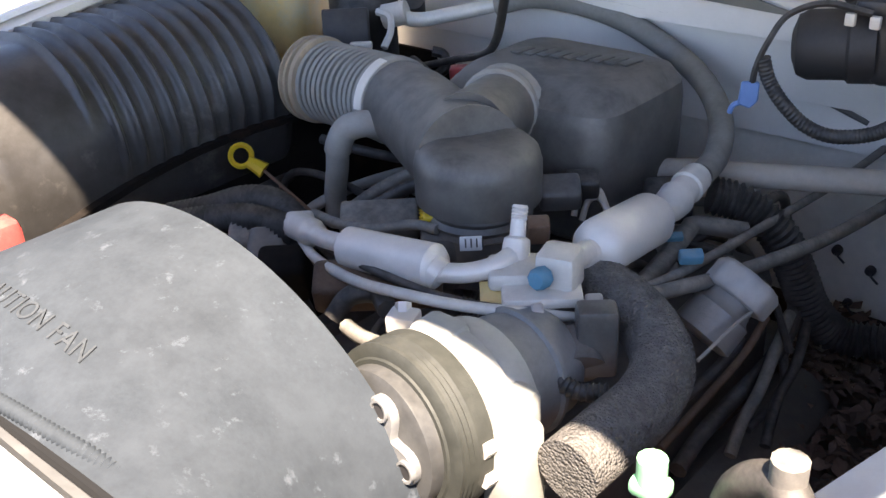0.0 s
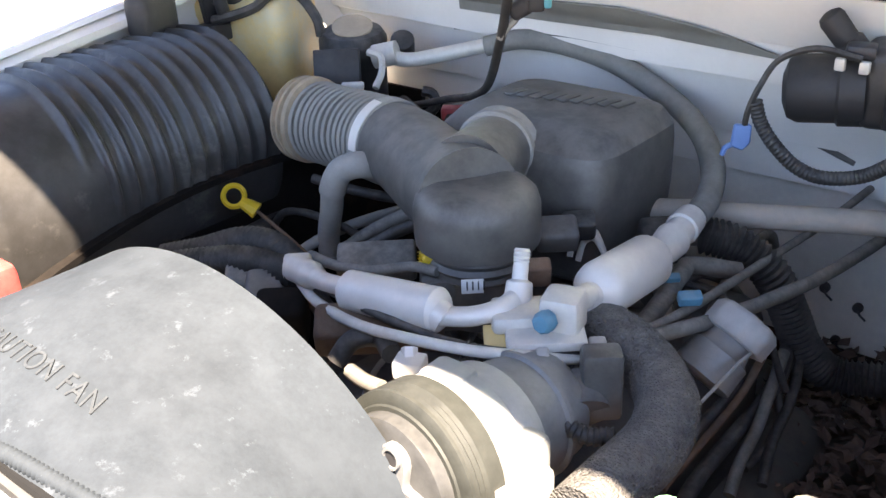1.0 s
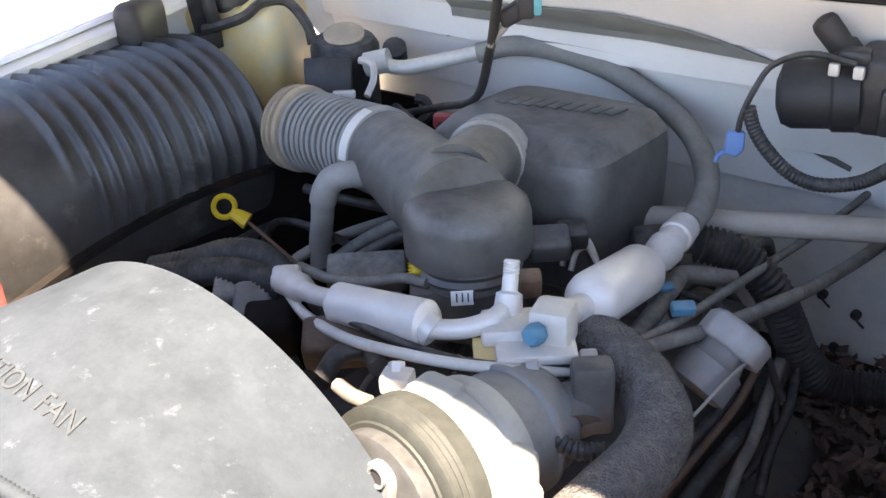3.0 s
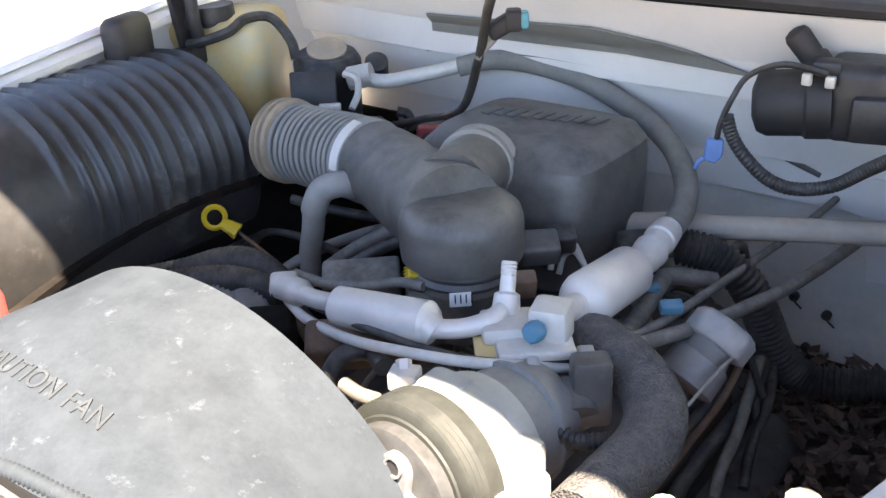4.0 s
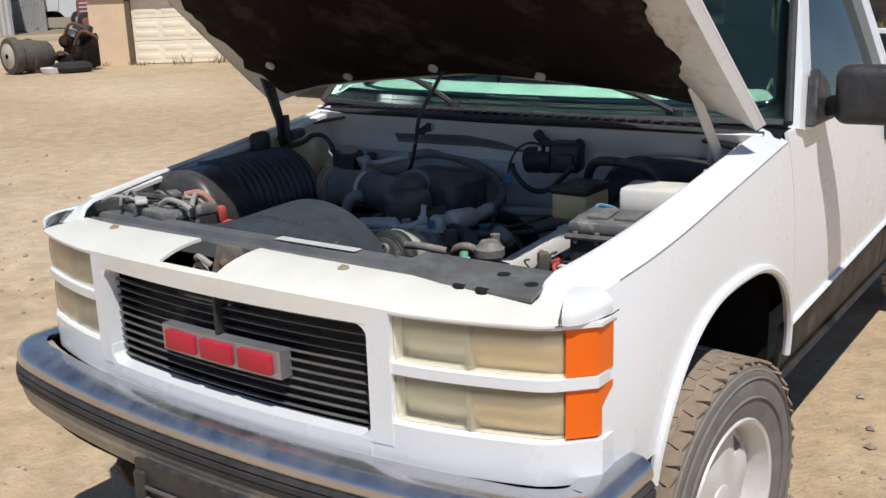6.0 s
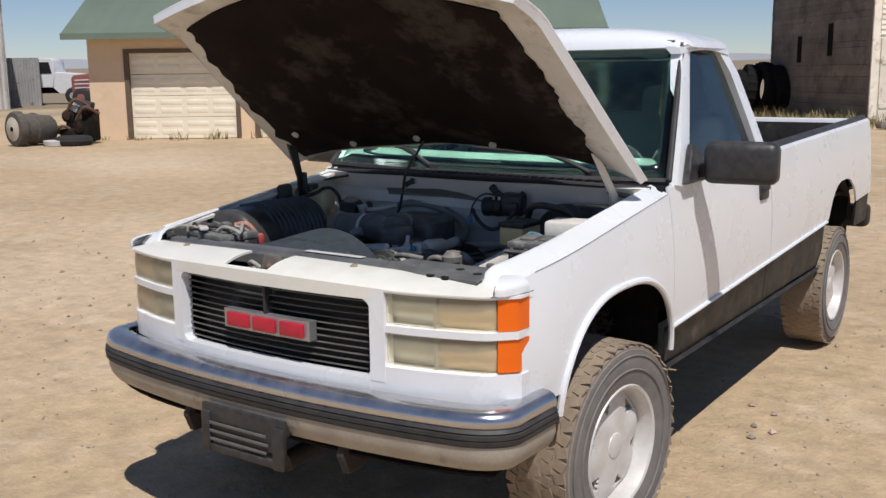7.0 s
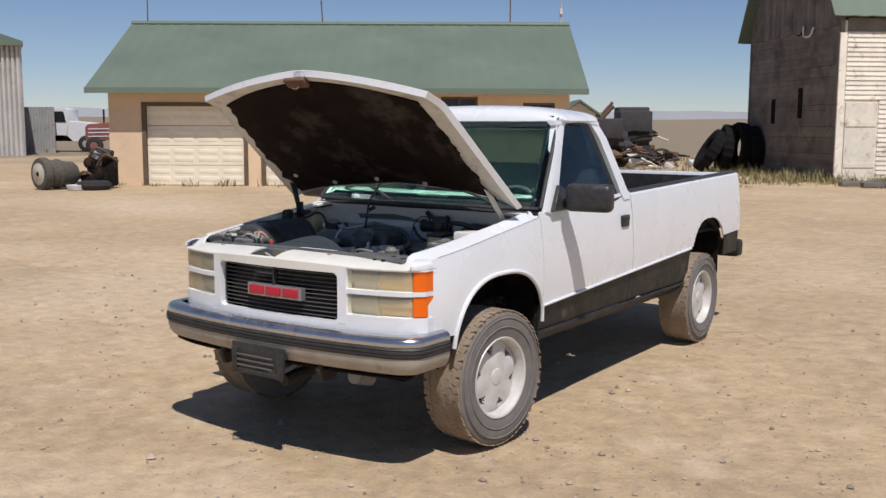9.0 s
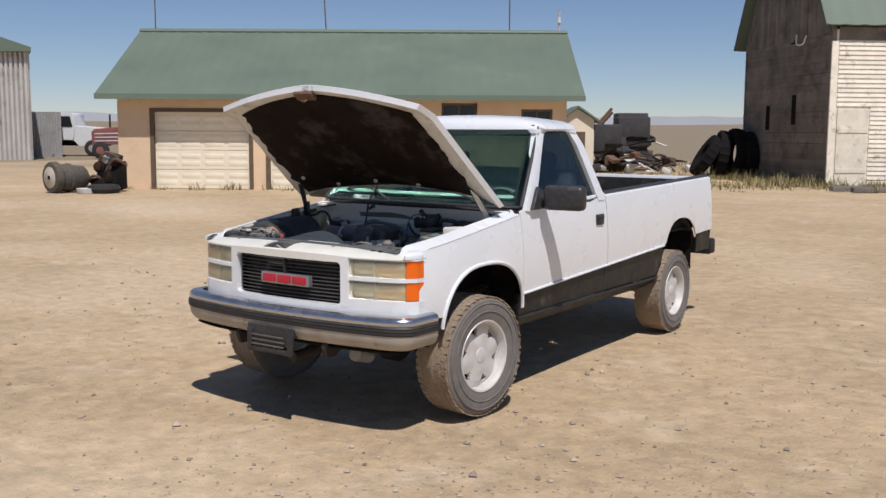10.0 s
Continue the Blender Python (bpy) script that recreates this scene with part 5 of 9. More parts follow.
# frame, axles, springs
for s in (1, -1):
    bm = bmesh.new()
    box(bm, (s * 0.42, 2.8, 0.56), (0.08, 5.0, 0.14), 0.01)
    part("frame_rail", bm, M_DARK, truck)
for yy in (WY_F, WY_R):
    bm = bmesh.new()
    cyl(bm, (-0.78, yy, WR), (0.78, yy, WR), 0.045, seg=14)
    cyl(bm, (0.1, yy, WR - 0.0), (0.36, yy, WR), 0.13, seg=18, prof=[(0, 0.06), (0.3, 0.135), (0.7, 0.135), (1, 0.06)])
    part("axle", bm, M_UNDER, truck)
bm = bmesh.new()
cyl(bm, (0.05, 0.10, 0.40), (0.05, 0.35, 0.42), 0.035, seg=12)
box(bm, (0, 0.45, 0.48), (0.9, 0.25, 0.06), 0.02)
part("skid_crossmember", bm, M_UNDER, truck)
for s in (1, -1):
    bm = bmesh.new()
    prism(bm, [(s * 0.36, 0.06, 0.60), (s * 0.36, 0.02, 0.52), (s * 0.36, 0.05, 0.45), (s * 0.36, 0.13, 0.45), (s * 0.36, 0.30, 0.56)], (s * 0.03, 0, 0), 0.004)
    part("tow_hook", bm, M_UNDER, truck, "grimy dark tow hook")
bm = bmesh.new()
cyl(bm, (0.30, 0.42, 0.40), (0.30, 0.56, 0.36), 0.05, seg=14)
part("oil_filter", bm, M_ALU0, truck)

# ---- front end ----
M_SWAGE = mat("swage_line_shade", (0.22, 0.21, 0.20), 0.8, vary=0.3, scale=9)
M_TANK0 = mat("tan_clip", (0.35, 0.28, 0.18), 0.6, vary=0.15)
def face_y(x):
    """How far the nose sweeps back at a place across it."""
    u = abs(x)
    return 0.085 + 0.035 * (u / 0.5) ** 2 if u < 0.5 else 0.12 + 0.085 * ((u - 0.5) / 0.36) ** 1.5 + 0.05 * max(0, u - 0.84) / 0.08


GZ0, GZ1, GX = 0.785, 1.045, 0.455
HZ0, HZM0, HZM1, HZ1 = 0.832, 0.942, 0.966, 1.076
# header panel over grille and lamps, rolling back to the hood line
bm = bmesh.new()
def header(x, v):
    y0 = face_y(x)
    zt = 1.128 - 0.028 * (x / 0.9) ** 2
    zb = max(zt - 0.035, 1.046 + (0.037 if abs(x) > 0.47 else 0.0))
    if v < 0.35:
        return (x, y0 - 0.012, lerp(1.046 + (0.032 if abs(x) > 0.47 else 0.0), zb, v / 0.35))
    a = (v - 0.35) / 0.65 * math.pi / 2
    yy = y0 - 0.012 + 0.05 * math.sin(a) + 0.11 * max(0, (v - 0.35) / 0.65) ** 2 * (1 - 0.35 * abs(x))
    if abs(x) > 0.80:
        yy = min(yy, max(0.274, y0 - 0.005))
        zt -= 0.016 * min(1.0, (abs(x) - 0.80) / 0.05)
    return (x, yy, zb + max(0.0, zt - zb) * math.sin(a))
sheet(bm, header, span(-0.862, 0.862, 60), [0, 0.12, 0.24, 0.35, 0.45], 0.008)
M_HEADER = mat("yellowed_header_plastic", (0.80, 0.78, 0.70), 0.4, vary=0.05, scale=5, dust=0.15, dust_col=(0.55, 0.48, 0.38))
hp = part("header_panel", bm, M_HEADER, truck, "white header panel over the grille")
for x0, x1, n in ((-0.860, -0.20, 28), (0.015, 0.860, 34)):
    bm = bmesh.new()
    sheet(bm, header, span(x0, x1, n), [0.45, 0.55, 0.65, 0.75, 0.85, 0.95, 1.0], 0.008)
    part("header_top", bm, M_HEADER, hp)
for x in (-0.55, 0.308):
    bm = bmesh.new()
    c = Vector(header(x, 0.9))
    cyl(bm, c - Vector((0, 0, 0.004)), c + Vector((0, -0.002, 0.008)), 0.013, seg=14, prof=[(0, 0.014), (0.6, 0.013), (0.7, 0.006), (1, 0.005)])
    part("push_clip", bm, M_TANK0, hp)
# fender tips that close the nose beside the header
for s in (1, -1):
    bm = bmesh.new()
    def tip(a, v, s=s):
        q = a * math.pi / 2
        yf = face_y(0.862) - 0.012
        p = Vector((lerp(0.866, 0.914, math.sin(q)), lerp(yf, 0.335, 1 - math.cos(q)), lerp(1.083, 1.102, min(1, v))))
        if v > 1:
            w = (v - 1) * math.pi / 2
            e = Vector((0.838, lerp(0.285, 0.36, a), 1.132))
            p = Vector((lerp(p.x, e.x, 1 - math.cos(w)), lerp(p.y, e.y, 1 - math.cos(w)), lerp(p.z, e.z, math.sin(w))))
        return (s * p.x, p.y, p.z)
    sheet(bm, tip, span(0, 1, 10), [0, 0.5, 1, 1.15, 1.3, 1.5, 1.7, 1.85, 2], 0.006 * s)
    part("fender_tip", bm, M_PAINT, truck)
    bm = bmesh.new()
    tube(bm, [(s * 0.856, face_y(0.856) - 0.014, 1.0815), (s * 0.885, face_y(0.885) - 0.004, 1.0815), (s * 0.914, 0.30, 1.0815), (s * 0.916, 0.36, 1.0815)], 0.0013, 6, 4)
    tube(bm, [(s * 0.861, face_y(0.861) - 0.013, 1.082), (s * 0.855, face_y(0.861) + 0.005, 1.105), (s * 0.842, 0.272, 1.126)], 0.0011, 6, 4)
    part("panel_gap", bm, M_RUB, truck)
    # the fine swage line along the fender, its shade drawn as a dark tube
    bm = bmesh.new()
    tube(bm, [(s * (side_x(y, crease(y)) + 0.0005), y, crease(y) + 0.002) for y in span(0.40, 1.45, 10)], 0.0013, 6, 2)
    part("swage_line", bm, M_SWAGE, truck)
# white frame round the grille and lamps
bm = bmesh.new()
def strip(x0, x1, z0, z1, out=0.0, n=10, dep=0.05):
    rows = []
    for x in span(x0, x1, n):
        y = face_y(x) - out
        rows.append([Vector((x, y, z0)), Vector((x, y, z1)), Vector((x, y + dep, z1)), Vector((x, y + dep, z0))])
    rings(bm, rows)
for s in (1, -1):
    strip(s * 0.452, s * 0.508, 0.775, 1.08, 0.012, 3)
    strip(s * 0.508, s * 0.922, HZ1 - 0.004, HZ1 + 0.005, 0.008, 12)
    strip(s * 0.508, s * 0.918, HZM0, HZM1, 0.008, 12)
    strip(s * 0.45, s * 0.925, 0.735, HZ0 - 0.004, 0.01, 14)
strip(-0.452, 0.452, 0.735, 0.782, 0.012, 16)
bmesh.ops.bevel(bm, geom=[e for e in bm.edges if e.is_boundary is False and e.calc_face_angle(0) > 1.2], offset=0.006, segments=2, affect="EDGES")
part("grille_surround", bm, M_PAINT, truck)
# grille
M_GRILLEBAR = mat("dusty_grille_bar", (0.11, 0.107, 0.104), 0.4, vary=0.3, scale=14, dust=0.2)
gr = thing("grille", (0, 0.13, 0.78), "", "")
gr.parent, gr.matrix_parent_inverse = truck, truck.matrix_basis.inverted()
def gpart(nm, bm, m, label=""):
    o = part(nm, bm, m, None, label)
    o.parent = gr
    o.matrix_parent_inverse = gr.matrix_basis.inverted()
    return o
bm = bmesh.new()
sheet(bm, lambda x, z: (x, face_y(x) + 0.085, z), span(-0.455, 0.455, 10), [0.775, 0.9, 1.05], 0.01)
gpart("backing", bm, mat("black_grille_backing", (0.008, 0.008, 0.009), 0.7, vary=0.3))
for k in range(11):
    z = 0.797 + k * 0.0232
    bm = bmesh.new()
    rows = []
    for x in span(-0.452, 0.452, 18):
        y = face_y(x) + 0.025
        rows.append([Vector((x, y, z - 0.0013)), Vector((x, y, z + 0.0013)), Vector((x, y + 0.012, z + 0.002)), Vector((x, y + 0.012, z - 0.002))])
    rings(bm, rows)
    gpart("bar", bm, M_GRILLEBAR)
bm = bmesh.new()
box(bm, (-0.012, 0.112, 0.990), (0.012, 0.04, 0.11), 0.003)
gpart("centre_post", bm, M_BLACKPLASTIC)
# rounded corners of the opening
for sx in (1, -1):
    for z_, sz in ((0.781, 1), (1.047, -1)):
        bm = bmesh.new()
        R_ = 0.038
        pts = [Vector((sx * 0.4535, 0, z_))] + [Vector((sx * (0.4535 - R_ + R_ * math.sin(q)), 0, z_ + sz * (R_ - R_ * math.cos(q)))) for q in span(0, math.pi / 2, 6)]
        rings(bm, [[Vector((p.x, face_y(p.x) - 0.011 + d, p.z)) for p in pts] for d in (0, 0.05)])
        gpart("corner_fillet", bm, M_PAINT)
# emblem: three red blocks on a grey plate
bm = bmesh.new()
rings(bm, [[Vector((x, face_y(x) - 0.006, 0.872)), Vector((x, face_y(x) - 0.006, 0.940)), Vector((x, face_y(x) + 0.03, 0.940)), Vector((x, face_y(x) + 0.03, 0.872))] for x in span(-0.205, 0.205, 12)])
em = part("emblem", bm, M_SILVER, truck, "grey plate with three red shapes")
for x in (-0.128, 0.002, 0.130):
    bm = bmesh.new()
    box(bm, (x, face_y(x) - 0.010, 0.906), (0.108, 0.016, 0.050), 0.005)
    part("red_shape", bm, M_RED, em)
# lamps
for s in (1, -1):
    for nm, z0, z1 in (("headlight", HZM1, HZ1), ("parking_light", HZ0, HZM0)):
        bm = bmesh.new()
        sheet(bm, lambda x, v: (s * x, face_y(x) + 0.055 - 0.02 * math.sin(math.pi * v), lerp(z0, z1, v)), span(0.508, 0.675, 6), span(0, 1, 6), 0.006 * s)
        hl = part(nm, bm, M_REFL, truck, "clouded lamp with silver reflector")
        bm = bmesh.new()
        sheet(bm, lambda x, v: (s * x, face_y(x) + 0.045 - 0.03 * math.sin(math.pi * v), lerp(z0, z1, v)), span(0.675, 0.865, 6), span(0, 1, 6), 0.006 * s)
        part("side_reflector", bm, M_REFLTAN, hl)
        bm = bmesh.new()
        sheet(bm, lambda x, v: (s * x, face_y(x) + 0.004 - 0.006 * math.sin(math.pi * v), lerp(z0 + 0.002, z1 - 0.002, v)), span(0.511, 0.862, 12), span(0, 1, 4), 0.005 * s)
        ln = part("lens", bm, M_LENS, hl)
        ln.visible_shadow = False
        bm = bmesh.new()
        box(bm, (s * 0.675, face_y(0.675) + 0.03, (z0 + z1) / 2), (0.012, 0.045, z1 - z0 - 0.004), 0.002)
        part("divider", bm, M_REFL, hl)
        bm = bmesh.new()
        def amber(u, v):
            if u <= 0.5:
                x = lerp(0.866, 0.912, u * 2)
                return (s * x, face_y(x) + 0.002, lerp(z0 + 0.002, z1 - 0.002, v))
            return (s * lerp(0.912, 0.918, (u - 0.5) * 2), face_y(0.912) + 0.002 + (u - 0.5) * 2 * 0.06, lerp(z0 + 0.002, z1 - 0.002, v))
        sheet(bm, amber, [0, 0.25, 0.5, 0.6, 0.8, 1.0], span(0, 1, 4), 0.010 * s)
        part("side_marker_lens", bm, M_AMBER, hl, "orange marker lens")

# bumper: chrome beam, ribbed rubber strip, dusty foot
def bump_line(a):
    if a < 0.70:
        x = a / 0.70 * 0.80
        return x, 0.070 * (x / 0.80) ** 2.2
    t = (a - 0.70) / 0.30
    if t < 0.6:
        q = t / 0.6 * math.pi / 2
        return 0.80 + 0.175 * math.sin(q), 0.070 + 0.030 * math.sin(q) + 0.105 * (1 - math.cos(q))
    return 0.975 + 0.006 * (t - 0.6) / 0.4, 0.205 + 0.21 * (t - 0.6) / 0.4


def bump_pt(u, out=0.0):
    """Plan of the bumper: a shallow bow that wraps round to the wheel; out: metres inward of it."""
    a = min(1.0, abs(u))
    x0, y0 = bump_line(max(0.0, a - 0.004))
    x1, y1 = bump_line(min(1.0, a + 0.004))
    d = Vector((x1 - x0, y1 - y0)).normalized()
    x, y = bump_line(a)
    x, y = x - d.y * out, y + d.x * out
    return Vector((math.copysign(x, u), y - 0.02, 0))


us = span(-1, 1, 96)
def bump_sheet(bm, prof):
    sheet(bm, lambda u, v: bump_pt(us[u], prof[v][0]) + Vector((0, 0, prof[v][1])), list(range(97)), list(range(len(prof))), 0.005)
bm = bmesh.new()
bump_sheet(bm, [(0.085, 0.744), (0.050, 0.746), (0.024, 0.743), (0.010, 0.735), (0.003, 0.724), (0.001, 0.712), (0.003, 0.702), (0.008, 0.696), (0.014, 0.694)])
bp = part("front_bumper", bm, M_CHROME, truck, "dull chrome bumper with black rubber strip", 50)
bm = bmesh.new()
bump_sheet(bm, [(0.012, 0.694), (0.001, 0.692), (-0.004, 0.686), (0.000, 0.6795), (-0.006, 0.676), (-0.007, 0.668), (-0.001, 0.6635), (-0.006, 0.660), (-0.005, 0.650), (0.001, 0.645), (0.012, 0.643)])
part("rubber_strip", bm, M_RUB, bp)
bm = bmesh.new()
bump_sheet(bm, [(0.010, 0.643), (0.004, 0.638), (0.005, 0.615), (0.014, 0.585), (0.032, 0.560), (0.060, 0.548), (0.085, 0.546)])
part("bumper_foot", bm, M_VALANCE, bp, "dusty lower bumper face")
bm = bmesh.new()
sheet(bm, lambda x, v: (x, 0.04 + 0.06 * v + 0.10 * (x / 0.9) ** 4, lerp(0.742, 0.734, v)), span(-0.88, 0.88, 24), [0, 1], 0.02)
part("filler_panel", bm, M_VALANCE, truck)
# plate bracket
bm = bmesh.new()
box(bm, (-0.01, -0.036, 0.560), (0.40, 0.014, 0.125), 0.005)
box(bm, (-0.185, -0.043, 0.520), (0.04, 0.022, 0.150), 0.006)
box(bm, (0.165, -0.043, 0.520), (0.05, 0.022, 0.150), 0.006)
box(bm, (-0.01, -0.040, 0.462), (0.40, 0.02, 0.03), 0.006)
# filler block behind the bracket, added to shut out a slit of sun
box(bm, (-0.01, -0.012, 0.585), (0.38, 0.05, 0.06), 0.006)
pb = part("plate_bracket", bm, M_BLACKPLASTIC, bp)
for k, w in enumerate((0.28, 0.30, 0.28)):
    bm = bmesh.new()
    box(bm, (-0.03, -0.048, 0.495 + 0.030 * k), (w, 0.006, 0.011), 0.002)
    part("plain_bar", bm, M_GRILLEBAR, pb)

# ---- open hood ----
HD = Vector((0, -math.cos(radians(38.5)), math.sin(radians(38.5))))
HN = Vector((0, math.sin(radians(38.5)), math.cos(radians(38.5))))
HO = Vector((0, 1.27, 1.375))


def hood_pt(u, v, drop=0.0):
    """u across -1..1, v from the hinges to the lip."""
    w = lerp(0.915, 0.848, v)
    ln = 1.215 - 0.125 * u * u
    crown = 1 - abs(u) ** 2.4
    v0 = 0.028 * crown
    v = v0 + v * (1 - v0)
    x = u * w
    h = 0.05 - 0.075 * ((u * u + 0.004) ** 0.45 - 0.083) - 0.02 * (1 - v) - (0.05 * max(0, v - 0.86) / 0.14 if v > 0.86 else 0) + 0.085 * (1 - abs(u) ** 6) * max(0.0, 1 - v / 0.4) ** 2
    return HO + Vector((x, 0, 0)) + HD * (v * ln) + HN * (h - drop)


bm = bmesh.new()
sheet(bm, lambda u, v: hood_pt(u, v), span(-1, 1, 40), span(0, 1, 24), 0.006)
hood = part("hood", bm, M_PAINT, truck, "raised white hood")
bm = bmesh.new()
def inner(u, v):
    return hood_pt(u * 0.985, lerp(0.01, 0.985, v), 0.03 + 0.0 * u)
sheet(bm, inner, span(-1, 1, 40), span(0, 1, 24), 0.008)
part("inner_panel", bm, M_HOODIN, hood, "dusty painted underside of the hood")
bm = bmesh.new()
rim = [(u, 1.0) for u in span(-1, 1, 40)] + [(1.0, v) for v in span(1, 0, 20)][1:] + [(u, 0.0) for u in span(1, -1, 30)][1:] + [(-1.0, v) for v in span(0, 1, 20)][1:-1]
rows = []
for u, v in rim:
    a = hood_pt(u, v)
    c = hood_pt(u * 0.985, lerp(0.01, 0.985, v), 0.032)
    rows.append([a + HN * 0.002, c, c + (a - c) * 0.5 + HN * 0.001])
rings(bm, rows, cap=False, close_rows=True)
part("hem", bm, M_PAINT, hood)
bm = bmesh.new()
def liner(u, v):
    k = 0.85 + 0.04 * math.sin(v * 3.0) + 0.035 * noise.noise((u * 3, v * 11, 0.5)) + 0.02 * noise.noise((u * 9, v * 31, 2.5))
    vv = lerp(0.04, 0.935 - 0.05 * abs(u) ** 3, v)
    edge = max(abs(u) ** 8, abs(2 * v - 1) ** 10)
    return hood_pt(u * k - 0.03, vv, 0.058 - 0.018 * edge + 0.006 * noise.noise((u * 6, v * 6, 3)))
sheet(bm, liner, span(-1, 1, 50), span(0, 1, 40), 0.012)
part("hood_liner", bm, M_LINER, hood, "dark sagging felt hood liner")
bm = bmesh.new()
c = hood_pt(-0.05, 0.955, 0.05)
box(bm, c, (0.16, 0.07, 0.03), 0.008, Matrix.Rotation(radians(-38.5), 3, "X"))
tube(bm, [c + Vector((0.03, 0, -0.01)), c - HN * 0.05 + Vector((0.03, 0, 0)), c - HN * 0.07 + HD * 0.03 + Vector((0.03, 0, 0))], 0.006, 6, 4)
part("latch_hook", bm, M_RUST, hood)
for x, v in ((-0.76, 0.24), (-0.49, 0.12), (-0.1, 0.13), (0.33, 0.13)):
    bm = bmesh.new()
    p = hood_pt(x, v, 0.07)
    cyl(bm, p, p + HN * 0.01, 0.016, seg=14)
    part("liner_clip", bm, M_HOODIN, hood)
def hood_hinge(s, base, foot, width, m):
    """A bent steel arm on a foot plate, with its pivot and strut."""
    top = hood_pt(s * 0.86, 0.16, 0.05)
    mid = base.lerp(top, 0.45) + Vector((0, 0.02, 0))
    bm = bmesh.new()
    prism(bm, [base, base + Vector((0, -width, 0)), mid + Vector((0, -width, 0)), top + HD * width - HN * 0.02, top - HD * width, mid], (s * 0.012, 0, 0), 0.002)
    h = part("hood_hinge", bm, m, truck, "steel hood hinge")
    bm = bmesh.new()
    box(bm, base + Vector((0, -0.5 * foot, 0.012)), (0.035, foot, 0.030), 0.004)
    cyl(bm, base + Vector((-0.012 * s, -0.4 * width, 0.07)), base + Vector((s * 0.03, -0.4 * width, 0.07)), 0.016, seg=12)
    part("pivot_foot", bm, m, h)
    bm = bmesh.new()
    tube(bm, [base + Vector((-0.02 * s, -0.4 * width, 0.03)), base.lerp(mid, 0.6) + Vector((-0.02 * s, -0.4 * width, 0)), mid + Vector((-0.01 * s, 0, 0.02))], 0.011, 10, 4)
    part("strut", bm, m, h)


hood_hinge(1, Vector((0.79, 1.33, 1.16)), 0.10, 0.05, M_HOODIN)
hood_hinge(-1, Vector((-0.79, 1.17, 1.16)), 0.09, 0.032, M_BLACKPLASTIC)


# ---- engine bay ----
M_BAYPLASTIC = mat("dusty_black_bay_plastic", (0.082, 0.075, 0.067), 0.42, vary=0.14, scale=7, grain=160, bump=0.05, dust=0.5, dust_col=(0.36, 0.335, 0.295), dust_min=0.32)
M_AIRBOX = mat("ribbed_air_box_plastic", (0.048, 0.044, 0.040), 0.38, vary=0.2, scale=11, grain=120, bump=0.03, dust=0.26, dust_col=(0.17, 0.168, 0.166), dust_min=0.6, second=(0.15, 0.14, 0.12), second_amt=0.06, second_scale=8)
M_SHROUD = mat("dusty_fan_shroud", (0.037, 0.045, 0.053), 0.78, vary=0.3, scale=6, grain=180, bump=0.06, spec=0.2, dust=0.7, dust_col=(0.065, 0.077, 0.089), second=(0.114, 0.130, 0.148), second_amt=0.07, second_scale=42)
M_ALU = mat("dusty_cast_aluminium", (0.70, 0.66, 0.59), 0.45, 0.2, vary=0.14, scale=25, grain=180, bump=0.08, dust=0.35, dust_col=(0.52, 0.47, 0.41))
M_ALUBRIGHT = mat("pale_aluminium_can", (0.78, 0.73, 0.66), 0.4, 0.15, vary=0.08, scale=18, dust=0.3, dust_col=(0.55, 0.5, 0.45))
M_CASTWHITE = mat("pale_compressor_casting", (0.44, 0.43, 0.385), 0.5, 0.2, vary=0.15, scale=25, bump=0.1, dust=0.25, dust_col=(0.42, 0.41, 0.37))
M_CASTGREY = mat("dull_grey_casting", (0.23, 0.23, 0.225), 0.5, 0.25, vary=0.2, scale=25, grain=180, bump=0.1, dust=0.35, dust_col=(0.34, 0.33, 0.31))
M_OLIVE = mat("olive_pulley_ring", (0.038, 0.040, 0.034), 0.6, 0.2, vary=0.2, scale=30, dust=0.4, dust_col=(0.074, 0.074, 0.063))
M_HOSE = mat("grey_rubber_hose", (0.13, 0.12, 0.105), 0.65, vary=0.25, scale=20, grain=200, bump=0.1, dust=0.6, dust_col=(0.42, 0.38, 0.32))
M_HOSEDARK = mat("black_rubber_hose", (0.025, 0.023, 0.021), 0.55, vary=0.25, scale=20, dust=0.4, dust_col=(0.28, 0.25, 0.22))
M_WRAP = mat("woven_hose_wrap", (0.105, 0.098, 0.090), 0.9, vary=0.25, scale=30, grain=420, bump=0.0, dust=0.35, dust_col=(0.34, 0.31, 0.28))
_wn = M_WRAP.node_tree
_wv = _wn.nodes.new("ShaderNodeTexVoronoi")
_wv.inputs["Scale"].default_value = 330
_wb = _wn.nodes.new("ShaderNodeBump")
_wb.inputs["Strength"].default_value, _wb.inputs["Distance"].default_value = 1.0, 0.003
_wb.invert = True
_wc = _wn.nodes.new("ShaderNodeTexCoord")
_wn.links.new(_wc.outputs["Object"], _wv.inputs["Vector"])
_wn.links.new(_wv.outputs["Distance"], _wb.inputs["Height"])
_wn.links.new(_wb.outputs[0], _wn.nodes["Principled BSDF"].inputs["Normal"])
M_TANKY = mat("yellowed_plastic_tank", (0.80, 0.58, 0.24), 0.4, vary=0.14, scale=7, dust=0.3, dust_col=(0.62, 0.58, 0.46), second=(0.62, 0.58, 0.42), second_amt=0.4, second_scale=5)
M_YELLOW = mat("yellow_handle", (0.72, 0.48, 0.03), 0.45, vary=0.12, scale=30)
M_REDPL = mat("red_plastic", (0.52, 0.06, 0.055), 0.45, vary=0.2, scale=20, dust=0.3)
M_BLUE = mat("blue_plastic_cap", (0.06, 0.24, 0.34), 0.5, vary=0.2, scale=30, dust=0.25)
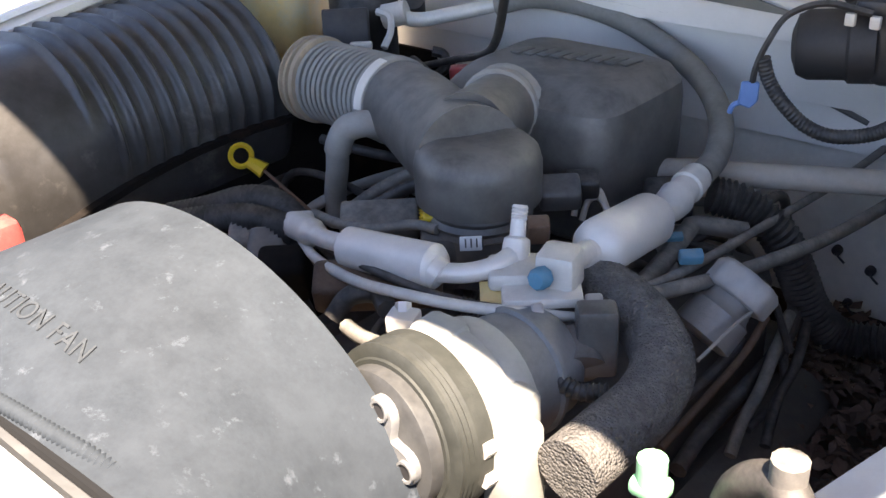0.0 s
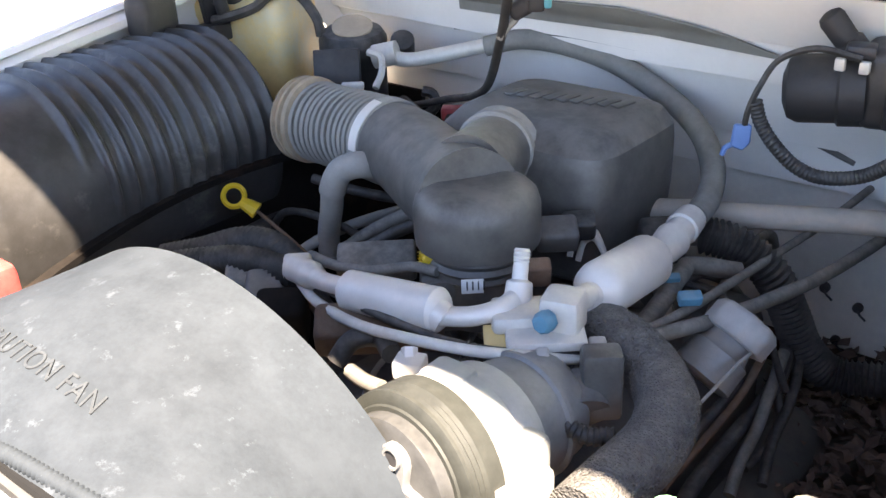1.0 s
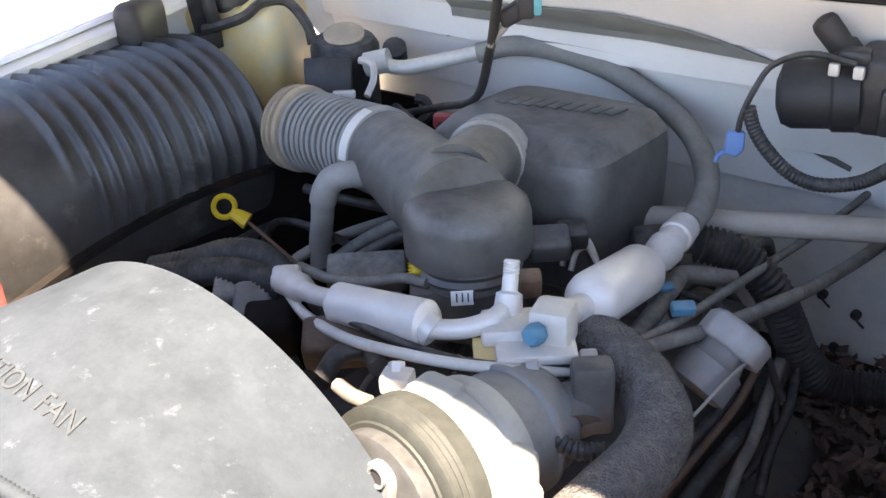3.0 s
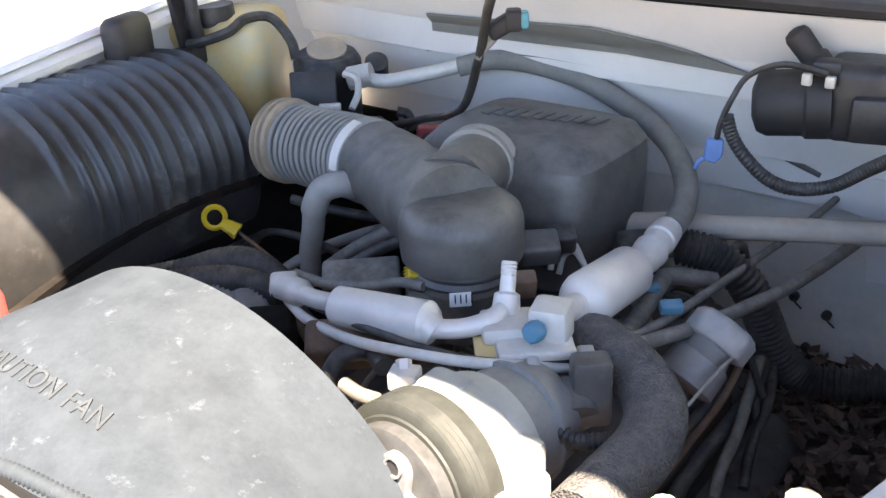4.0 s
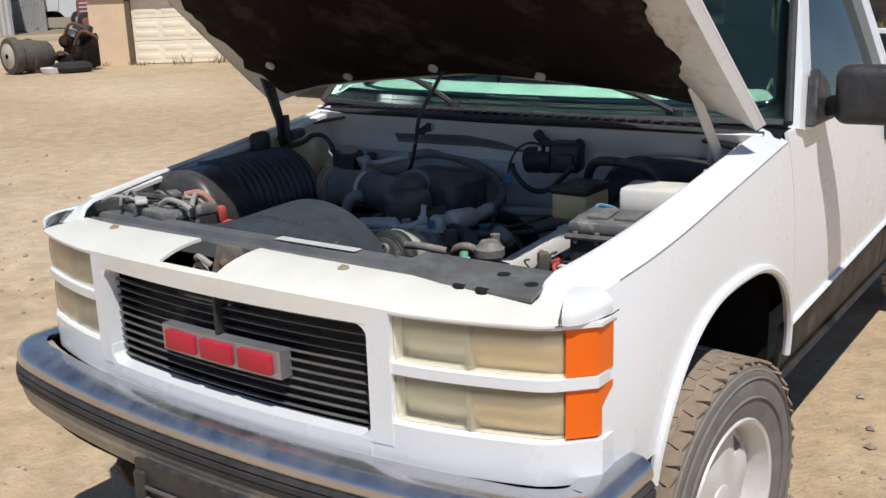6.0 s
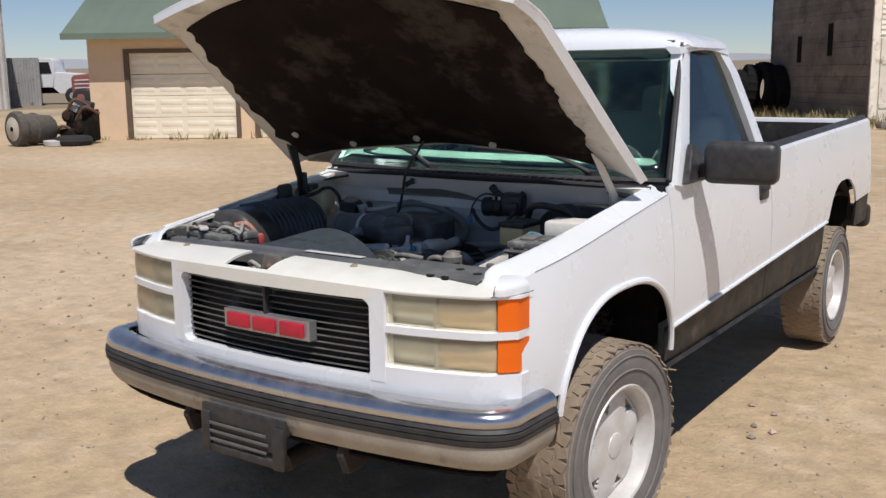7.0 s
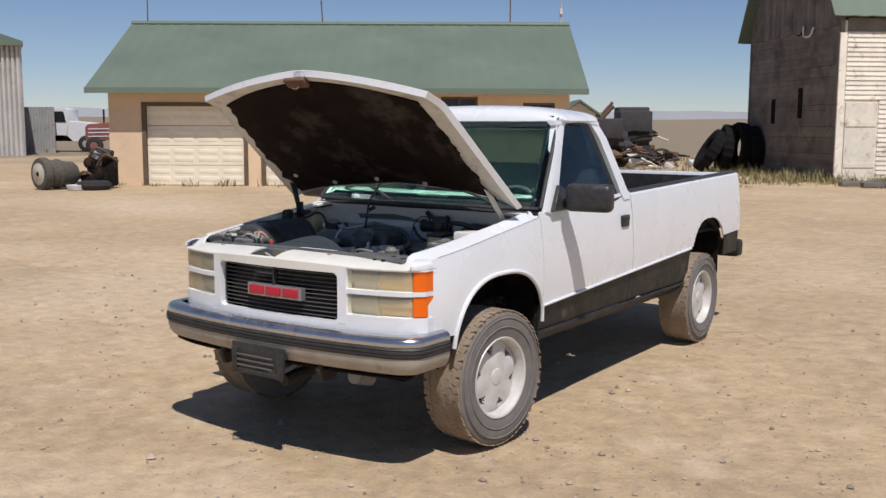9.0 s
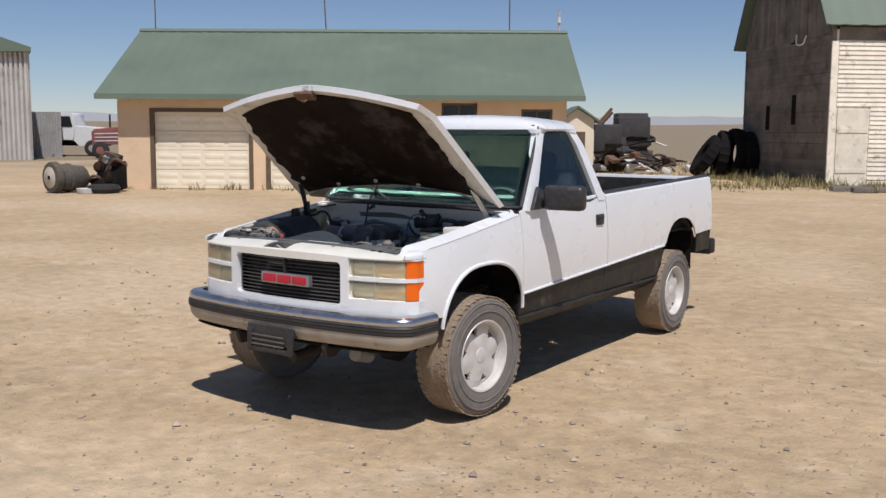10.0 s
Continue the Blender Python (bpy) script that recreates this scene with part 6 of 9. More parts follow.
M_CLEAR = mat("cloudy_reservoir_plastic", (0.24, 0.23, 0.215), 0.35, vary=0.15, scale=20, dust=0.3)
M_CAPGREY = mat("grey_ribbed_cap", (0.44, 0.42, 0.385), 0.5, vary=0.15, scale=30, dust=0.35, dust_col=(0.38, 0.36, 0.34))
M_SUPPORT = mat("dusty_black_support", (0.11, 0.112, 0.112), 0.42, vary=0.25, scale=6, grain=160, bump=0.05, dust=0.6, dust_col=(0.20, 0.20, 0.195), dust_min=0.5)
M_ENGINE = mat("greasy_engine_iron", (0.11, 0.10, 0.088), 0.7, vary=0.35, scale=14, grain=90, bump=0.4, dust=0.4, dust_col=(0.20, 0.17, 0.14), second=(0.14, 0.09, 0.06), second_amt=0.25, second_scale=9)
M_LATCH = mat("greasy_latch_steel", (0.15, 0.125, 0.10), 0.7, 0.1, vary=0.5, scale=30, bump=0.3, dust=0.2)
M_SENSOR = mat("brown_sensor_plastic", (0.46, 0.36, 0.25), 0.6, vary=0.25, scale=18, dust=0.3)
M_TANHOSE = mat("dusty_tan_hose", (0.46, 0.40, 0.33), 0.7, vary=0.2, scale=14, dust=0.3, dust_col=(0.55, 0.48, 0.39))
M_ACHOSE = mat("dusty_rubber_hose", (0.20, 0.19, 0.17), 0.75, vary=0.3, scale=9, grain=150, bump=0.08, dust=0.5, dust_col=(0.40, 0.38, 0.34))
M_PALECABLE = mat("white_cable_sheath", (0.66, 0.64, 0.58), 0.5, vary=0.12, scale=40, dust=0.2)
M_CABLE = mat("pale_cable", (0.36, 0.34, 0.30), 0.6, vary=0.15, scale=40, dust=0.3)
M_LABEL = mat("white_label", (0.6, 0.6, 0.58), 0.6, vary=0.1, scale=60)
M_WOODLEAF = mat("dry_leaf_litter", (0.15, 0.095, 0.070), 0.95, vary=0.4, scale=30, island=0.3)
M_PALEBOX = mat("white_plastic_box", (0.80, 0.76, 0.69), 0.4, vary=0.05, scale=10, dust=0.2)
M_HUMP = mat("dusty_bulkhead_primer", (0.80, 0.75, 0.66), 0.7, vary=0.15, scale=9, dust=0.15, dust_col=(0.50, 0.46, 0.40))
M_SEAM = mat("grey_sealant", (0.13, 0.12, 0.11), 0.8, vary=0.3, scale=20)
M_TEAL = mat("teal_connector", (0.08, 0.33, 0.38), 0.5, vary=0.2, scale=30)
M_ORANGE = mat("faded_orange_cable", (0.50, 0.24, 0.18), 0.6, vary=0.2, scale=30)


def bay(nm, bm, m, parent=None, label="", smooth=40):
    return part(nm, bm, m, parent or truck, label, smooth)


# firewall with its seams, and the cowl above
bm = bmesh.new()
FW = [(1.50, 0.50), (1.50, 0.99), (1.475, 1.0), (1.47, 1.06), (1.455, 1.066), (1.43, 1.155), (1.412, 1.160), (1.405, 1.215), (1.395, 1.22), (1.345, 1.298)]
sheet(bm, lambda x, i: (x, FW[i][0] + 0.06 * (x / 0.85) ** 2 * (i / 9) - 0.012 * (0.0 if abs(x - 0.45) > 0.2 or i > 4 else 1.0), FW[i][1]), span(-0.86, 0.86, 40), list(range(len(FW))), -0.01)
bay("firewall", bm, M_PAINT_IN, None, "dusty white painted firewall", 25)
bm = bmesh.new()
CW = [(1.338, 1.292), (1.330, 1.306), (1.36, 1.318), (1.40, 1.325), (1.44, 1.322)]
sheet(bm, lambda x, i: (x, CW[i][0] + 0.10 * (x / 0.85) ** 2, CW[i][1] - 0.02 * (x / 0.85) ** 2), span(-0.90, 0.90, 40), list(range(len(CW))), 0.008)
M_COWL = mat("black_cowl_plastic", (0.010, 0.010, 0.012), 0.6, vary=0.3, scale=12, spec=0.25)
cowl = bay("cowl_panel", bm, M_COWL, None, "black plastic cowl grille under the windshield")
for k in range(36):
    x = -0.7 + k * 0.04
    bm = bmesh.new()
    box(bm, (x, 1.378 + 0.10 * (x / 0.85) ** 2, 1.3235 - 0.02 * (x / 0.85) ** 2), (0.022, 0.035, 0.006), 0.002)
    part("louvre", bm, M_COWL, cowl)
bm = bmesh.new()
tube(bm, [(x, 1.318 + 0.10 * (x / 0.85) ** 2, 1.312 - 0.02 * (x / 0.85) ** 2) for x in span(-0.86, 0.86, 12)], 0.011, 8, 4)
bay("cowl_seal", bm, M_RUB)
# end plates, added to stop sun leaking in behind the hood
for s in (1, -1):
    bm = bmesh.new()
    prism(bm, [(s * 0.70, 1.35, 1.270), (s * 0.90, 1.36, 1.235), (s * 0.90, 1.50, 1.235), (s * 0.70, 1.50, 1.270)], (0, 0, 0.012), 0.003)
    part("cowl_end", bm, M_COWL, cowl)
# wipers
for a, b, c in (((-0.22, 1.42, 1.335), (-0.42, 1.475, 1.41), (-0.70, 1.53, 1.45)), ((0.58, 1.47, 1.335), (0.36, 1.475, 1.41), (-0.02, 1.47, 1.43))):
    bm = bmesh.new()
    tube(bm, [a, Vector(a).lerp(Vector(b), 0.5) + Vector((0, -0.01, 0.01)), b], 0.010, 6, 4)
    cyl(bm, Vector(a) - Vector((0, 0, 0.02)), Vector(a) + Vector((0, 0, 0.015)), 0.018, seg=12)
    w = bay("wiper", bm, M_RUB)
    bm = bmesh.new()
    tube(bm, [Vector(b) + (Vector(b) - Vector(c)) * 0.25, b, c], 0.007, 6, 4)
    part("blade", bm, M_RUB, w)

for s in (1, -1):
    bm = bmesh.new()
    sheet(bm, lambda y, v: (s * lerp(0.842, 0.70, v ** 1.6), y, lerp(crease(y) + 0.008, 0.98, v)), span(0.37, 1.48, 20), span(0, 1, 8), 0.01 * s)
    bay("inner_fender", bm, M_PAINT_IN, None, "dusty inner fender apron")
    bm = bmesh.new()
    sheet(bm, lambda y, v: (s * lerp(0.865, 0.80, v), y, crease(y) + 0.012 - 0.006 * v), span(0.37, 1.46, 16), [0, 0.5, 1], 0.012)
    bay("fender_ledge", bm, M_PAINT_IN)
    for y in (0.42, 0.75, 1.1):
        bm = bmesh.new()
        cyl(bm, (s * 0.815, y, crease(y) + 0.002), (s * 0.815, y, crease(y) + 0.018), 0.010, seg=6)
        bay("fender_bolt", bm, M_PAINT_IN)

# thin grey patch on the upper firewall, under the cowl
def fw_y(x, z):
    return interp(z, [(1.155, 1.43), (1.160, 1.412), (1.215, 1.405), (1.22, 1.395), (1.298, 1.345)]) + 0.05 * (x / 0.85) ** 2
bm = bmesh.new()
sheet(bm, lambda x, v: (x, fw_y(x, lerp(interp(x, [(-0.47, 1.196), (-0.10, 1.203), (0.088, 1.194)]), interp(x, [(-0.47, 1.226), (-0.14, 1.241), (-0.03, 1.228), (0.088, 1.198)]), v)) - 0.022, lerp(interp(x, [(-0.47, 1.196), (-0.10, 1.203), (0.088, 1.194)]), interp(x, [(-0.47, 1.226), (-0.14, 1.241), (-0.03, 1.228), (0.088, 1.198)]), v)), span(-0.465, 0.086, 24), span(0, 1, 4), 0.004)
bay("deadening_pad", bm, mat("grey_firewall_patch", (0.20, 0.195, 0.17), 0.85, vary=0.15, scale=14, grain=200, bump=0.15), None, "thin grey patch on the upper firewall")
# sealant seams across the firewall
for pts in ([(-0.505, 1.434, 1.154), (-0.362, 1.413, 1.17), (-0.242, 1.408, 1.175), (-0.086, 1.406, 1.169), (0.057, 1.407, 1.163)], [(-0.083, 1.443, 1.091), (0.05, 1.443, 1.090), (0.178, 1.464, 1.043)], [(-0.122, 1.487, 0.938), (0.052, 1.487, 0.938)]):
    bm = bmesh.new()
    tube(bm, pts, 0.0045, 6, 6)
    bay("sealant_seam", bm, M_SEAM)

# small bolt holes in the bulkhead, each with a stub of wire
for x, z in ((0.160, 0.838), (0.211, 0.820), (0.187, 0.757)):
    bm = bmesh.new()
    cyl(bm, (x, 1.480, z), (x, 1.466, z), 0.006, seg=12, prof=[(0, 0.0075), (0.8, 0.0075), (1, 0.005)])
    tube(bm, [(x, 1.470, z), (x + 0.006, 1.462, z - 0.004), (x + 0.016, 1.462, z - 0.012)], 0.0018, 6, 3)
    bay("bolt_hole", bm, M_RUB)

# engine mass down in the dark
bm = bmesh.new()
box(bm, (-0.035, 1.00, 0.72), (0.37, 0.62, 0.36), 0.04)
bay("engine_block", bm, M_ENGINE)
bm = bmesh.new()
box(bm, (-0.24, 1.05, 0.80), (0.14, 0.55, 0.16), 0.03, Matrix.Rotation(-0.6, 3, "Y"))
bay("valve_cover", bm, M_ENGINE)
bm = bmesh.new()
box(bm, (0.20, 1.10, 0.70), (0.09, 0.40, 0.10), 0.03, Matrix.Rotation(0.6, 3, "Y"))
bay("valve_cover", bm, M_ENGINE)
bm = bmesh.new()
sheet(bm, lambda x, y: (x, y, 0.60 + 0.03 * noise.noise((x * 7, y * 7, 0))), span(-0.74, 0.74, 24), span(0.45, 1.52, 22), 0.01)
bay("splash_tray", bm, M_ENGINE)


def leaf_litter():
    r = random.Random(9)
    V, F = [], []
    for i in range(5200):
        x, y = r.uniform(0.14, 0.70), r.uniform(0.70, 1.47)
        z = 0.64 + r.uniform(0, 0.09) + 0.10 * max(0, y - 1.1)
        a, s = r.uniform(0, 6.3), r.uniform(0.007, 0.019)
        b = len(V)
        u = Vector((math.cos(a), math.sin(a), r.uniform(-0.5, 0.5))) * s
        w = Vector((-math.sin(a), math.cos(a), r.uniform(-0.5, 0.5))) * s * 0.5
        c = Vector((x, y, z))
        V += [tuple(c - u), tuple(c + w + Vector((0, 0, 0.004))), tuple(c + u), tuple(c - w)]
        F.append((b, b + 1, b + 2, b + 3))
    me = bpy.data.meshes.new("leaf_litter")
    me.from_pydata(V, [], F)
    o = part_mesh("leaf_litter", me, M_WOODLEAF, truck, smooth=0)
    o["kind"] = "stuff"


leaf_litter()

# ---- ribbed air filter box ----
def airbox():
    """Half-barrel housing: profile across, ribs repeated along the truck."""
    y0, y1 = 0.585, 1.108
    up = 0.022
    prof = []
    for k in range(29):
        t = k / 28
        if t < 0.3:
            x, z = lerp(-0.86, -0.72, t / 0.3), 1.155 + 0.02 * math.sin(t / 0.3 * 1.4)
        elif t < 0.72:
            a = (t - 0.3) / 0.42 * math.pi / 2
            x, z = -0.72 + 0.15 * math.sin(a), 1.03 + 0.145 * math.cos(a)
        else:
            u = (t - 0.72) / 0.28
            x, z = -0.57 - 0.03 * u ** 2, lerp(1.03, 0.90, u)
        prof.append((x, z, t))
    n = 190
    bm = bmesh.new()
    def fn(i, j):
        y = lerp(y0, y1, i / n)
        x, z, t = prof[j]
        end = min(1.0, min(i, n - i) / 16)
        sh = (1 - math.sqrt(max(0.0, 1 - (1 - end) ** 2)))
        cx, cz = -0.75, 0.97
        x, z = lerp(x, cx, sh * 0.36), lerp(z, cz, sh * 0.36)
        r = 0.0
        if 0.06 < t < 0.80 and 0.30 < i / n < 0.97:
            fade = min(1, (t - 0.06) / 0.06) * min(1, (0.80 - t) / 0.08) * (1.0 if y > 0.78 else max(0.0, min(1.0, (0.62 - t) / 0.1)))
            r = 0.0115 * fade * (0.5 + 0.5 * math.cos((y - y0) / 0.0285 * 2 * math.pi)) ** 2.6
        nx, nz = (x - cx), (z - cz)
        L = math.hypot(nx, nz)
        return (x + nx / L * r, y, z + nz / L * r + up)
    sheet(bm, fn, list(range(n + 1)), list(range(29)), 0.0)
    ab = bay("air_filter_box", bm, M_AIRBOX, None, "black ribbed plastic air filter box", 60)
    # end caps, lower half with its flange
    for i in (0, n):
        bm = bmesh.new()
        c = [Vector(fn(i, j)) for j in range(29)]
        bm.faces.new([bm.verts.new(p) for p in c] + [bm.verts.new((c[0].x, c[0].y, 0.93))])
        part("end_cap", bm, M_AIRBOX, ab)
    bm = bmesh.new()
    tube(bm, [(-0.80, y0 + 0.03, 0.915), (-0.62, y0 + 0.03, 0.91), (-0.588, y0 + 0.09, 0.91), (-0.583, 0.85, 0.91), (-0.588, y1 - 0.09, 0.91), (-0.62, y1 - 0.02, 0.912), (-0.80, y1 - 0.02, 0.915)], 0.012, 8, 6)
    part("flange", bm, M_AIRBOX, ab)
    bm = bmesh.new()
    box(bm, (-0.72, (y0 + y1) / 2, 0.82), (0.25, y1 - y0 - 0.05, 0.17), 0.04)
    part("lower_half", bm, M_AIRBOX, ab)
    for p in ((-0.735, 1.10, 1.10), (-0.60, 1.085, 1.00)):
        bm = bmesh.new()
        cyl(bm, p, Vector(p) + Vector((0, 0.01, 0.035)), 0.014, seg=12)
        part("clip_knob", bm, M_RUB, ab)


airbox()

# ---- coolant tank, accumulator, relay box by the firewall ----
bm = bmesh.new()
box(bm, (-0.825, 1.243, 1.129), (0.22, 0.17, 0.20), 0.035, Matrix.Rotation(0.45, 3, "Z"), 3)
tk = bay("coolant_tank", bm, M_TANKY, None, "yellowed translucent coolant tank")
bm = bmesh.new()
cyl(bm, (-0.790, 1.205, 1.203), Vector((-0.790, 1.205, 1.203)) + Vector((0, 0, 0.045)), 0.035, seg=20, prof=[(0, 0.03), (0.4, 0.03), (0.45, 0.04), (1, 0.038)])
part("cap", bm, M_BLACKPLASTIC, tk)
bm = bmesh.new()
tube(bm, [(-0.785, 1.143, 1.192), (-0.747, 1.153, 1.202), (-0.722, 1.181, 1.213), (-0.714, 1.213, 1.229), (-0.690, 1.247, 1.226), (-0.656, 1.254, 1.191), (-0.648, 1.255, 1.159)], 0.0085, 8, 6)
part("overflow_hose", bm, M_HOSEDARK, tk)
bm = bmesh.new()
cyl(bm, (-0.611, 1.292, 1.168), (-0.621, 1.302, 1.038), 0.058, seg=28, prof=[(0, 0.030), (0.02, 0.050), (0.12, 0.058), (0.3, 0.058), (0.34, 0.054), (1, 0.054)])
ac = bay("accumulator", bm, M_HOSEDARK, None, "dark wrapped accumulator canister")
bm = bmesh.new()
cyl(bm, (-0.608, 1.290, 1.171), (-0.607, 1.289, 1.175), 0.034, seg=24)
part("label_disc", bm, M_SENSOR, ac)
bm = bmesh.new()
tube(bm, [(-0.540, 1.288, 1.135), (-0.499, 1.304, 1.128), (-0.453, 1.335, 1.136), (-0.398, 1.376, 1.149)], 0.013, 10, 6, rfun=lambda t: 0.017 if t < 0.15 else 0.012)
cyl(bm, (-0.550, 1.278, 1.132), (-0.516, 1.297, 1.140), 0.020, seg=12)
part("pipe", bm, M_ALU, ac)
bm = bmesh.new()
cyl(bm, (-0.536, 1.333, 1.153), (-0.555, 1.354, 1.120), 0.020, seg=14, prof=[(0, 0.012), (0.1, 0.02), (1, 0.02)])
bay("pressure_switch", bm, M_BLACKPLASTIC)
bm = bmesh.new()
tube(bm, [(-0.395, 1.378, 1.148), (-0.343, 1.402, 1.161), (-0.273, 1.417, 1.159), (-0.184, 1.413, 1.147), (-0.106, 1.394, 1.128), (-0.036, 1.367, 1.107), (0.019, 1.327, 1.086), (0.058, 1.274, 1.066), (0.077, 1.223, 1.053), (0.086, 1.169, 1.050)], 0.0165, 12, 8)
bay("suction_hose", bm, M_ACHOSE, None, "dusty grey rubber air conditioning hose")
bm = bmesh.new()
cyl(bm, (0.086, 1.160, 1.052), (0.095, 1.062, 1.044), 0.02, seg=18, prof=[(0, 0.019), (0.3, 0.021), (0.32, 0.018), (0.55, 0.018), (0.58, 0.022), (0.8, 0.020), (1, 0.012)])
bay("hose_ferrule", bm, M_ALU)
bm = bmesh.new()
cyl(bm, (0.096, 1.068, 1.046), (0.099, 0.896, 1.064), 0.03, seg=26, prof=[(0, 0.012), (0.10, 0.013), (0.14, 0.026), (0.2, 0.031), (0.78, 0.0315), (0.84, 0.029), (0.88, 0.02), (0.90, 0.014), (1, 0.013)])
bay("muffler_can", bm, M_ALUBRIGHT, None, "pale aluminium muffler can")
bm = bmesh.new()
box(bm, (0.099, 0.859, 1.067), (0.042, 0.042, 0.046), 0.008, Matrix.Rotation(0.3, 3, "Z"))
mf = bay("hose_manifold", bm, M_ALU, None, "aluminium hose manifold block")
bm = bmesh.new()
tube(bm, [(0.100, 0.905, 1.067), (0.100, 0.884, 1.069), (0.099, 0.862, 1.071)], 0.013, 10, 4)
part("neck", bm, M_ALU, mf)
bm = bmesh.new()
box(bm, (0.060, 0.848, 1.056), (0.07, 0.05, 0.02), 0.006, Matrix.Rotation(0.7, 3, "Z"))
part("clamp_plate", bm, M_ALU, mf)
bm = bmesh.new()
box(bm, (0.090, 0.840, 1.049), (0.08, 0.06, 0.012), 0.004, Matrix.Rotation(0.7, 3, "Z"))
part("base_plate", bm, M_ALU, mf)
bm = bmesh.new()
cyl(bm, (0.099, 0.818, 1.072), (0.097, 0.844, 1.068), 0.0115, seg=8, prof=[(0, 0.0085), (0.15, 0.0115), (0.6, 0.0115), (0.62, 0.008), (1, 0.008)])
part("service_cap", bm, M_BLUE, mf, "blue plastic service cap")
bm = bmesh.new()
cyl(bm, (0.033, 0.882, 1.110), (0.044, 0.857, 1.058), 0.011, seg=14, prof=[(0, 0.0075)] + [(0.02 + 0.03 * k, 0.0092 if k % 2 else 0.0078) for k in range(9)] + [(0.32, 0.0085), (0.55, 0.0085), (0.6, 0.014), (1, 0.016)])
part("service_port", bm, M_ALUBRIGHT, mf)
bm = bmesh.new()
tube(bm, [(-0.008, 0.790, 1.059), (0.020, 0.808, 1.059), (0.040, 0.828, 1.064), (0.045, 0.850, 1.068)], 0.0105, 12, 6)
cyl(bm, (-0.002, 0.793, 1.056), (-0.013, 0.790, 1.062), 0.017, seg=16)
part("elbow_pipe", bm, M_ALUBRIGHT, mf)
bm = bmesh.new()
cyl(bm, (-0.004, 0.796, 1.062), (-0.140, 0.783, 1.052), 0.022, seg=24, prof=[(0, 0.012), (0.02, 0.020), (0.06, 0.0245), (0.92, 0.0225), (0.97, 0.016), (1, 0.010)])
bay("discharge_muffler", bm, M_ALUBRIGHT, None, "pale aluminium discharge muffler")
bm = bmesh.new()
tube(bm, [(-0.139, 0.785, 1.053), (-0.170, 0.785, 1.050), (-0.205, 0.795, 1.044), (-0.241, 0.804, 1.038)], 0.011, 10, 5, rfun=lambda t: 0.011 if t < 0.6 else 0.017)
bay("discharge_pipe", bm, M_ALU)

# black relay box and bracket
bm = bmesh.new()
box(bm, (-0.545, 1.188, 1.134), (0.072, 0.03, 0.062), 0.003, Matrix.Rotation(0.72, 3, "Z") @ Matrix.Rotation(-0.35, 3, "X"))
rb = bay("relay_box", bm, M_RUB, None, "flat black relay box")
bm = bmesh.new()
tube(bm, [(-0.525, 1.239, 1.153), (-0.501, 1.242, 1.148), (-0.486, 1.227, 1.129), (-0.481, 1.205, 1.110)], 0.006, 6, 4)
box(bm, (-0.495, 1.170, 1.120), (0.035, 0.012, 0.012), 0.003, Matrix.Rotation(0.7, 3, "Z"))
part("bracket", bm, M_ALU, rb)

# ---- intake duct ----
M_BELLOWS = mat("dusty_grey_bellows_rubber", (0.29, 0.275, 0.245), 0.65, vary=0.2, scale=6, grain=160, bump=0.06, dust=0.5, dust_col=(0.50, 0.475, 0.42), dust_min=0.4)
bm = bmesh.new()
cyl(bm, (-0.553, 1.108, 1.077), (-0.515, 1.108, 1.078), 0.062, seg=32, prof=[(0, 0.050), (0.06, 0.064), (0.2, 0.066), (0.24, 0.060), (0.36, 0.060), (0.40, 0.066), (0.56, 0.067), (0.6, 0.061), (0.72, 0.061), (0.76, 0.067), (0.95, 0.066), (1, 0.058)])
mafb = bay("mass_air_sensor", bm, M_SENSOR, None, "brown ringed air flow sensor body")
bm = bmesh.new()
box(bm, (-0.546, 1.098, 1.101), (0.012, 0.02, 0.03), 0.003)
part("clip", bm, M_ALUBRIGHT, mafb)
bm = bmesh.new()
# black base tube puts the grooves' shade into colour between the pale ribs
BEL = [(-0.515, 1.108, 1.078), (-0.460, 1.104, 1.079), (-0.398, 1.094, 1.084), (-0.346, 1.083, 1.088)]
tube(bm, BEL, 0.0545, 30, 8)
bel = bay("bellows_duct", bm, M_HOSEDARK, None, "ribbed rubber intake bellows")
bpath = spline(BEL, 16)
for k in range(12):
    q = (k + 0.5) / 12 * (len(bpath) - 2)
    i = int(q)
    c_ = bpath[i].lerp(bpath[i + 1], q - i)
    a, b, n = frame_of(bpath[i + 1] - bpath[i])
    bm = bmesh.new()
    rings(bm, [[c_ + (a * math.cos(w) + b * math.sin(w)) * (0.0575 + 0.0045 * math.cos(e)) + n * 0.0042 * math.sin(e) for e in (0, 1.05, 2.1, 3.14, 4.19, 5.24)] for w in span(0, 2 * math.pi * 31 / 32, 31)], cap=False, close_rows=True)
    part("rib", bm, M_BELLOWS, bel)
bm = bmesh.new()
cyl(bm, (-0.352, 1.085, 1.088), (-0.331, 1.081, 1.088), 0.0615, seg=32, prof=[(0, 0.0600), (0.1, 0.0625), (0.9, 0.0625), (1, 0.060)])
hc = bay("hose_clamp", bm, M_BELLOWS, None, "grey hose clamp with a strip of white tape")
bm = bmesh.new()
ca, cb = Vector((-0.352, 1.085, 1.088)), Vector((-0.331, 1.081, 1.088))
cax = (cb - ca).normalized()
cu = Vector((-0.316, 1.024, 1.111)) - Vector((-0.357, 1.063, 1.090))
cu = (cu - cax * cu.dot(cax)).normalized()
cw_ = cax.cross(cu)
sheet(bm, lambda q, v: ca.lerp(cb, v) + (cu * math.cos(q) + cw_ * math.sin(q)) * 0.0645, span(-0.75, 0.55, 10), [0.1, 0.9], 0.0015)
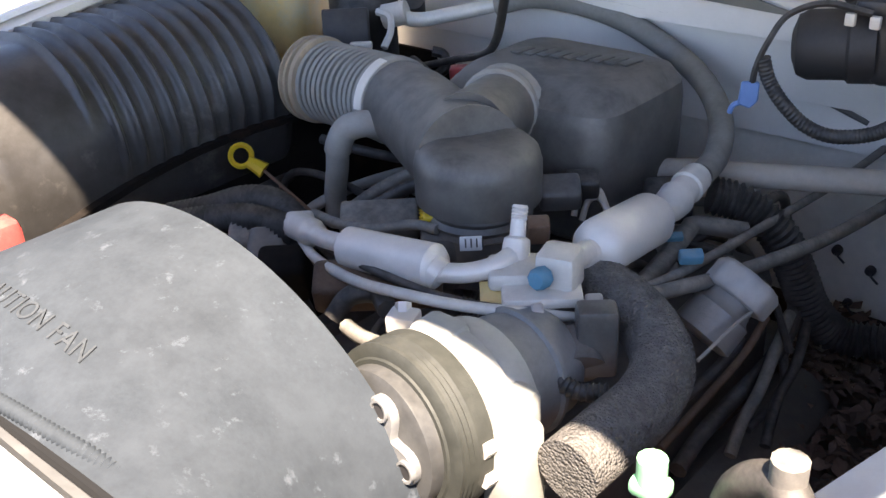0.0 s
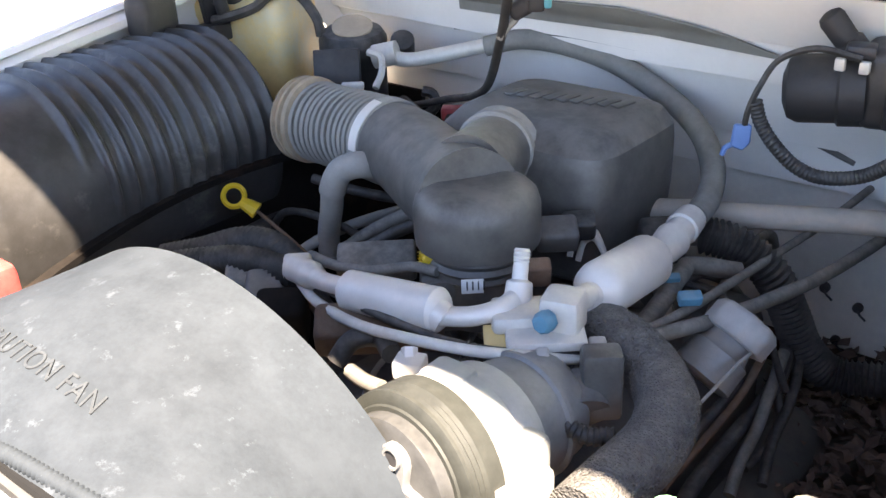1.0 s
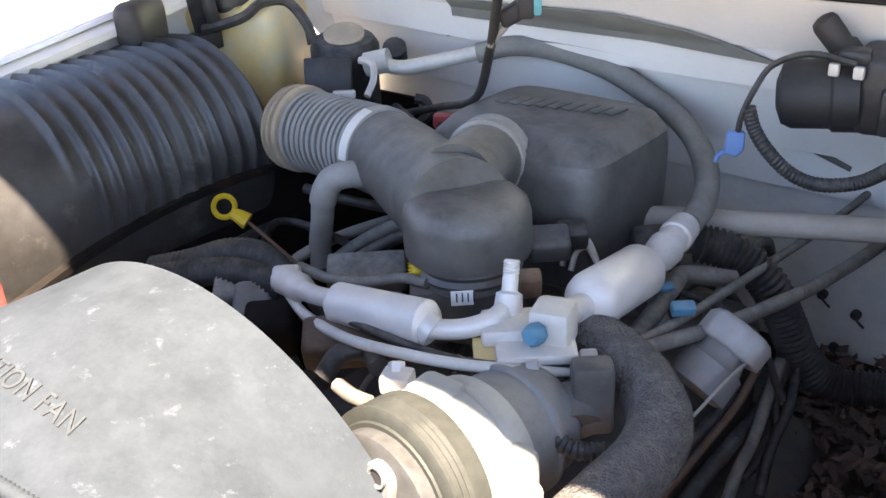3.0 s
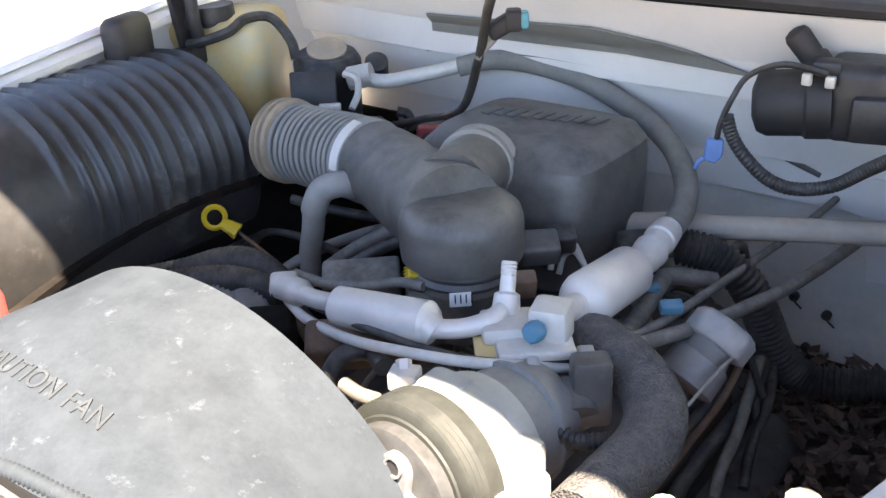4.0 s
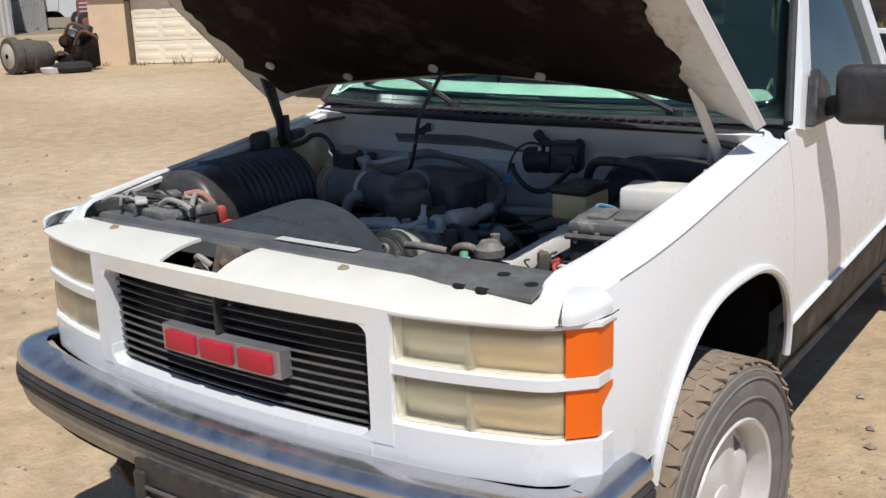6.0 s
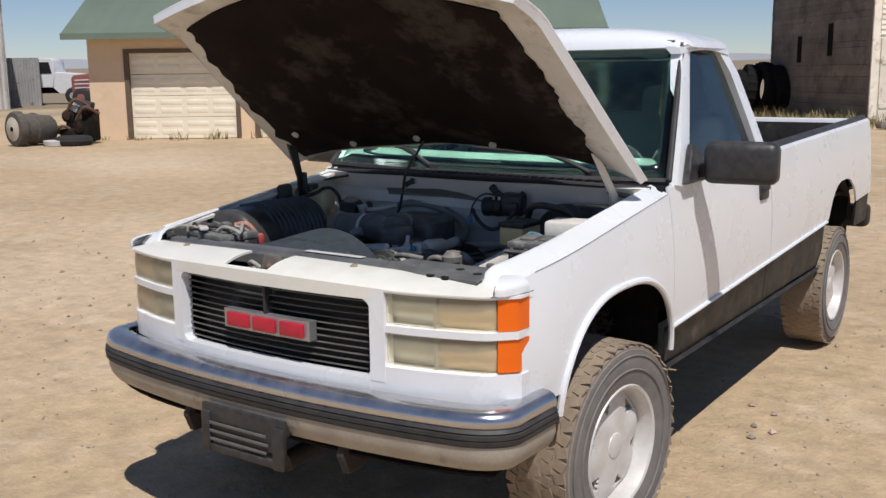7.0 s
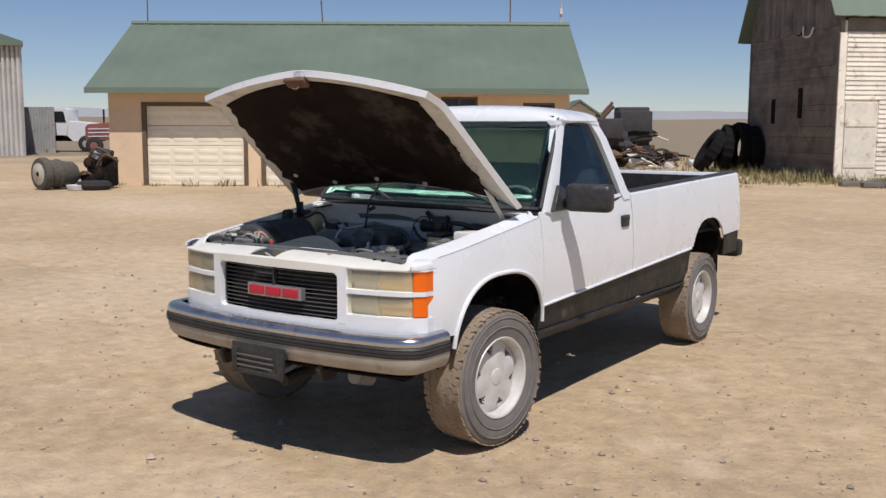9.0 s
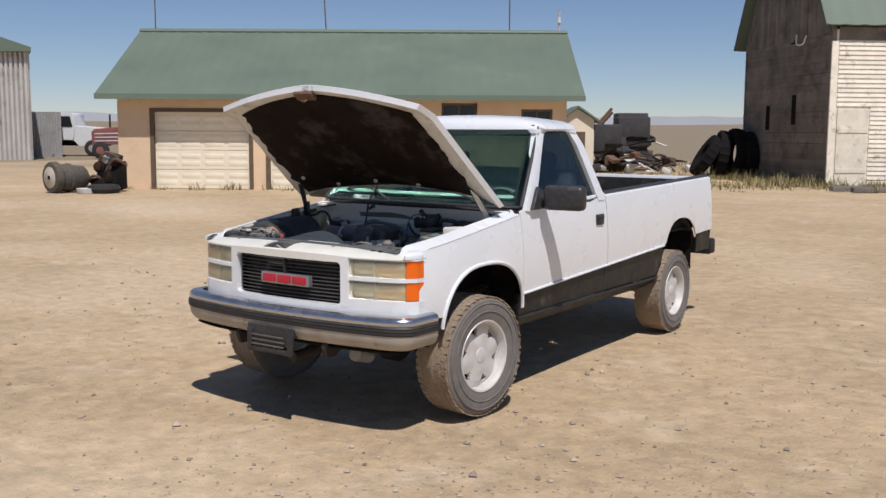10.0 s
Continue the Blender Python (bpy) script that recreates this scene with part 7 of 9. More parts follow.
part("tape", bm, M_PALEBOX, hc, "strip of white tape")
bm = bmesh.new()
tube(bm, [(-0.337, 1.082, 1.088), (-0.278, 1.057, 1.092), (-0.210, 1.021, 1.093), (-0.141, 0.982, 1.098), (-0.090, 0.950, 1.106)], 0.0585, 28, 8, rfun=lambda t: 0.0585 + 0.006 * t)
du = bay("intake_duct", bm, M_BAYPLASTIC, None, "smooth black plastic intake duct")
bm = bmesh.new()
top, bot = Vector((-0.074, 0.942, 1.129)), Vector((-0.051, 0.923, 1.069))
axis = (bot - top)
a, b, n = frame_of((0, 0, 1))
c0 = Vector((-0.078, 0.947, 1.131))
rows = []
for h, k in ((0.0, 0.25), (0.0015, 0.6), (-0.003, 0.82), (-0.012, 0.95), (-0.026, 1.0), (-0.062, 1.0), (-0.070, 0.985), (-0.072, 0.93)):
    rows.append([c0 + Vector((0.074 * k * math.cos(2 * math.pi * q / 36), 0.074 * k * math.sin(2 * math.pi * q / 36), h + 0.004)) for q in range(36)])
rings(bm, rows)
part("bonnet", bm, M_BAYPLASTIC, du, smooth=50)
bm = bmesh.new()
cyl(bm, (-0.118, 0.981, 1.123), (-0.156, 1.106, 1.116), 0.047, seg=26, prof=[(0, 0.05), (0.4, 0.047), (0.5, 0.0475), (0.9, 0.047), (1, 0.04)])
part("side_inlet", bm, M_BAYPLASTIC, du)
bm = bmesh.new()
cyl(bm, (-0.148, 1.069, 1.117), (-0.159, 1.106, 1.115), 0.052, seg=28, prof=[(0, 0.049), (0.1, 0.0525), (0.4, 0.0525), (0.5, 0.050), (0.6, 0.0525), (0.9, 0.0525), (1, 0.049)])
box(bm, (-0.176, 1.089, 1.138), (0.012, 0.012, 0.02), 0.002)
part("clamp_ring", bm, M_CABLE, du, "beige clamp ring")
bm = bmesh.new()
cc = c0 + Vector((0.004, -0.004, 0))
rows = []
for h, r in ((-0.066, 0.060), (-0.072, 0.062), (-0.078, 0.058), (-0.084, 0.062), (-0.090, 0.058), (-0.096, 0.060), (-0.100, 0.054), (-0.16, 0.052)):
    rows.append([cc + Vector((r * math.cos(2 * math.pi * q / 30), r * math.sin(2 * math.pi * q / 30), h)) for q in range(30)])
rings(bm, rows)
box(bm, cc + Vector((-0.02, -0.02, -0.13)), (0.085, 0.085, 0.07), 0.01, Matrix.Rotation(0.72, 3, "Z"))
tb = bay("throttle_body", bm, M_BAYPLASTIC, None, "black throttle body neck")
bm = bmesh.new()
box(bm, (-0.016, 0.858, 1.060), (0.024, 0.002, 0.017), 0.0005, Matrix.Rotation(0.72, 3, "Z"))
lb = part("sticker", bm, M_LABEL, tb)
for k in range(4):
    bm = bmesh.new()
    box(bm, Vector((-0.020, 0.854, 1.061)) + Vector((0.0045 * k, 0.004 * k, 0)), (0.0018, 0.0015, 0.011), 0.0002, Matrix.Rotation(0.72, 3, "Z"))
    part("plain_bar", bm, M_RUB, lb)
bm = bmesh.new()
tube(bm, [(-0.313, 1.042, 1.068), (-0.326, 1.009, 1.081), (-0.348, 0.993, 1.073), (-0.358, 0.984, 1.050), (-0.369, 0.987, 1.013), (-0.397, 1.002, 0.960), (-0.405, 1.006, 0.910)], 0.0175, 18, 8, rfun=lambda t: 0.0185 if t < 0.55 else 0.0160)
bay("breather_hose", bm, M_BELLOWS, None, "black breather hose elbow")

# ---- dipstick ----
bm = bmesh.new()
c = Vector((-0.520, 0.937, 1.013))
u, v = Vector((0.755, 0.655, -0.0)), Vector((0.25, -0.3, -0.9)).normalized() * -1
rows = []
for k in range(24):
    th = 2 * math.pi * k / 24
    o = u * math.cos(th) + v * math.sin(th)
    rows.append([c + o * (0.0155 + 0.004 * math.cos(q)) + u.cross(v) * 0.004 * math.sin(q) for q in (0, 1.57, 3.14, 4.71)])
rings(bm, rows, cap=False, close_rows=True)
tube(bm, [(-0.506, 0.940, 1.005), (-0.495, 0.943, 1.001), (-0.485, 0.948, 0.994)], 0.0075, 8, 4, rfun=lambda t: 0.0085 + 0.004 * t)
dp = bay("dipstick", bm, M_YELLOW, None, "yellow ring handled dipstick")
bm = bmesh.new()
tube(bm, [(-0.485, 0.948, 0.994), (-0.422, 0.936, 0.984), (-0.362, 0.931, 0.964), (-0.309, 0.919, 0.943)], 0.0028, 6, 4)
part("tube", bm, M_RUST, dp)

# ---- black plastic engine cover ----
bm = bmesh.new()
r0 = []
for z, sx, sy, oy in ((0.945, 0.130, 0.100, 0.0), (0.96, 0.152, 0.118, 0.0), (1.04, 0.158, 0.124, 0.0), (1.10, 0.160, 0.122, 0.0), (1.122, 0.157, 0.116, 0.004), (1.140, 0.140, 0.098, 0.012), (1.146, 0.122, 0.080, 0.016), (1.146, 0.05, 0.03, 0.016)):
    ring = []
    for k in range(48):
        th = 2 * math.pi * k / 48
        cx, sn = math.cos(th), math.sin(th)
        e = 0.34
        ring.append(Vector((-0.138 + 0.86 * sx * math.copysign(abs(cx) ** e, cx), 1.197 + oy + 0.93 * sy * math.copysign(abs(sn) ** e, sn), z)))
    r0.append(ring)
rings(bm, r0)
cv = bay("engine_cover", bm, M_BAYPLASTIC, None, "dusty black plastic engine cover", 30)
# raised plain bars where worn lettering stands
for k in range(9):
    bm = bmesh.new()
    box(bm, (-0.215 + 0.019 * k, 1.212 + 0.004 * k, 1.1475), (0.015, 0.034, 0.003), 0.001, Matrix.Rotation(-0.2, 3, "Z"))
    part("plain_bar", bm, M_BAYPLASTIC, cv)
bm = bmesh.new()
box(bm, (-0.03, 1.10, 0.93), (0.02, 0.02, 0.06), 0.004)
part("foot", bm, M_RUB, cv)
bm = bmesh.new()
box(bm, (-0.360, 1.250, 1.079), (0.040, 0.022, 0.022), 0.005, Matrix.Rotation(0.6, 3, "Z"))
cyl(bm, (-0.348, 1.253, 1.079), (-0.341, 1.258, 1.067), 0.012, seg=10)
bay("red_cap", bm, M_REDPL, None, "red plastic terminal cap")
for pts, r in (([(-0.488, 1.322, 1.073), (-0.473, 1.332, 1.067), (-0.464, 1.327, 1.049), (-0.471, 1.313, 1.037)], 0.009), ([(-0.496, 1.281, 1.066), (-0.427, 1.257, 1.052), (-0.361, 1.233, 1.038)], 0.010), ([(-0.371, 1.247, 1.075), (-0.326, 1.233, 1.061), (-0.303, 1.225, 1.063)], 0.012)):
    bm = bmesh.new()
    tube(bm, pts, r, 8, 5)
    bay("vacuum_line", bm, M_HOSEDARK)

# ---- compressor ----
A0 = Vector((0.094, 0.606, 1.012))
AX = Vector((0.08, 0.98, -0.10)).normalized()
bm = bmesh.new()
cyl(bm, A0 + AX * 0.010, A0 + AX * 0.060, 0.078, seg=48, prof=[(0, 0.062), (0.0, 0.070), (0.04, 0.0715), (0.05, 0.0785), (0.10, 0.0825), (0.16, 0.083), (0.20, 0.080), (0.26, 0.083), (0.32, 0.080), (0.38, 0.083), (0.44, 0.080), (0.5, 0.083), (0.86, 0.083), (0.90, 0.080), (1, 0.06)])
cp = bay("ac_compressor", bm, M_OLIVE, None, "air conditioning compressor with olive pulley")
bm = bmesh.new()
cyl(bm, A0 - AX * 0.006, A0 + AX * 0.02, 0.066, seg=48, prof=[(0, 0.030), (0.02, 0.060), (0.10, 0.0655), (0.18, 0.066), (1, 0.066)])
M_CLUTCH = mat("dull_clutch_steel", (0.090, 0.090, 0.088), 0.5, 0.4, vary=0.25, scale=40, bump=0.1, dust=0.25, dust_col=(0.16, 0.155, 0.14))
part("clutch_plate", bm, M_CLUTCH, cp, "grey clutch plate")
bm = bmesh.new()
a, b, n = frame_of(AX)
AC = A0 - AX * 0.012
pts = []
for k in range(60):
    th = 2 * math.pi * k / 60
    r = 0.047 + 0.011 * math.cos(5 * th) - 0.002 * math.cos(10 * th)
    pts.append((th, r))
rings(bm, [[AC + (a * math.cos(th) + b * math.sin(th)) * q + AX * d for q, d in ((r, 0.0), (r - 0.002, -0.002), (0.026, -0.001), (0.024, 0.006), (r, 0.006))] for th, r in pts], cap=False, close_rows=True)
cpl = part("armature", bm, M_CASTGREY, cp, "pale five-armed armature with round holes")
for k in range(5):
    th = 2 * math.pi * k / 5
    c = AC + (a * math.cos(th) + b * math.sin(th)) * 0.046
    bm = bmesh.new()
    rings(bm, [[c + (a * math.cos(q) + b * math.sin(q)) * r + AX * d for r, d in ((0.0105, 0.0), (0.0100, -0.005), (0.0078, -0.005), (0.0070, 0.0))] for q in span(0, 2 * math.pi, 16)[:-1]], cap=False, close_rows=True)
    part("boss", bm, M_CASTGREY, cpl)
    bm = bmesh.new()
    cyl(bm, c - AX * 0.003, c + AX * 0.002, 0.0076, seg=14)
    part("rivet_hole", bm, M_RUB, cpl)
bm = bmesh.new()
cyl(bm, A0 - AX * 0.016, A0 + AX * 0.01, 0.026, seg=24, prof=[(0, 0.010), (0.1, 0.020), (0.6, 0.027), (1, 0.027)])
part("centre_hub", bm, M_RUB, cp)
bm = bmesh.new()
cyl(bm, A0 + AX * 0.058, A0 + AX * 0.128, 0.068, seg=40, prof=[(0, 0.068), (0.04, 0.077), (0.12, 0.079), (0.45, 0.079), (0.5, 0.073), (0.55, 0.075), (0.93, 0.072), (1, 0.060)])
box(bm, A0 + AX * 0.085 + Vector((-0.012, 0, 0.068)), (0.045, 0.04, 0.03), 0.008)
box(bm, A0 + AX * 0.082 + Vector((0.066, 0, 0.018)), (0.040, 0.055, 0.05), 0.01)
part("front_housing", bm, M_CASTWHITE, cp, "pale cast front housing")
bm = bmesh.new()
cyl(bm, A0 + AX * 0.120, A0 + AX * 0.215, 0.066, seg=40, prof=[(0, 0.062), (0.46, 0.062), (0.48, 0.066), (0.53, 0.066), (0.55, 0.060), (0.85, 0.058), (0.95, 0.052), (1, 0.040)])
part("cylinder_body", bm, M_CASTGREY, cp, "grey cast compressor barrel")
bm = bmesh.new()
box(bm, A0 + AX * 0.070 + Vector((0.082, 0, -0.035)), (0.036, 0.05, 0.11), 0.008)
box(bm, A0 + AX * 0.070 + Vector((0.098, 0.004, -0.09)), (0.05, 0.05, 0.05), 0.01)
mb = part("mount_bracket", bm, M_CASTWHITE, cp)
for dz in (0.012, -0.02):
    bm = bmesh.new()
    c = A0 + AX * 0.046 + Vector((0.080, 0, dz))
    cyl(bm, c - AX * 0.012, c, 0.008, seg=6)
    part("bolt", bm, M_ALU, mb)
bm = bmesh.new()
box(bm, (0.030, 0.705, 1.058), (0.03, 0.025, 0.02), 0.004, Matrix.Rotation(0.4, 3, "Z"))
cyl(bm, (0.022, 0.714, 1.071), (0.031, 0.703, 1.055), 0.008, seg=6)
part("bolt_boss", bm, M_ALUBRIGHT, cp)
bm = bmesh.new()
cyl(bm, (0.131, 0.829, 1.012), (0.154, 0.808, 0.995), 0.03, seg=20)
box(bm, (0.161, 0.832, 1.023), (0.04, 0.03, 0.075), 0.006, Matrix.Rotation(0.7, 3, "Z"))
part("rear_connector", bm, M_BAYPLASTIC, cp)

# pulley belt round to the engine
bm = bmesh.new()
tube(bm, [A0 + AX * 0.028 + Vector((-0.076, 0, 0.0)), A0 + AX * 0.028 + Vector((-0.13, 0, -0.10)), A0 + AX * 0.028 + Vector((-0.22, 0, -0.22))], 0.012, 6, 3)
bay("drive_belt", bm, M_RUB)

# ---- power steering reservoir ----
bm = bmesh.new()
t0, t1 = Vector((0.214, 1.035, 1.003)), Vector((0.192, 0.985, 0.956))
cyl(bm, t0, t1, 0.03, seg=26, prof=[(0.15, 0.026), (0.30, 0.026), (0.45, 0.029), (0.5, 0.034), (0.95, 0.036), (1.0, 0.030)])
ps = bay("steering_fluid_reservoir", bm, M_CLEAR, None, "cloudy plastic fluid reservoir")
bm = bmesh.new()
d = (t1 - t0).normalized()
a, b, n = frame_of(d)
rows = []
for h, r in ((-0.014, 0.022), (-0.014, 0.033), (-0.007, 0.039), (0.016, 0.039), (0.018, 0.034)):
    rows.append([t0 + d * h + (a * math.cos(2 * math.pi * k / 48) + b * math.sin(2 * math.pi * k / 48)) * (r - (0.0022 if (k // 3) % 2 and r > 0.025 else 0)) for k in range(48)])
rings(bm, rows)
cpn = part("cap", bm, M_CAPGREY, ps, "ribbed grey cap", 70)
for k in range(3):
    bm = bmesh.new()
    cyl(bm, t0 - d * 0.0145 + a * (0.010 - 0.008 * k) - b * 0.01, t0 - d * 0.0145 + a * (0.010 - 0.008 * k) + b * 0.01, 0.0018, seg=6)
    part("plain_bar", bm, M_LABEL, cpn)

# ---- hoses and cables ----
HOSES = (
    ("radiator_hose", M_WRAP, 0.031, [(0.088, 0.919, 1.026), (0.141, 0.905, 1.025), (0.189, 0.883, 1.018), (0.224, 0.849, 1.010), (0.236, 0.802, 1.001), (0.233, 0.745, 0.997), (0.231, 0.684, 0.996)], 0, 18, "woven wrapped black hose"),
    ("heater_hose", M_TANHOSE, 0.0165, [(-0.043, 1.233, 1.003), (0.039, 1.253, 1.014), (0.110, 1.267, 1.021), (0.190, 1.307, 1.021), (0.273, 1.343, 1.022), (0.351, 1.369, 1.026)], 0, 10, "dusty tan heater hose"),
    ("loom_conduit", M_HOSEDARK, 0.022, [(0.088, 1.194, 1.017), (0.127, 1.218, 1.002), (0.166, 1.230, 0.969), (0.191, 1.245, 0.913), (0.210, 1.257, 0.863), (0.241, 1.275, 0.826), (0.293, 1.290, 0.826), (0.385, 1.309, 0.845)], 0.002, 14, "black corrugated wiring conduit"),
    ("loom_conduit", M_HOSEDARK, 0.017, [(-0.490, 0.788, 0.983), (-0.437, 0.815, 0.998), (-0.388, 0.840, 1.016), (-0.334, 0.847, 1.023), (-0.281, 0.840, 1.011)], 0.002, 12, "black corrugated wiring conduit"),
    ("loom_conduit", M_HOSEDARK, 0.0155, [(-0.469, 0.765, 0.987), (-0.410, 0.795, 1.000), (-0.349, 0.812, 1.013), (-0.295, 0.817, 1.016), (-0.247, 0.815, 1.017)], 0.002, 12, "black corrugated wiring conduit"),
    ("throttle_cable", M_PALECABLE, 0.0060, [(-0.231, 0.802, 1.021), (-0.169, 0.771, 1.030), (-0.076, 0.742, 1.048), (-0.000, 0.742, 1.058), (0.053, 0.762, 1.055), (0.095, 0.797, 1.046), (0.129, 0.847, 1.030), (0.151, 0.894, 1.028)], 0, 8, "pale sheathed throttle cable"),
    ("cable_sheath", M_HOSE, 0.0085, [(0.126, 0.850, 1.028), (0.148, 0.898, 1.027), (0.172, 0.972, 1.017), (0.187, 1.035, 1.005), (0.204, 1.129, 0.990), (0.222, 1.239, 0.976), (0.239, 1.367, 0.968), (0.260, 1.478, 0.975)], 0, 8, "dusty grey cable sheath"),
    ("cable_sheath", M_HOSE, 0.0055, [(0.145, 0.904, 1.029), (0.156, 1.001, 1.016), (0.161, 1.115, 1.004), (0.168, 1.261, 0.992), (0.186, 1.383, 0.996), (0.213, 1.511, 1.020), (0.236, 1.630, 1.036)], 0, 8, "dusty grey cable sheath"),
    ("black_cable", M_HOSEDARK, 0.0048, [(-0.207, 0.799, 1.030), (-0.139, 0.779, 1.044), (-0.057, 0.765, 1.051), (0.008, 0.769, 1.049), (0.058, 0.787, 1.044), (0.103, 0.816, 1.041), (0.127, 0.849, 1.036)], 0, 8, ""),
    ("small_conduit", M_HOSEDARK, 0.0085, [(0.043, 0.770, 1.049), (0.077, 0.779, 1.041), (0.111, 0.778, 1.029), (0.145, 0.770, 1.017), (0.179, 0.771, 1.006), (0.205, 0.786, 1.006)], 0.0012, 8, ""),
    ("washer_hose", M_HOSEDARK, 0.0062, [(-0.09, 1.20, 1.50), (-0.10, 1.13, 1.42), (-0.12, 1.08, 1.34), (-0.17, 1.12, 1.25), (-0.27, 1.21, 1.14), (-0.40, 1.28, 1.085), (-0.50, 1.30, 1.05)], 0, 8, "black washer hose hanging from the hood"),
    ("motor_lead", M_HOSEDARK, 0.0085, [(0.118, 1.241, 1.184), (0.126, 1.245, 1.157), (0.146, 1.245, 1.132), (0.173, 1.253, 1.107), (0.205, 1.260, 1.098), (0.249, 1.262, 1.110), (0.292, 1.248, 1.145), (0.351, 1.213, 1.194)], 0.0008, 8, ""),
    ("fuel_line", M_ALU, 0.0042, [(-0.034, 1.076, 0.999), (-0.037, 1.090, 1.024), (-0.031, 1.102, 1.035), (-0.013, 1.100, 1.030), (0.006, 1.090, 1.013)], 0, 8, "bent steel fuel line"),
    ("fuel_line", M_ALU, 0.0042, [(-0.020, 1.073, 0.998), (-0.020, 1.086, 1.019), (-0.006, 1.089, 1.027), (0.015, 1.082, 1.011)], 0, 8, "bent steel fuel line"),
    ("lower_hose", M_HOSEDARK, 0.010, [(0.180, 1.284, 0.899), (0.198, 1.232, 0.863), (0.208, 1.154, 0.843), (0.204, 1.071, 0.833), (0.201, 0.986, 0.822), (0.207, 0.930, 0.817)], 0, 10, "dusty lower hose"),
    ("lower_hose", M_HOSEDARK, 0.007, [(0.209, 1.252, 0.857), (0.226, 1.191, 0.829), (0.233, 1.122, 0.806), (0.245, 1.070, 0.778)], 0, 8, ""),
    ("lower_hose", M_HOSEDARK, 0.006, [(0.205, 1.234, 0.856), (0.211, 1.182, 0.836), (0.229, 1.148, 0.805), (0.221, 1.072, 0.790)], 0, 8, ""),
    ("spark_lead", M_HOSEDARK, 0.009, [(-0.295, 0.952, 0.975), (-0.277, 0.978, 0.990), (-0.240, 0.996, 1.014), (-0.196, 1.003, 1.035)], 0, 8, ""),
    ("spark_lead", M_HOSE, 0.010, [(-0.358, 1.000, 0.950), (-0.328, 1.012, 0.975), (-0.293, 1.029, 0.999), (-0.242, 1.033, 1.028)], 0, 8, ""),
    ("spark_lead", M_HOSEDARK, 0.008, [(-0.505, 1.079, 0.995), (-0.455, 1.089, 0.989), (-0.393, 1.098, 0.988), (-0.320, 1.094, 0.998)], 0, 8, ""),
    ("fuel_rail_line", M_HOSE, 0.012, [(0.128, 0.969, 1.004), (0.110, 1.051, 0.995), (0.099, 1.117, 0.998), (0.099, 1.146, 0.997), (0.142, 1.189, 0.983)], 0, 8, ""),
    ("vacuum_tube", M_HOSE, 0.0065, [(-0.272, 0.857, 1.023), (-0.208, 0.844, 1.032), (-0.157, 0.849, 1.040), (-0.123, 0.880, 1.042), (-0.087, 0.883, 1.045)], 0, 8, ""),
    ("hold_down_rod", M_CABLE, 0.002, [(0.233, 0.902, 0.989), (0.237, 0.984, 0.996), (0.240, 1.055, 0.987)], 0, 6, ""),
    ("small_hose", M_HOSEDARK, 0.011, [(-0.086, 0.715, 1.012), (-0.078, 0.735, 1.032), (-0.057, 0.754, 1.033), (-0.025, 0.737, 1.034)], 0, 8, ""),
    ("steering_line", M_HOSEDARK, 0.006, [(0.215, 1.042, 0.933), (0.211, 0.999, 0.919), (0.203, 0.940, 0.907), (0.192, 0.877, 0.892), (0.191, 0.836, 0.876)], 0, 8, ""),
    ("steering_line", M_RUST, 0.005, [(0.216, 1.101, 0.932), (0.214, 1.052, 0.905), (0.205, 0.984, 0.880), (0.194, 0.913, 0.853)], 0, 8, ""),
    ("steering_line", M_HOSE, 0.0075, [(0.210, 1.188, 0.891), (0.218, 1.134, 0.867), (0.226, 1.082, 0.844), (0.227, 1.039, 0.823), (0.233, 1.002, 0.803)], 0, 8, ""),
    ("small_hose", M_HOSE, 0.008, [(-0.047, 0.699, 1.026), (-0.021, 0.693, 1.027), (0.006, 0.689, 1.032)], 0, 8, ""),
)
rl = random.Random(21)
LEADS = []
for k in range(26):
    x, y = rl.uniform(-0.45, 0.12), rl.uniform(0.85, 1.36)
    z = 0.90 + rl.uniform(-0.06, 0.06) - 0.25 * max(0, x - 0.2)
    a_ = rl.uniform(0, 6.3)
    d_ = Vector((math.cos(a_), math.sin(a_), 0)) * rl.uniform(0.06, 0.14)
    c_ = Vector((x, y, z))
    LEADS.append(("engine_lead", (M_HOSEDARK, M_HOSE, M_BELLOWS)[k % 3], rl.uniform(0.0035, 0.009), [c_ - d_ * 1.5 - Vector((0, 0, 0.08)), c_ - d_, c_ + Vector((0, 0, 0.02)), c_ + d_, c_ + d_ * 1.6 - Vector((0, 0, 0.07))], 0, 8, ""))
for nm, m, r, pts, corr, seg, lab in HOSES + tuple(LEADS):
    bm = bmesh.new()
    tube(bm, pts, r, seg, 8, corr=corr * (1.7 if r > 0.012 else 1.0), pitch=0.0080 if r > 0.012 else 0.0055)
    bay(nm, bm, m, None, lab, 50)
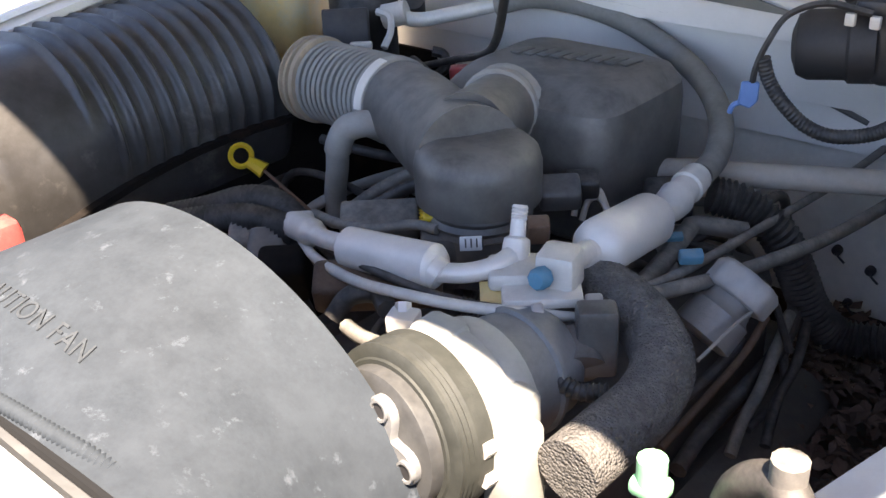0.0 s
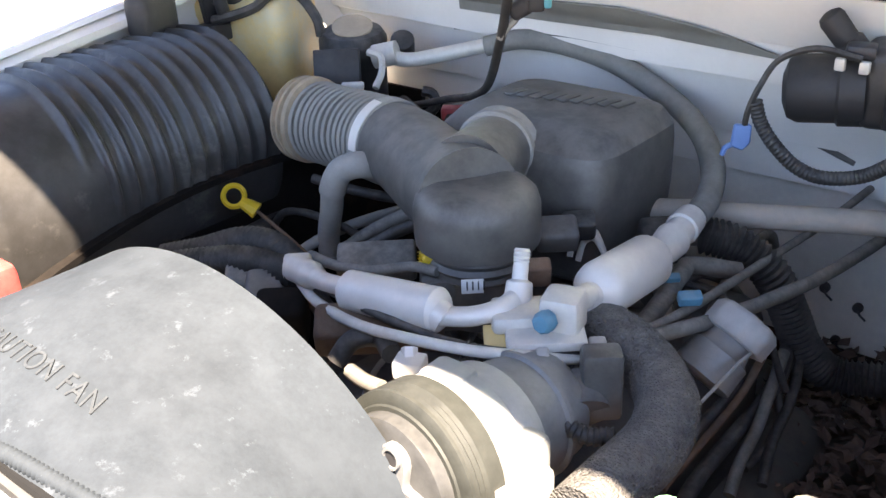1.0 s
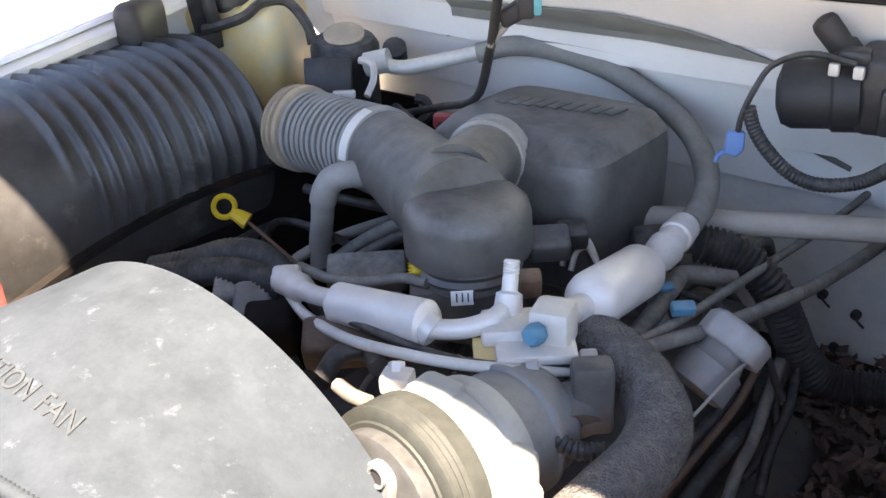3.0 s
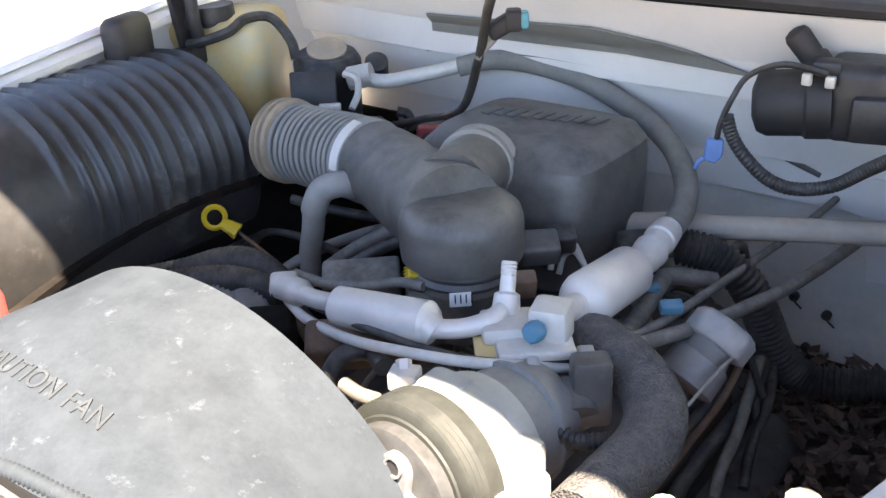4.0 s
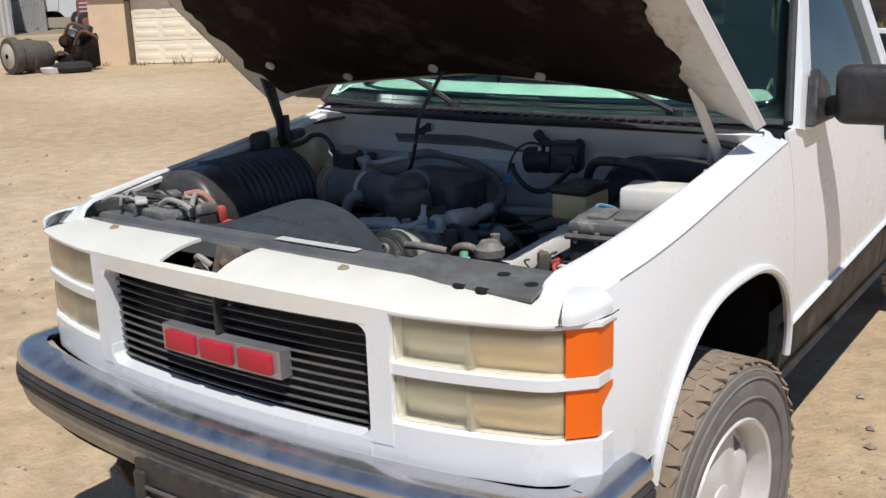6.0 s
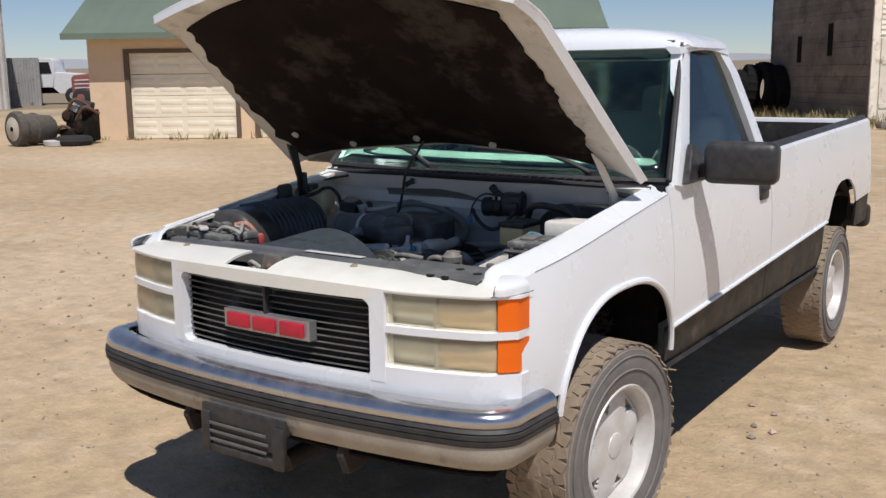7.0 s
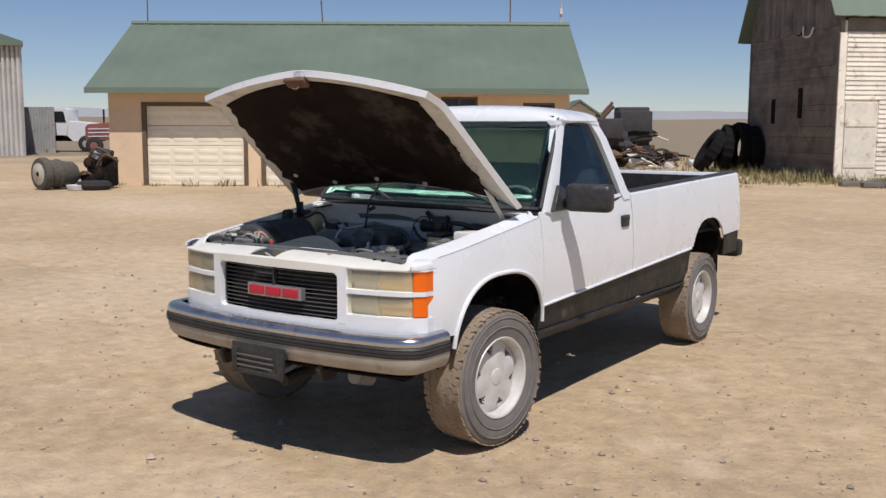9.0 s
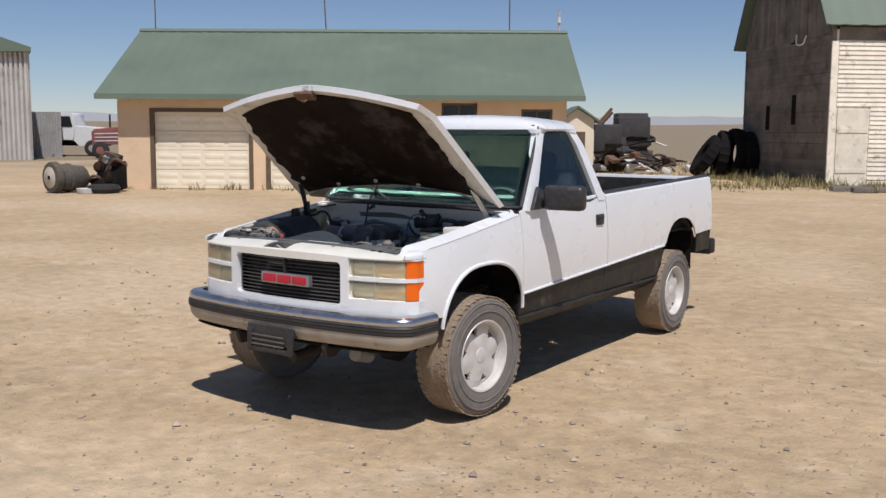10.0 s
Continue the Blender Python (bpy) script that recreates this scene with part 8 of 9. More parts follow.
for p, s, m, nm in (((-0.258, 0.823, 1.020), (0.035, 0.035, 0.035), M_ALU, "loom_connector"), ((0.139, 0.860, 1.038), (0.018, 0.018, 0.022), M_CAPGREY, "cable_clip"), ((0.109, 0.808, 1.044), (0.012, 0.012, 0.02), M_CAPGREY, "cable_clip"), ((0.160, 1.015, 1.031), (0.026, 0.014, 0.014), M_BLUE, "blue_connector"), ((0.111, 1.067, 1.018), (0.02, 0.01, 0.008), M_BLUE, "blue_connector"), ((-0.114, 0.904, 1.044), (0.022, 0.03, 0.03), M_YELLOW, "yellow_coil"), ((0.032, 0.913, 1.068), (0.025, 0.02, 0.03), M_RUST, "brass_union"), ((-0.286, 0.792, 0.989), (0.05, 0.06, 0.05), M_BAYPLASTIC, "sensor_plug"), ((-0.340, 0.805, 0.989), (0.05, 0.05, 0.04), M_HOSE, "sensor_plug"), ((-0.024, 1.031, 1.052), (0.05, 0.04, 0.03), M_BAYPLASTIC, "sensor_plug"), ((-0.016, 1.067, 1.051), (0.04, 0.03, 0.03), M_HOSEDARK, "sensor_plug"), ((-0.219, 0.919, 1.004), (0.10, 0.05, 0.03), M_HOSE, "bracket"), ((0.037, 1.182, 0.999), (0.06, 0.05, 0.05), M_HOSEDARK, "sensor_plug"), ((-0.244, 0.780, 0.982), (0.06, 0.05, 0.06), M_DARK, "sensor_plug"), ((-0.091, 0.788, 1.017), (0.14, 0.05, 0.04), M_RUST, "rusty_bracket"), ((0.062, 0.817, 1.041), (0.05, 0.04, 0.006), M_TANKY, "yellow_tag")):
    bm = bmesh.new()
    box(bm, p, s, min(s) * 0.20, Matrix.Rotation(0.72, 3, "Z") @ Matrix.Rotation(0.35, 3, "X"), 3)
    bay(nm, bm, m)
bm = bmesh.new()
box(bm, (-0.131, 1.121, 1.296), (0.045, 0.026, 0.022), 0.006, Matrix.Rotation(0.6, 3, "Z") @ Matrix.Rotation(-0.5, 3, "Y"), 3)
box(bm, (-0.120, 1.126, 1.302), (0.02, 0.030, 0.026), 0.004, Matrix.Rotation(0.6, 3, "Z"), 2)
hcn = bay("harness_connector", bm, M_RUB, None, "black wiring connector with teal insert")
bm = bmesh.new()
box(bm, (-0.107, 1.131, 1.303), (0.010, 0.022, 0.020), 0.003, Matrix.Rotation(0.6, 3, "Z"))
part("insert", bm, M_TEAL, hcn)
bm = bmesh.new()
tube(bm, [(-0.135, 1.120, 1.293), (-0.146, 1.117, 1.277), (-0.158, 1.114, 1.264), (-0.169, 1.117, 1.251)], 0.0055, 8, 4)
part("pigtail", bm, M_CABLE, hcn)
bm = bmesh.new()
cyl(bm, (-0.115, 0.909, 1.053), (-0.109, 0.900, 1.032), 0.018, seg=16, prof=[(0.08 * k, 0.019 if k % 2 else 0.016) for k in range(13)])
bay("coil_winding", bm, M_YELLOW)

# ---- wiper motor, booster, master cylinder ----
bm = bmesh.new()
wm = Vector((0.225, 1.345, 1.200))
box(bm, wm + Vector((0.035, 0.0, 0.0)), (0.105, 0.085, 0.098), 0.016, Matrix.Rotation(0.25, 3, "Z"), 3)
box(bm, wm + Vector((0.052, -0.046, -0.014)), (0.055, 0.018, 0.056), 0.006, Matrix.Rotation(0.25, 3, "Z"), 2)
box(bm, wm + Vector((-0.012, -0.04, 0.043)), (0.035, 0.03, 0.018), 0.005, Matrix.Rotation(0.25, 3, "Z"))
wmo = bay("wiper_motor", bm, M_BLACKPLASTIC, None, "black wiper motor housing")
bm = bmesh.new()
cyl(bm, wm + Vector((-0.01, -0.015, -0.008)), wm + Vector((-0.098, -0.045, -0.014)), 0.042, seg=28, prof=[(0, 0.046), (0.3, 0.046), (0.34, 0.042), (0.8, 0.042), (0.93, 0.036), (1, 0.018)])
part("motor_can", bm, M_RUB, wmo, "round black motor can")
for k, (p, q, r) in enumerate((((-0.025, -0.012, 0.030), (-0.060, -0.030, 0.080), 0.017), ((0.055, 0.0, 0.02), (0.088, 0.010, 0.050), 0.018))):
    bm = bmesh.new()
    cyl(bm, wm + Vector(p), wm + Vector(q), r, seg=18, prof=[(0, r * 1.15), (0.3, r * 1.1), (0.36, r * 0.9), (0.85, r * 0.95), (0.95, r * 0.8), (1, r * 0.4)])
    part("mount_boot", bm, M_RUB, wmo, "black rubber mounting boot")
for q in (0.00, -0.028):
    bm = bmesh.new()
    box(bm, wm + Vector((q, -0.060, 0.030)), (0.012, 0.008, 0.015), 0.002)
    part("terminal", bm, M_ALU, wmo)
bm = bmesh.new()
tube(bm, [wm + Vector((-0.004, -0.062, 0.040)), wm + Vector((-0.05, -0.08, 0.05)), (0.134, 1.262, 1.232), (0.122, 1.243, 1.205), (0.113, 1.236, 1.175), (0.108, 1.240, 1.150)], 0.0042, 6, 5)
part("wire", bm, M_HOSEDARK, wmo)
bm = bmesh.new()
prism(bm, [(0.094, 1.240, 1.152), (0.112, 1.250, 1.152), (0.112, 1.250, 1.128), (0.104, 1.246, 1.118), (0.092, 1.238, 1.124)], (0.006, -0.010, 0.002), 0.002)
tube(bm, [(0.100, 1.238, 1.128), (0.090, 1.232, 1.122), (0.086, 1.232, 1.112)], 0.0035, 6, 4)
part("blue_plug", bm, mat("pale_blue_plug", (0.13, 0.25, 0.5), 0.5, vary=0.15), wmo, "pale blue plug")
bm = bmesh.new()
bc = Vector((0.52, 1.30, 1.08))
cyl(bm, bc + Vector((0, 0.14, 0)), bc - Vector((0, 0.06, 0)), 0.13, seg=40, prof=[(0, 0.10), (0.1, 0.13), (0.4, 0.135), (0.45, 0.14), (0.5, 0.135), (0.8, 0.12), (0.95, 0.06), (1, 0.05)])
bo = bay("brake_booster", bm, M_BLACKPLASTIC, None, "round black brake booster")
bm = bmesh.new()
cyl(bm, bc - Vector((0, 0.05, 0.0)), bc - Vector((0, 0.26, 0)), 0.028, seg=18)
box(bm, bc + Vector((0, -0.14, -0.01)), (0.05, 0.16, 0.05), 0.01)
mc = bay("master_cylinder", bm, M_RUST)
bm = bmesh.new()
box(bm, (0.46, 1.06, 1.125), (0.11, 0.15, 0.075), 0.012)
part("reservoir", bm, M_TANKY, mc, "yellowed brake fluid reservoir")
bm = bmesh.new()
box(bm, (0.46, 1.06, 1.17), (0.115, 0.155, 0.022), 0.006)
part("reservoir_cap", bm, M_BLACKPLASTIC, mc)
bm = bmesh.new()
box(bm, (0.47, 0.965, 1.05), (0.06, 0.05, 0.06), 0.015)
part("valve", bm, M_ALU, mc)
bm = bmesh.new()
tube(bm, [(0.34, 1.33, 1.13), (0.40, 1.24, 1.19), (0.46, 1.17, 1.225), (0.53, 1.14, 1.235), (0.60, 1.17, 1.215), (0.63, 1.22, 1.15)], 0.014, 12, 8)
bay("vacuum_hose", bm, M_HOSEDARK, None, "thick black vacuum hose")
bm = bmesh.new()
box(bm, (0.66, 1.39, 1.13), (0.24, 0.10, 0.17), 0.02)
bay("fuse_block", bm, M_BLACKPLASTIC)
for x, z in ((0.19, 0.88), (0.24, 0.86), (0.21, 0.82), (0.30, 0.93)):
    bm = bmesh.new()
    cyl(bm, (x, 1.50, z), (x, 1.482, z), 0.008, seg=6)
    bay("firewall_bolt", bm, M_RUST)
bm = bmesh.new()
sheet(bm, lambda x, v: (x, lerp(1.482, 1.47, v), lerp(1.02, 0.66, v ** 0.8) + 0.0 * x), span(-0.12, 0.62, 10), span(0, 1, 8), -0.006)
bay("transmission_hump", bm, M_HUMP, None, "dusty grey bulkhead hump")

# ---- fan shroud ----
def shroud_pt(th, v):
    """th: angle round the fan, v: from the radiator back to the lip."""
    xc, zc = -0.139, 0.845
    rr = 0.314
    x1, z1 = xc + rr * math.sin(th), zc + rr * math.cos(th)
    x0 = xc + (0.46 if th > 0 else 0.37) * math.sin(th)
    z0 = min(1.111, zc + 0.320 * max(0.0, math.cos(th)) ** 0.6 + 0.1 * min(0.0, math.cos(th)))
    k = math.sin(v * math.pi / 2) ** 0.66
    return Vector((lerp(x0, x1, k), lerp(0.369 + 0.05 * (x0 / 0.8) ** 2, 0.603, v), lerp(z0, z1, k)))


bm = bmesh.new()
sheet(bm, shroud_pt, span(-1.75, 1.75, 60), span(0, 1, 16), -0.005)
sh = bay("fan_shroud", bm, M_SHROUD, None, "dusty grey fan shroud with raised lettering", 60)
bm = bmesh.new()
rows = []
for k in range(61):
    th = lerp(-1.75, 1.75, k / 60)
    p = shroud_pt(th, 1.0)
    o = Vector((math.sin(th), 0, math.cos(th)))
    rows.append([p, p + Vector((0, 0.004, 0)) - o * 0.001, p + Vector((0, 0.006, 0)) - o * 0.02, p + Vector((0, 0.002, 0)) - o * 0.02, p - o * 0.008])
rings(bm, rows)
part("rear_ring", bm, M_SHROUD, sh)
bm = bmesh.new()
tube(bm, [shroud_pt(0.46, v) + Vector((0, 0, 0.0)) for v in (0.10, 0.3, 0.5, 0.7, 0.85)], 0.0045, 8, 5)
part("moulding_ridge", bm, M_SHROUD, sh)


def lettering(words, size, m, depth):
    cu = bpy.data.curves.new("lettering", "FONT")
    cu.body, cu.size, cu.extrude, cu.align_x, cu.space_character = words, size, depth, "CENTER", 1.12
    tmp = bpy.data.objects.new("lettering", cu)
    me = bpy.data.meshes.new_from_object(tmp)
    bpy.data.objects.remove(tmp)
    me.materials.clear()
    return me


me = lettering("CAUTION FAN", 0.027, M_SHROUD, 0.0012)
for v in me.vertices:
    # bend the letters onto the curved shroud
    th = 0.02 + v.co.x / 0.40
    vv = 0.25 + v.co.y / 0.24
    p = shroud_pt(th, vv)
    nn = (shroud_pt(th + 0.02, vv) - shroud_pt(th - 0.02, vv)).cross(shroud_pt(th, vv + 0.02) - shroud_pt(th, vv - 0.02)).normalized()
    if nn.z < 0:
        nn = -nn
    v.co = p + nn * (0.0064 if v.co.z > 0 else 0.002)
part_mesh("raised_lettering", me, mat("worn_shroud_letters", (0.040, 0.046, 0.051), 0.7, vary=0.3, scale=60, dust=0.5, dust_col=(0.079, 0.089, 0.096)), sh, smooth=0)

M_HOLE = mat("black_disc_and_cable", (0.006, 0.006, 0.006), 0.9, vary=0.2, bump=0)
# radiator core and the support across the nose
bm = bmesh.new()
box(bm, (-0.02, 0.36, 0.83), (1.05, 0.06, 0.52), 0.01)
bay("radiator", bm, M_DARK)
bm = bmesh.new()
def support(x, i):
    pr = [(0.245, 1.075), (0.252, 1.112), (0.275, 1.118), (0.284, 1.108), (0.300, 1.108), (0.308, 1.123), (0.345, 1.126), (0.355, 1.112), (0.378, 1.106), (0.386, 1.07)]
    y, z = pr[i]
    return (x, y + 0.05 * (abs(x) / 0.8) ** 2, z - 0.015 * (x / 0.8) ** 2)
sheet(bm, support, span(-0.82, 0.82, 60), list(range(10)), 0.006)
rs = bay("radiator_support", bm, M_SUPPORT, None, "dusty black radiator support panel", 25)
bm = bmesh.new()
tube(bm, [(x, 0.366 + 0.05 * (abs(x) / 0.8) ** 2, 1.113 + 0.002 * math.sin(x * 20)) for x in span(-0.75, 0.42, 16)], 0.0045, 6, 3)
part("cable", bm, M_HOLE, rs)
bm = bmesh.new()
sheet(bm, lambda u, v: Vector(support(lerp(-0.018, 0.245, u), 6)) + Vector((0, -0.002 - 0.030 * v, 0.0025 + 0.0 * u)), span(0, 1, 8), [0, 1], 0.001)
part("white_label", bm, M_LABEL, rs, "blank sun-bleached white label")
bm = bmesh.new()
sheet(bm, lambda x, v: (x, lerp(0.235, 0.40, v), 1.128 - 0.05 * max(0, 0.22 - v)), span(0.40, 0.78, 10), span(0, 1, 8), 0.01)
side = part("corner_plate", bm, M_SUPPORT, rs)
# black discs paint the shade inside holes; those at the edge are pads
for x, y in ((0.660, 0.326), (0.602, 0.240), (0.660, 0.240), (0.750, 0.290)):
    bm = bmesh.new()
    zt = 1.128 - 0.05 * max(0, 0.22 - (y - 0.235) / 0.165)
    cyl(bm, (x, y, zt - 0.008), (x, y, zt + 0.0018), 0.015, seg=16)
    part("hole_plug", bm, M_HOLE, side)
for x in (-0.62, -0.35, 0.16, 0.35):
    bm = bmesh.new()
    cyl(bm, (x, 0.35, 1.120), (x, 0.35, 1.134), 0.007, seg=6)
    part("bolt", bm, M_SUPPORT, rs)
# hood latch in its notch
bm = bmesh.new()
prism(bm, [(-0.21, 0.13, 0.985), (0.02, 0.13, 0.985), (0.02, 0.25, 0.985), (-0.21, 0.25, 0.985)], (0, 0, 0.005))
bay("latch_recess", bm, M_RUB)
bm = bmesh.new()
prism(bm, [(-0.140, 0.228, 1.120), (-0.055, 0.228, 1.120), (-0.050, 0.218, 1.09), (-0.026, 0.212, 1.08), (-0.008, 0.200, 1.045), (-0.014, 0.185, 0.99), (-0.145, 0.185, 0.99)], (0, 0.012, 0.002), 0.003)
lt = bay("hood_latch", bm, M_LATCH, None, "rusty brown hood latch plate")
bm = bmesh.new()
rings(bm, [[Vector((-0.165 + rr * math.cos(q * math.pi / 10), 0.185 + dy, 1.055 + rr * math.sin(q * math.pi / 10))) for rr, dy in ((0.012, 0), (0.024, 0), (0.024, 0.012), (0.012, 0.012))] for q in range(20)], cap=False, close_rows=True)
part("roller", bm, M_CABLE, lt, "worn steel roller")
bm = bmesh.new()
cyl(bm, (-0.100, 0.200, 1.075), (-0.100, 0.225, 1.078), 0.013, seg=14, prof=[(0, 0.006), (0.3, 0.013), (1, 0.013)])
part("pivot", bm, M_RUST, lt)
bm = bmesh.new()
tube(bm, [(-0.17, 0.185, 1.09), (-0.14, 0.17, 1.10), (-0.11, 0.18, 1.08)], 0.008, 8, 5)
part("lever", bm, M_CABLE, lt)

# radiator hose neck, cap and overflow
bm = bmesh.new()
cyl(bm, (0.530, 0.470, 1.085), (0.530, 0.470, 1.155), 0.035, seg=26, prof=[(0, 0.027), (0.45, 0.027), (0.5, 0.036), (0.75, 0.036), (0.8, 0.030), (1, 0.020)])
bay("radiator_cap", bm, M_HOSE, None, "dusty radiator filler cap")
for pts, r, m in (([(0.355, 0.60, 1.02), (0.368, 0.555, 1.08), (0.395, 0.545, 1.105), (0.425, 0.56, 1.10), (0.445, 0.60, 1.05), (0.46, 0.62, 1.0)], 0.011, M_HOSE), ([(0.36, 0.70, 1.00), (0.38, 0.69, 1.06), (0.415, 0.675, 1.085), (0.44, 0.64, 1.06), (0.47, 0.56, 1.06)], 0.016, M_HOSEDARK), ([(0.415, 0.675, 1.08), (0.415, 0.675, 1.112)], 0.013, M_HOSE), ([(0.30, 0.45, 1.12), (0.36, 0.43, 1.13), (0.42, 0.45, 1.12)], 0.010, M_HOSE)):
    bm = bmesh.new()
    tube(bm, pts, r, 12, 6)
    bay("coolant_hose", bm, m)
bm = bmesh.new()
cyl(bm, (0.311, 0.681, 1.030), (0.311, 0.681, 1.055), 0.012, seg=12)
box(bm, (0.311, 0.681, 1.028), (0.03, 0.024, 0.016), 0.005)
bay("sender_plug", bm, mat("pale_green_plug", (0.30, 0.72, 0.40), 0.5, vary=0.1))
# brace from the support to the fender
bm = bmesh.new()
p, q = Vector((0.425, 0.715, 1.015)), Vector((0.52, 0.915, 1.085))
d = (q - p).normalized()
a = d.cross(Vector((0, 0, 1))).normalized()
up = a.cross(d)
rings(bm, [[c_ - a * 0.022 + up * 0.0, c_ - a * 0.022 + up * 0.014, c_ + a * 0.020 + up * 0.016, c_ + a * 0.024, c_ + a * 0.020 - up * 0.03, c_ + a * 0.017 - up * 0.03, c_ + a * 0.017] for c_ in (p, p.lerp(q, 0.5), q)])
bay("fender_brace", bm, M_PALEBOX, None, "pale steel fender brace")
# batteries
M_BATTLID = mat("dusty_battery_lid", (0.10, 0.10, 0.098), 0.6, vary=0.3, scale=12, dust=0.5, dust_col=(0.34, 0.33, 0.30), second=(0.42, 0.41, 0.38), second_amt=0.25, second_scale=10)
def battery(at, rot, lid, nm_label):
    bm = bmesh.new()
    R = Matrix.Rotation(rot, 3, "Z")
    box(bm, Vector(at) - Vector((0, 0, 0.10)), (0.26, 0.18, 0.18), 0.012, R)
    b_ = bay("battery", bm, M_RUB, None, nm_label)
    bm = bmesh.new()
    box(bm, Vector(at), (0.265, 0.185, 0.03), 0.008, R)
    part("lid", bm, lid, b_)
    for k in range(3):
        bm = bmesh.new()
        box(bm, Vector(at) + R @ Vector((-0.07 + 0.07 * k, 0.0, 0.018)), (0.055, 0.10, 0.010), 0.003, R)
        part("vent_cover", bm, lid, b_)
    bm = bmesh.new()
    tube(bm, [Vector(at) + R @ Vector((0.135, -0.10, -0.02)), Vector(at) + R @ Vector((-0.135, -0.10, -0.02))], 0.008, 6, 3)
    part("hold_down_strap", bm, M_BAYPLASTIC, b_)
    return b_


b1 = battery((0.735, 0.80, 1.150), 0.15, M_BATTLID, "dusty black battery under the driver side fender")
R1 = Matrix.Rotation(0.15, 3, "Z")
for k in range(12):
    bm = bmesh.new()
    box(bm, Vector((0.735, 0.80, 1.1685)) + R1 @ Vector((0.030 + 0.0075 * k, 0.01, 0)), (0.0035, 0.12, 0.006), 0.001, R1)
    part("lid_rib", bm, M_BATTLID, b1)
for k in range(5):
    bm = bmesh.new()
    box(bm, Vector((0.735, 0.80, 1.128)) + R1 @ Vector((-0.11 + 0.055 * k, -0.097, 0)), (0.012, 0.010, 0.030), 0.002, R1)
    part("case_rib", bm, M_BATTLID, b1)
# loose wiring and scraps in the gap before the battery
rw = random.Random(41)
WIRES = (M_HOSEDARK, M_REDPL, M_HOSEDARK, M_PALEBOX, M_BLUE, M_HOSEDARK, M_ORANGE, M_CABLE)
for k in range(20):
    c_ = Vector((rw.uniform(0.50, 0.64), rw.uniform(0.64, 0.80), rw.uniform(0.97, 1.05)))
    d_ = Vector((rw.uniform(-0.05, 0.05), rw.uniform(-0.05, 0.05), rw.uniform(0.02, 0.06)))
    bm = bmesh.new()
    tube(bm, [c_ - d_ - Vector((0, 0, 0.06)), c_ - d_ * 0.3 + Vector((0.012, 0, 0)), c_ + d_ * 0.5, c_ + d_ + Vector((0.02, 0.01, -0.02))], rw.uniform(0.0025, 0.006), 8, 5)
    bay("loose_wire", bm, WIRES[k % 8])
for p, sz, m in (((0.535, 0.715, 1.045), (0.03, 0.03, 0.05), M_BAYPLASTIC), ((0.565, 0.735, 1.035), (0.025, 0.02, 0.035), M_REDPL), ((0.590, 0.760, 1.060), (0.035, 0.02, 0.02), M_BLUE), ((0.600, 0.720, 1.00), (0.05, 0.035, 0.06), M_CLEAR)):
    bm = bmesh.new()
    box(bm, p, sz, 0.006, Matrix.Rotation(rw.uniform(0, 3), 3, "Z") @ Matrix.Rotation(rw.uniform(-0.6, 0.6), 3, "X"), 2)
    bay("wire_connector", bm, m)
bm = bmesh.new()
sheet(bm, lambda u, v: (0.60 + 0.13 * u, 0.60 + 0.07 * v + 0.02 * u, 0.985 + 0.03 * noise.noise((u * 2.3, v * 2.1, 4.0)) + 0.035 * u * v), span(0, 1, 8), span(0, 1, 6), 0.003)
bay("torn_tan_sheet", bm, M_SENSOR, None, "torn tan plastic sheet lying beside the battery")
bm = bmesh.new()
box(bm, (0.74, 0.985, 1.175), (0.20, 0.13, 0.075), 0.012, Matrix.Rotation(0.15, 3, "Z"))
bay("fuse_box_cover", bm, M_PALEBOX, None, "white plastic box behind the battery")
for pts in ([(0.585, 0.84, 1.12), (0.605, 0.875, 1.165), (0.635, 0.885, 1.165), (0.66, 0.88, 1.16)], [(0.575, 0.80, 1.11), (0.590, 0.80, 1.15), (0.62, 0.81, 1.155)]):
    bm = bmesh.new()
    tube(bm, pts, 0.0055, 8, 5)
    bay("blue_cable", bm, M_BLUE)
bm = bmesh.new()
tube(bm, [(-0.12, 0.370, 1.108), (-0.073, 0.372, 1.118), (-0.013, 0.377, 1.119), (0.047, 0.384, 1.116), (0.09, 0.392, 1.104)], 0.0056, 14, 8, corr=0.0016, pitch=0.0055)
bay("shroud_conduit", bm, M_SHROUD, None, "dusty grey corrugated conduit along the radiator support")
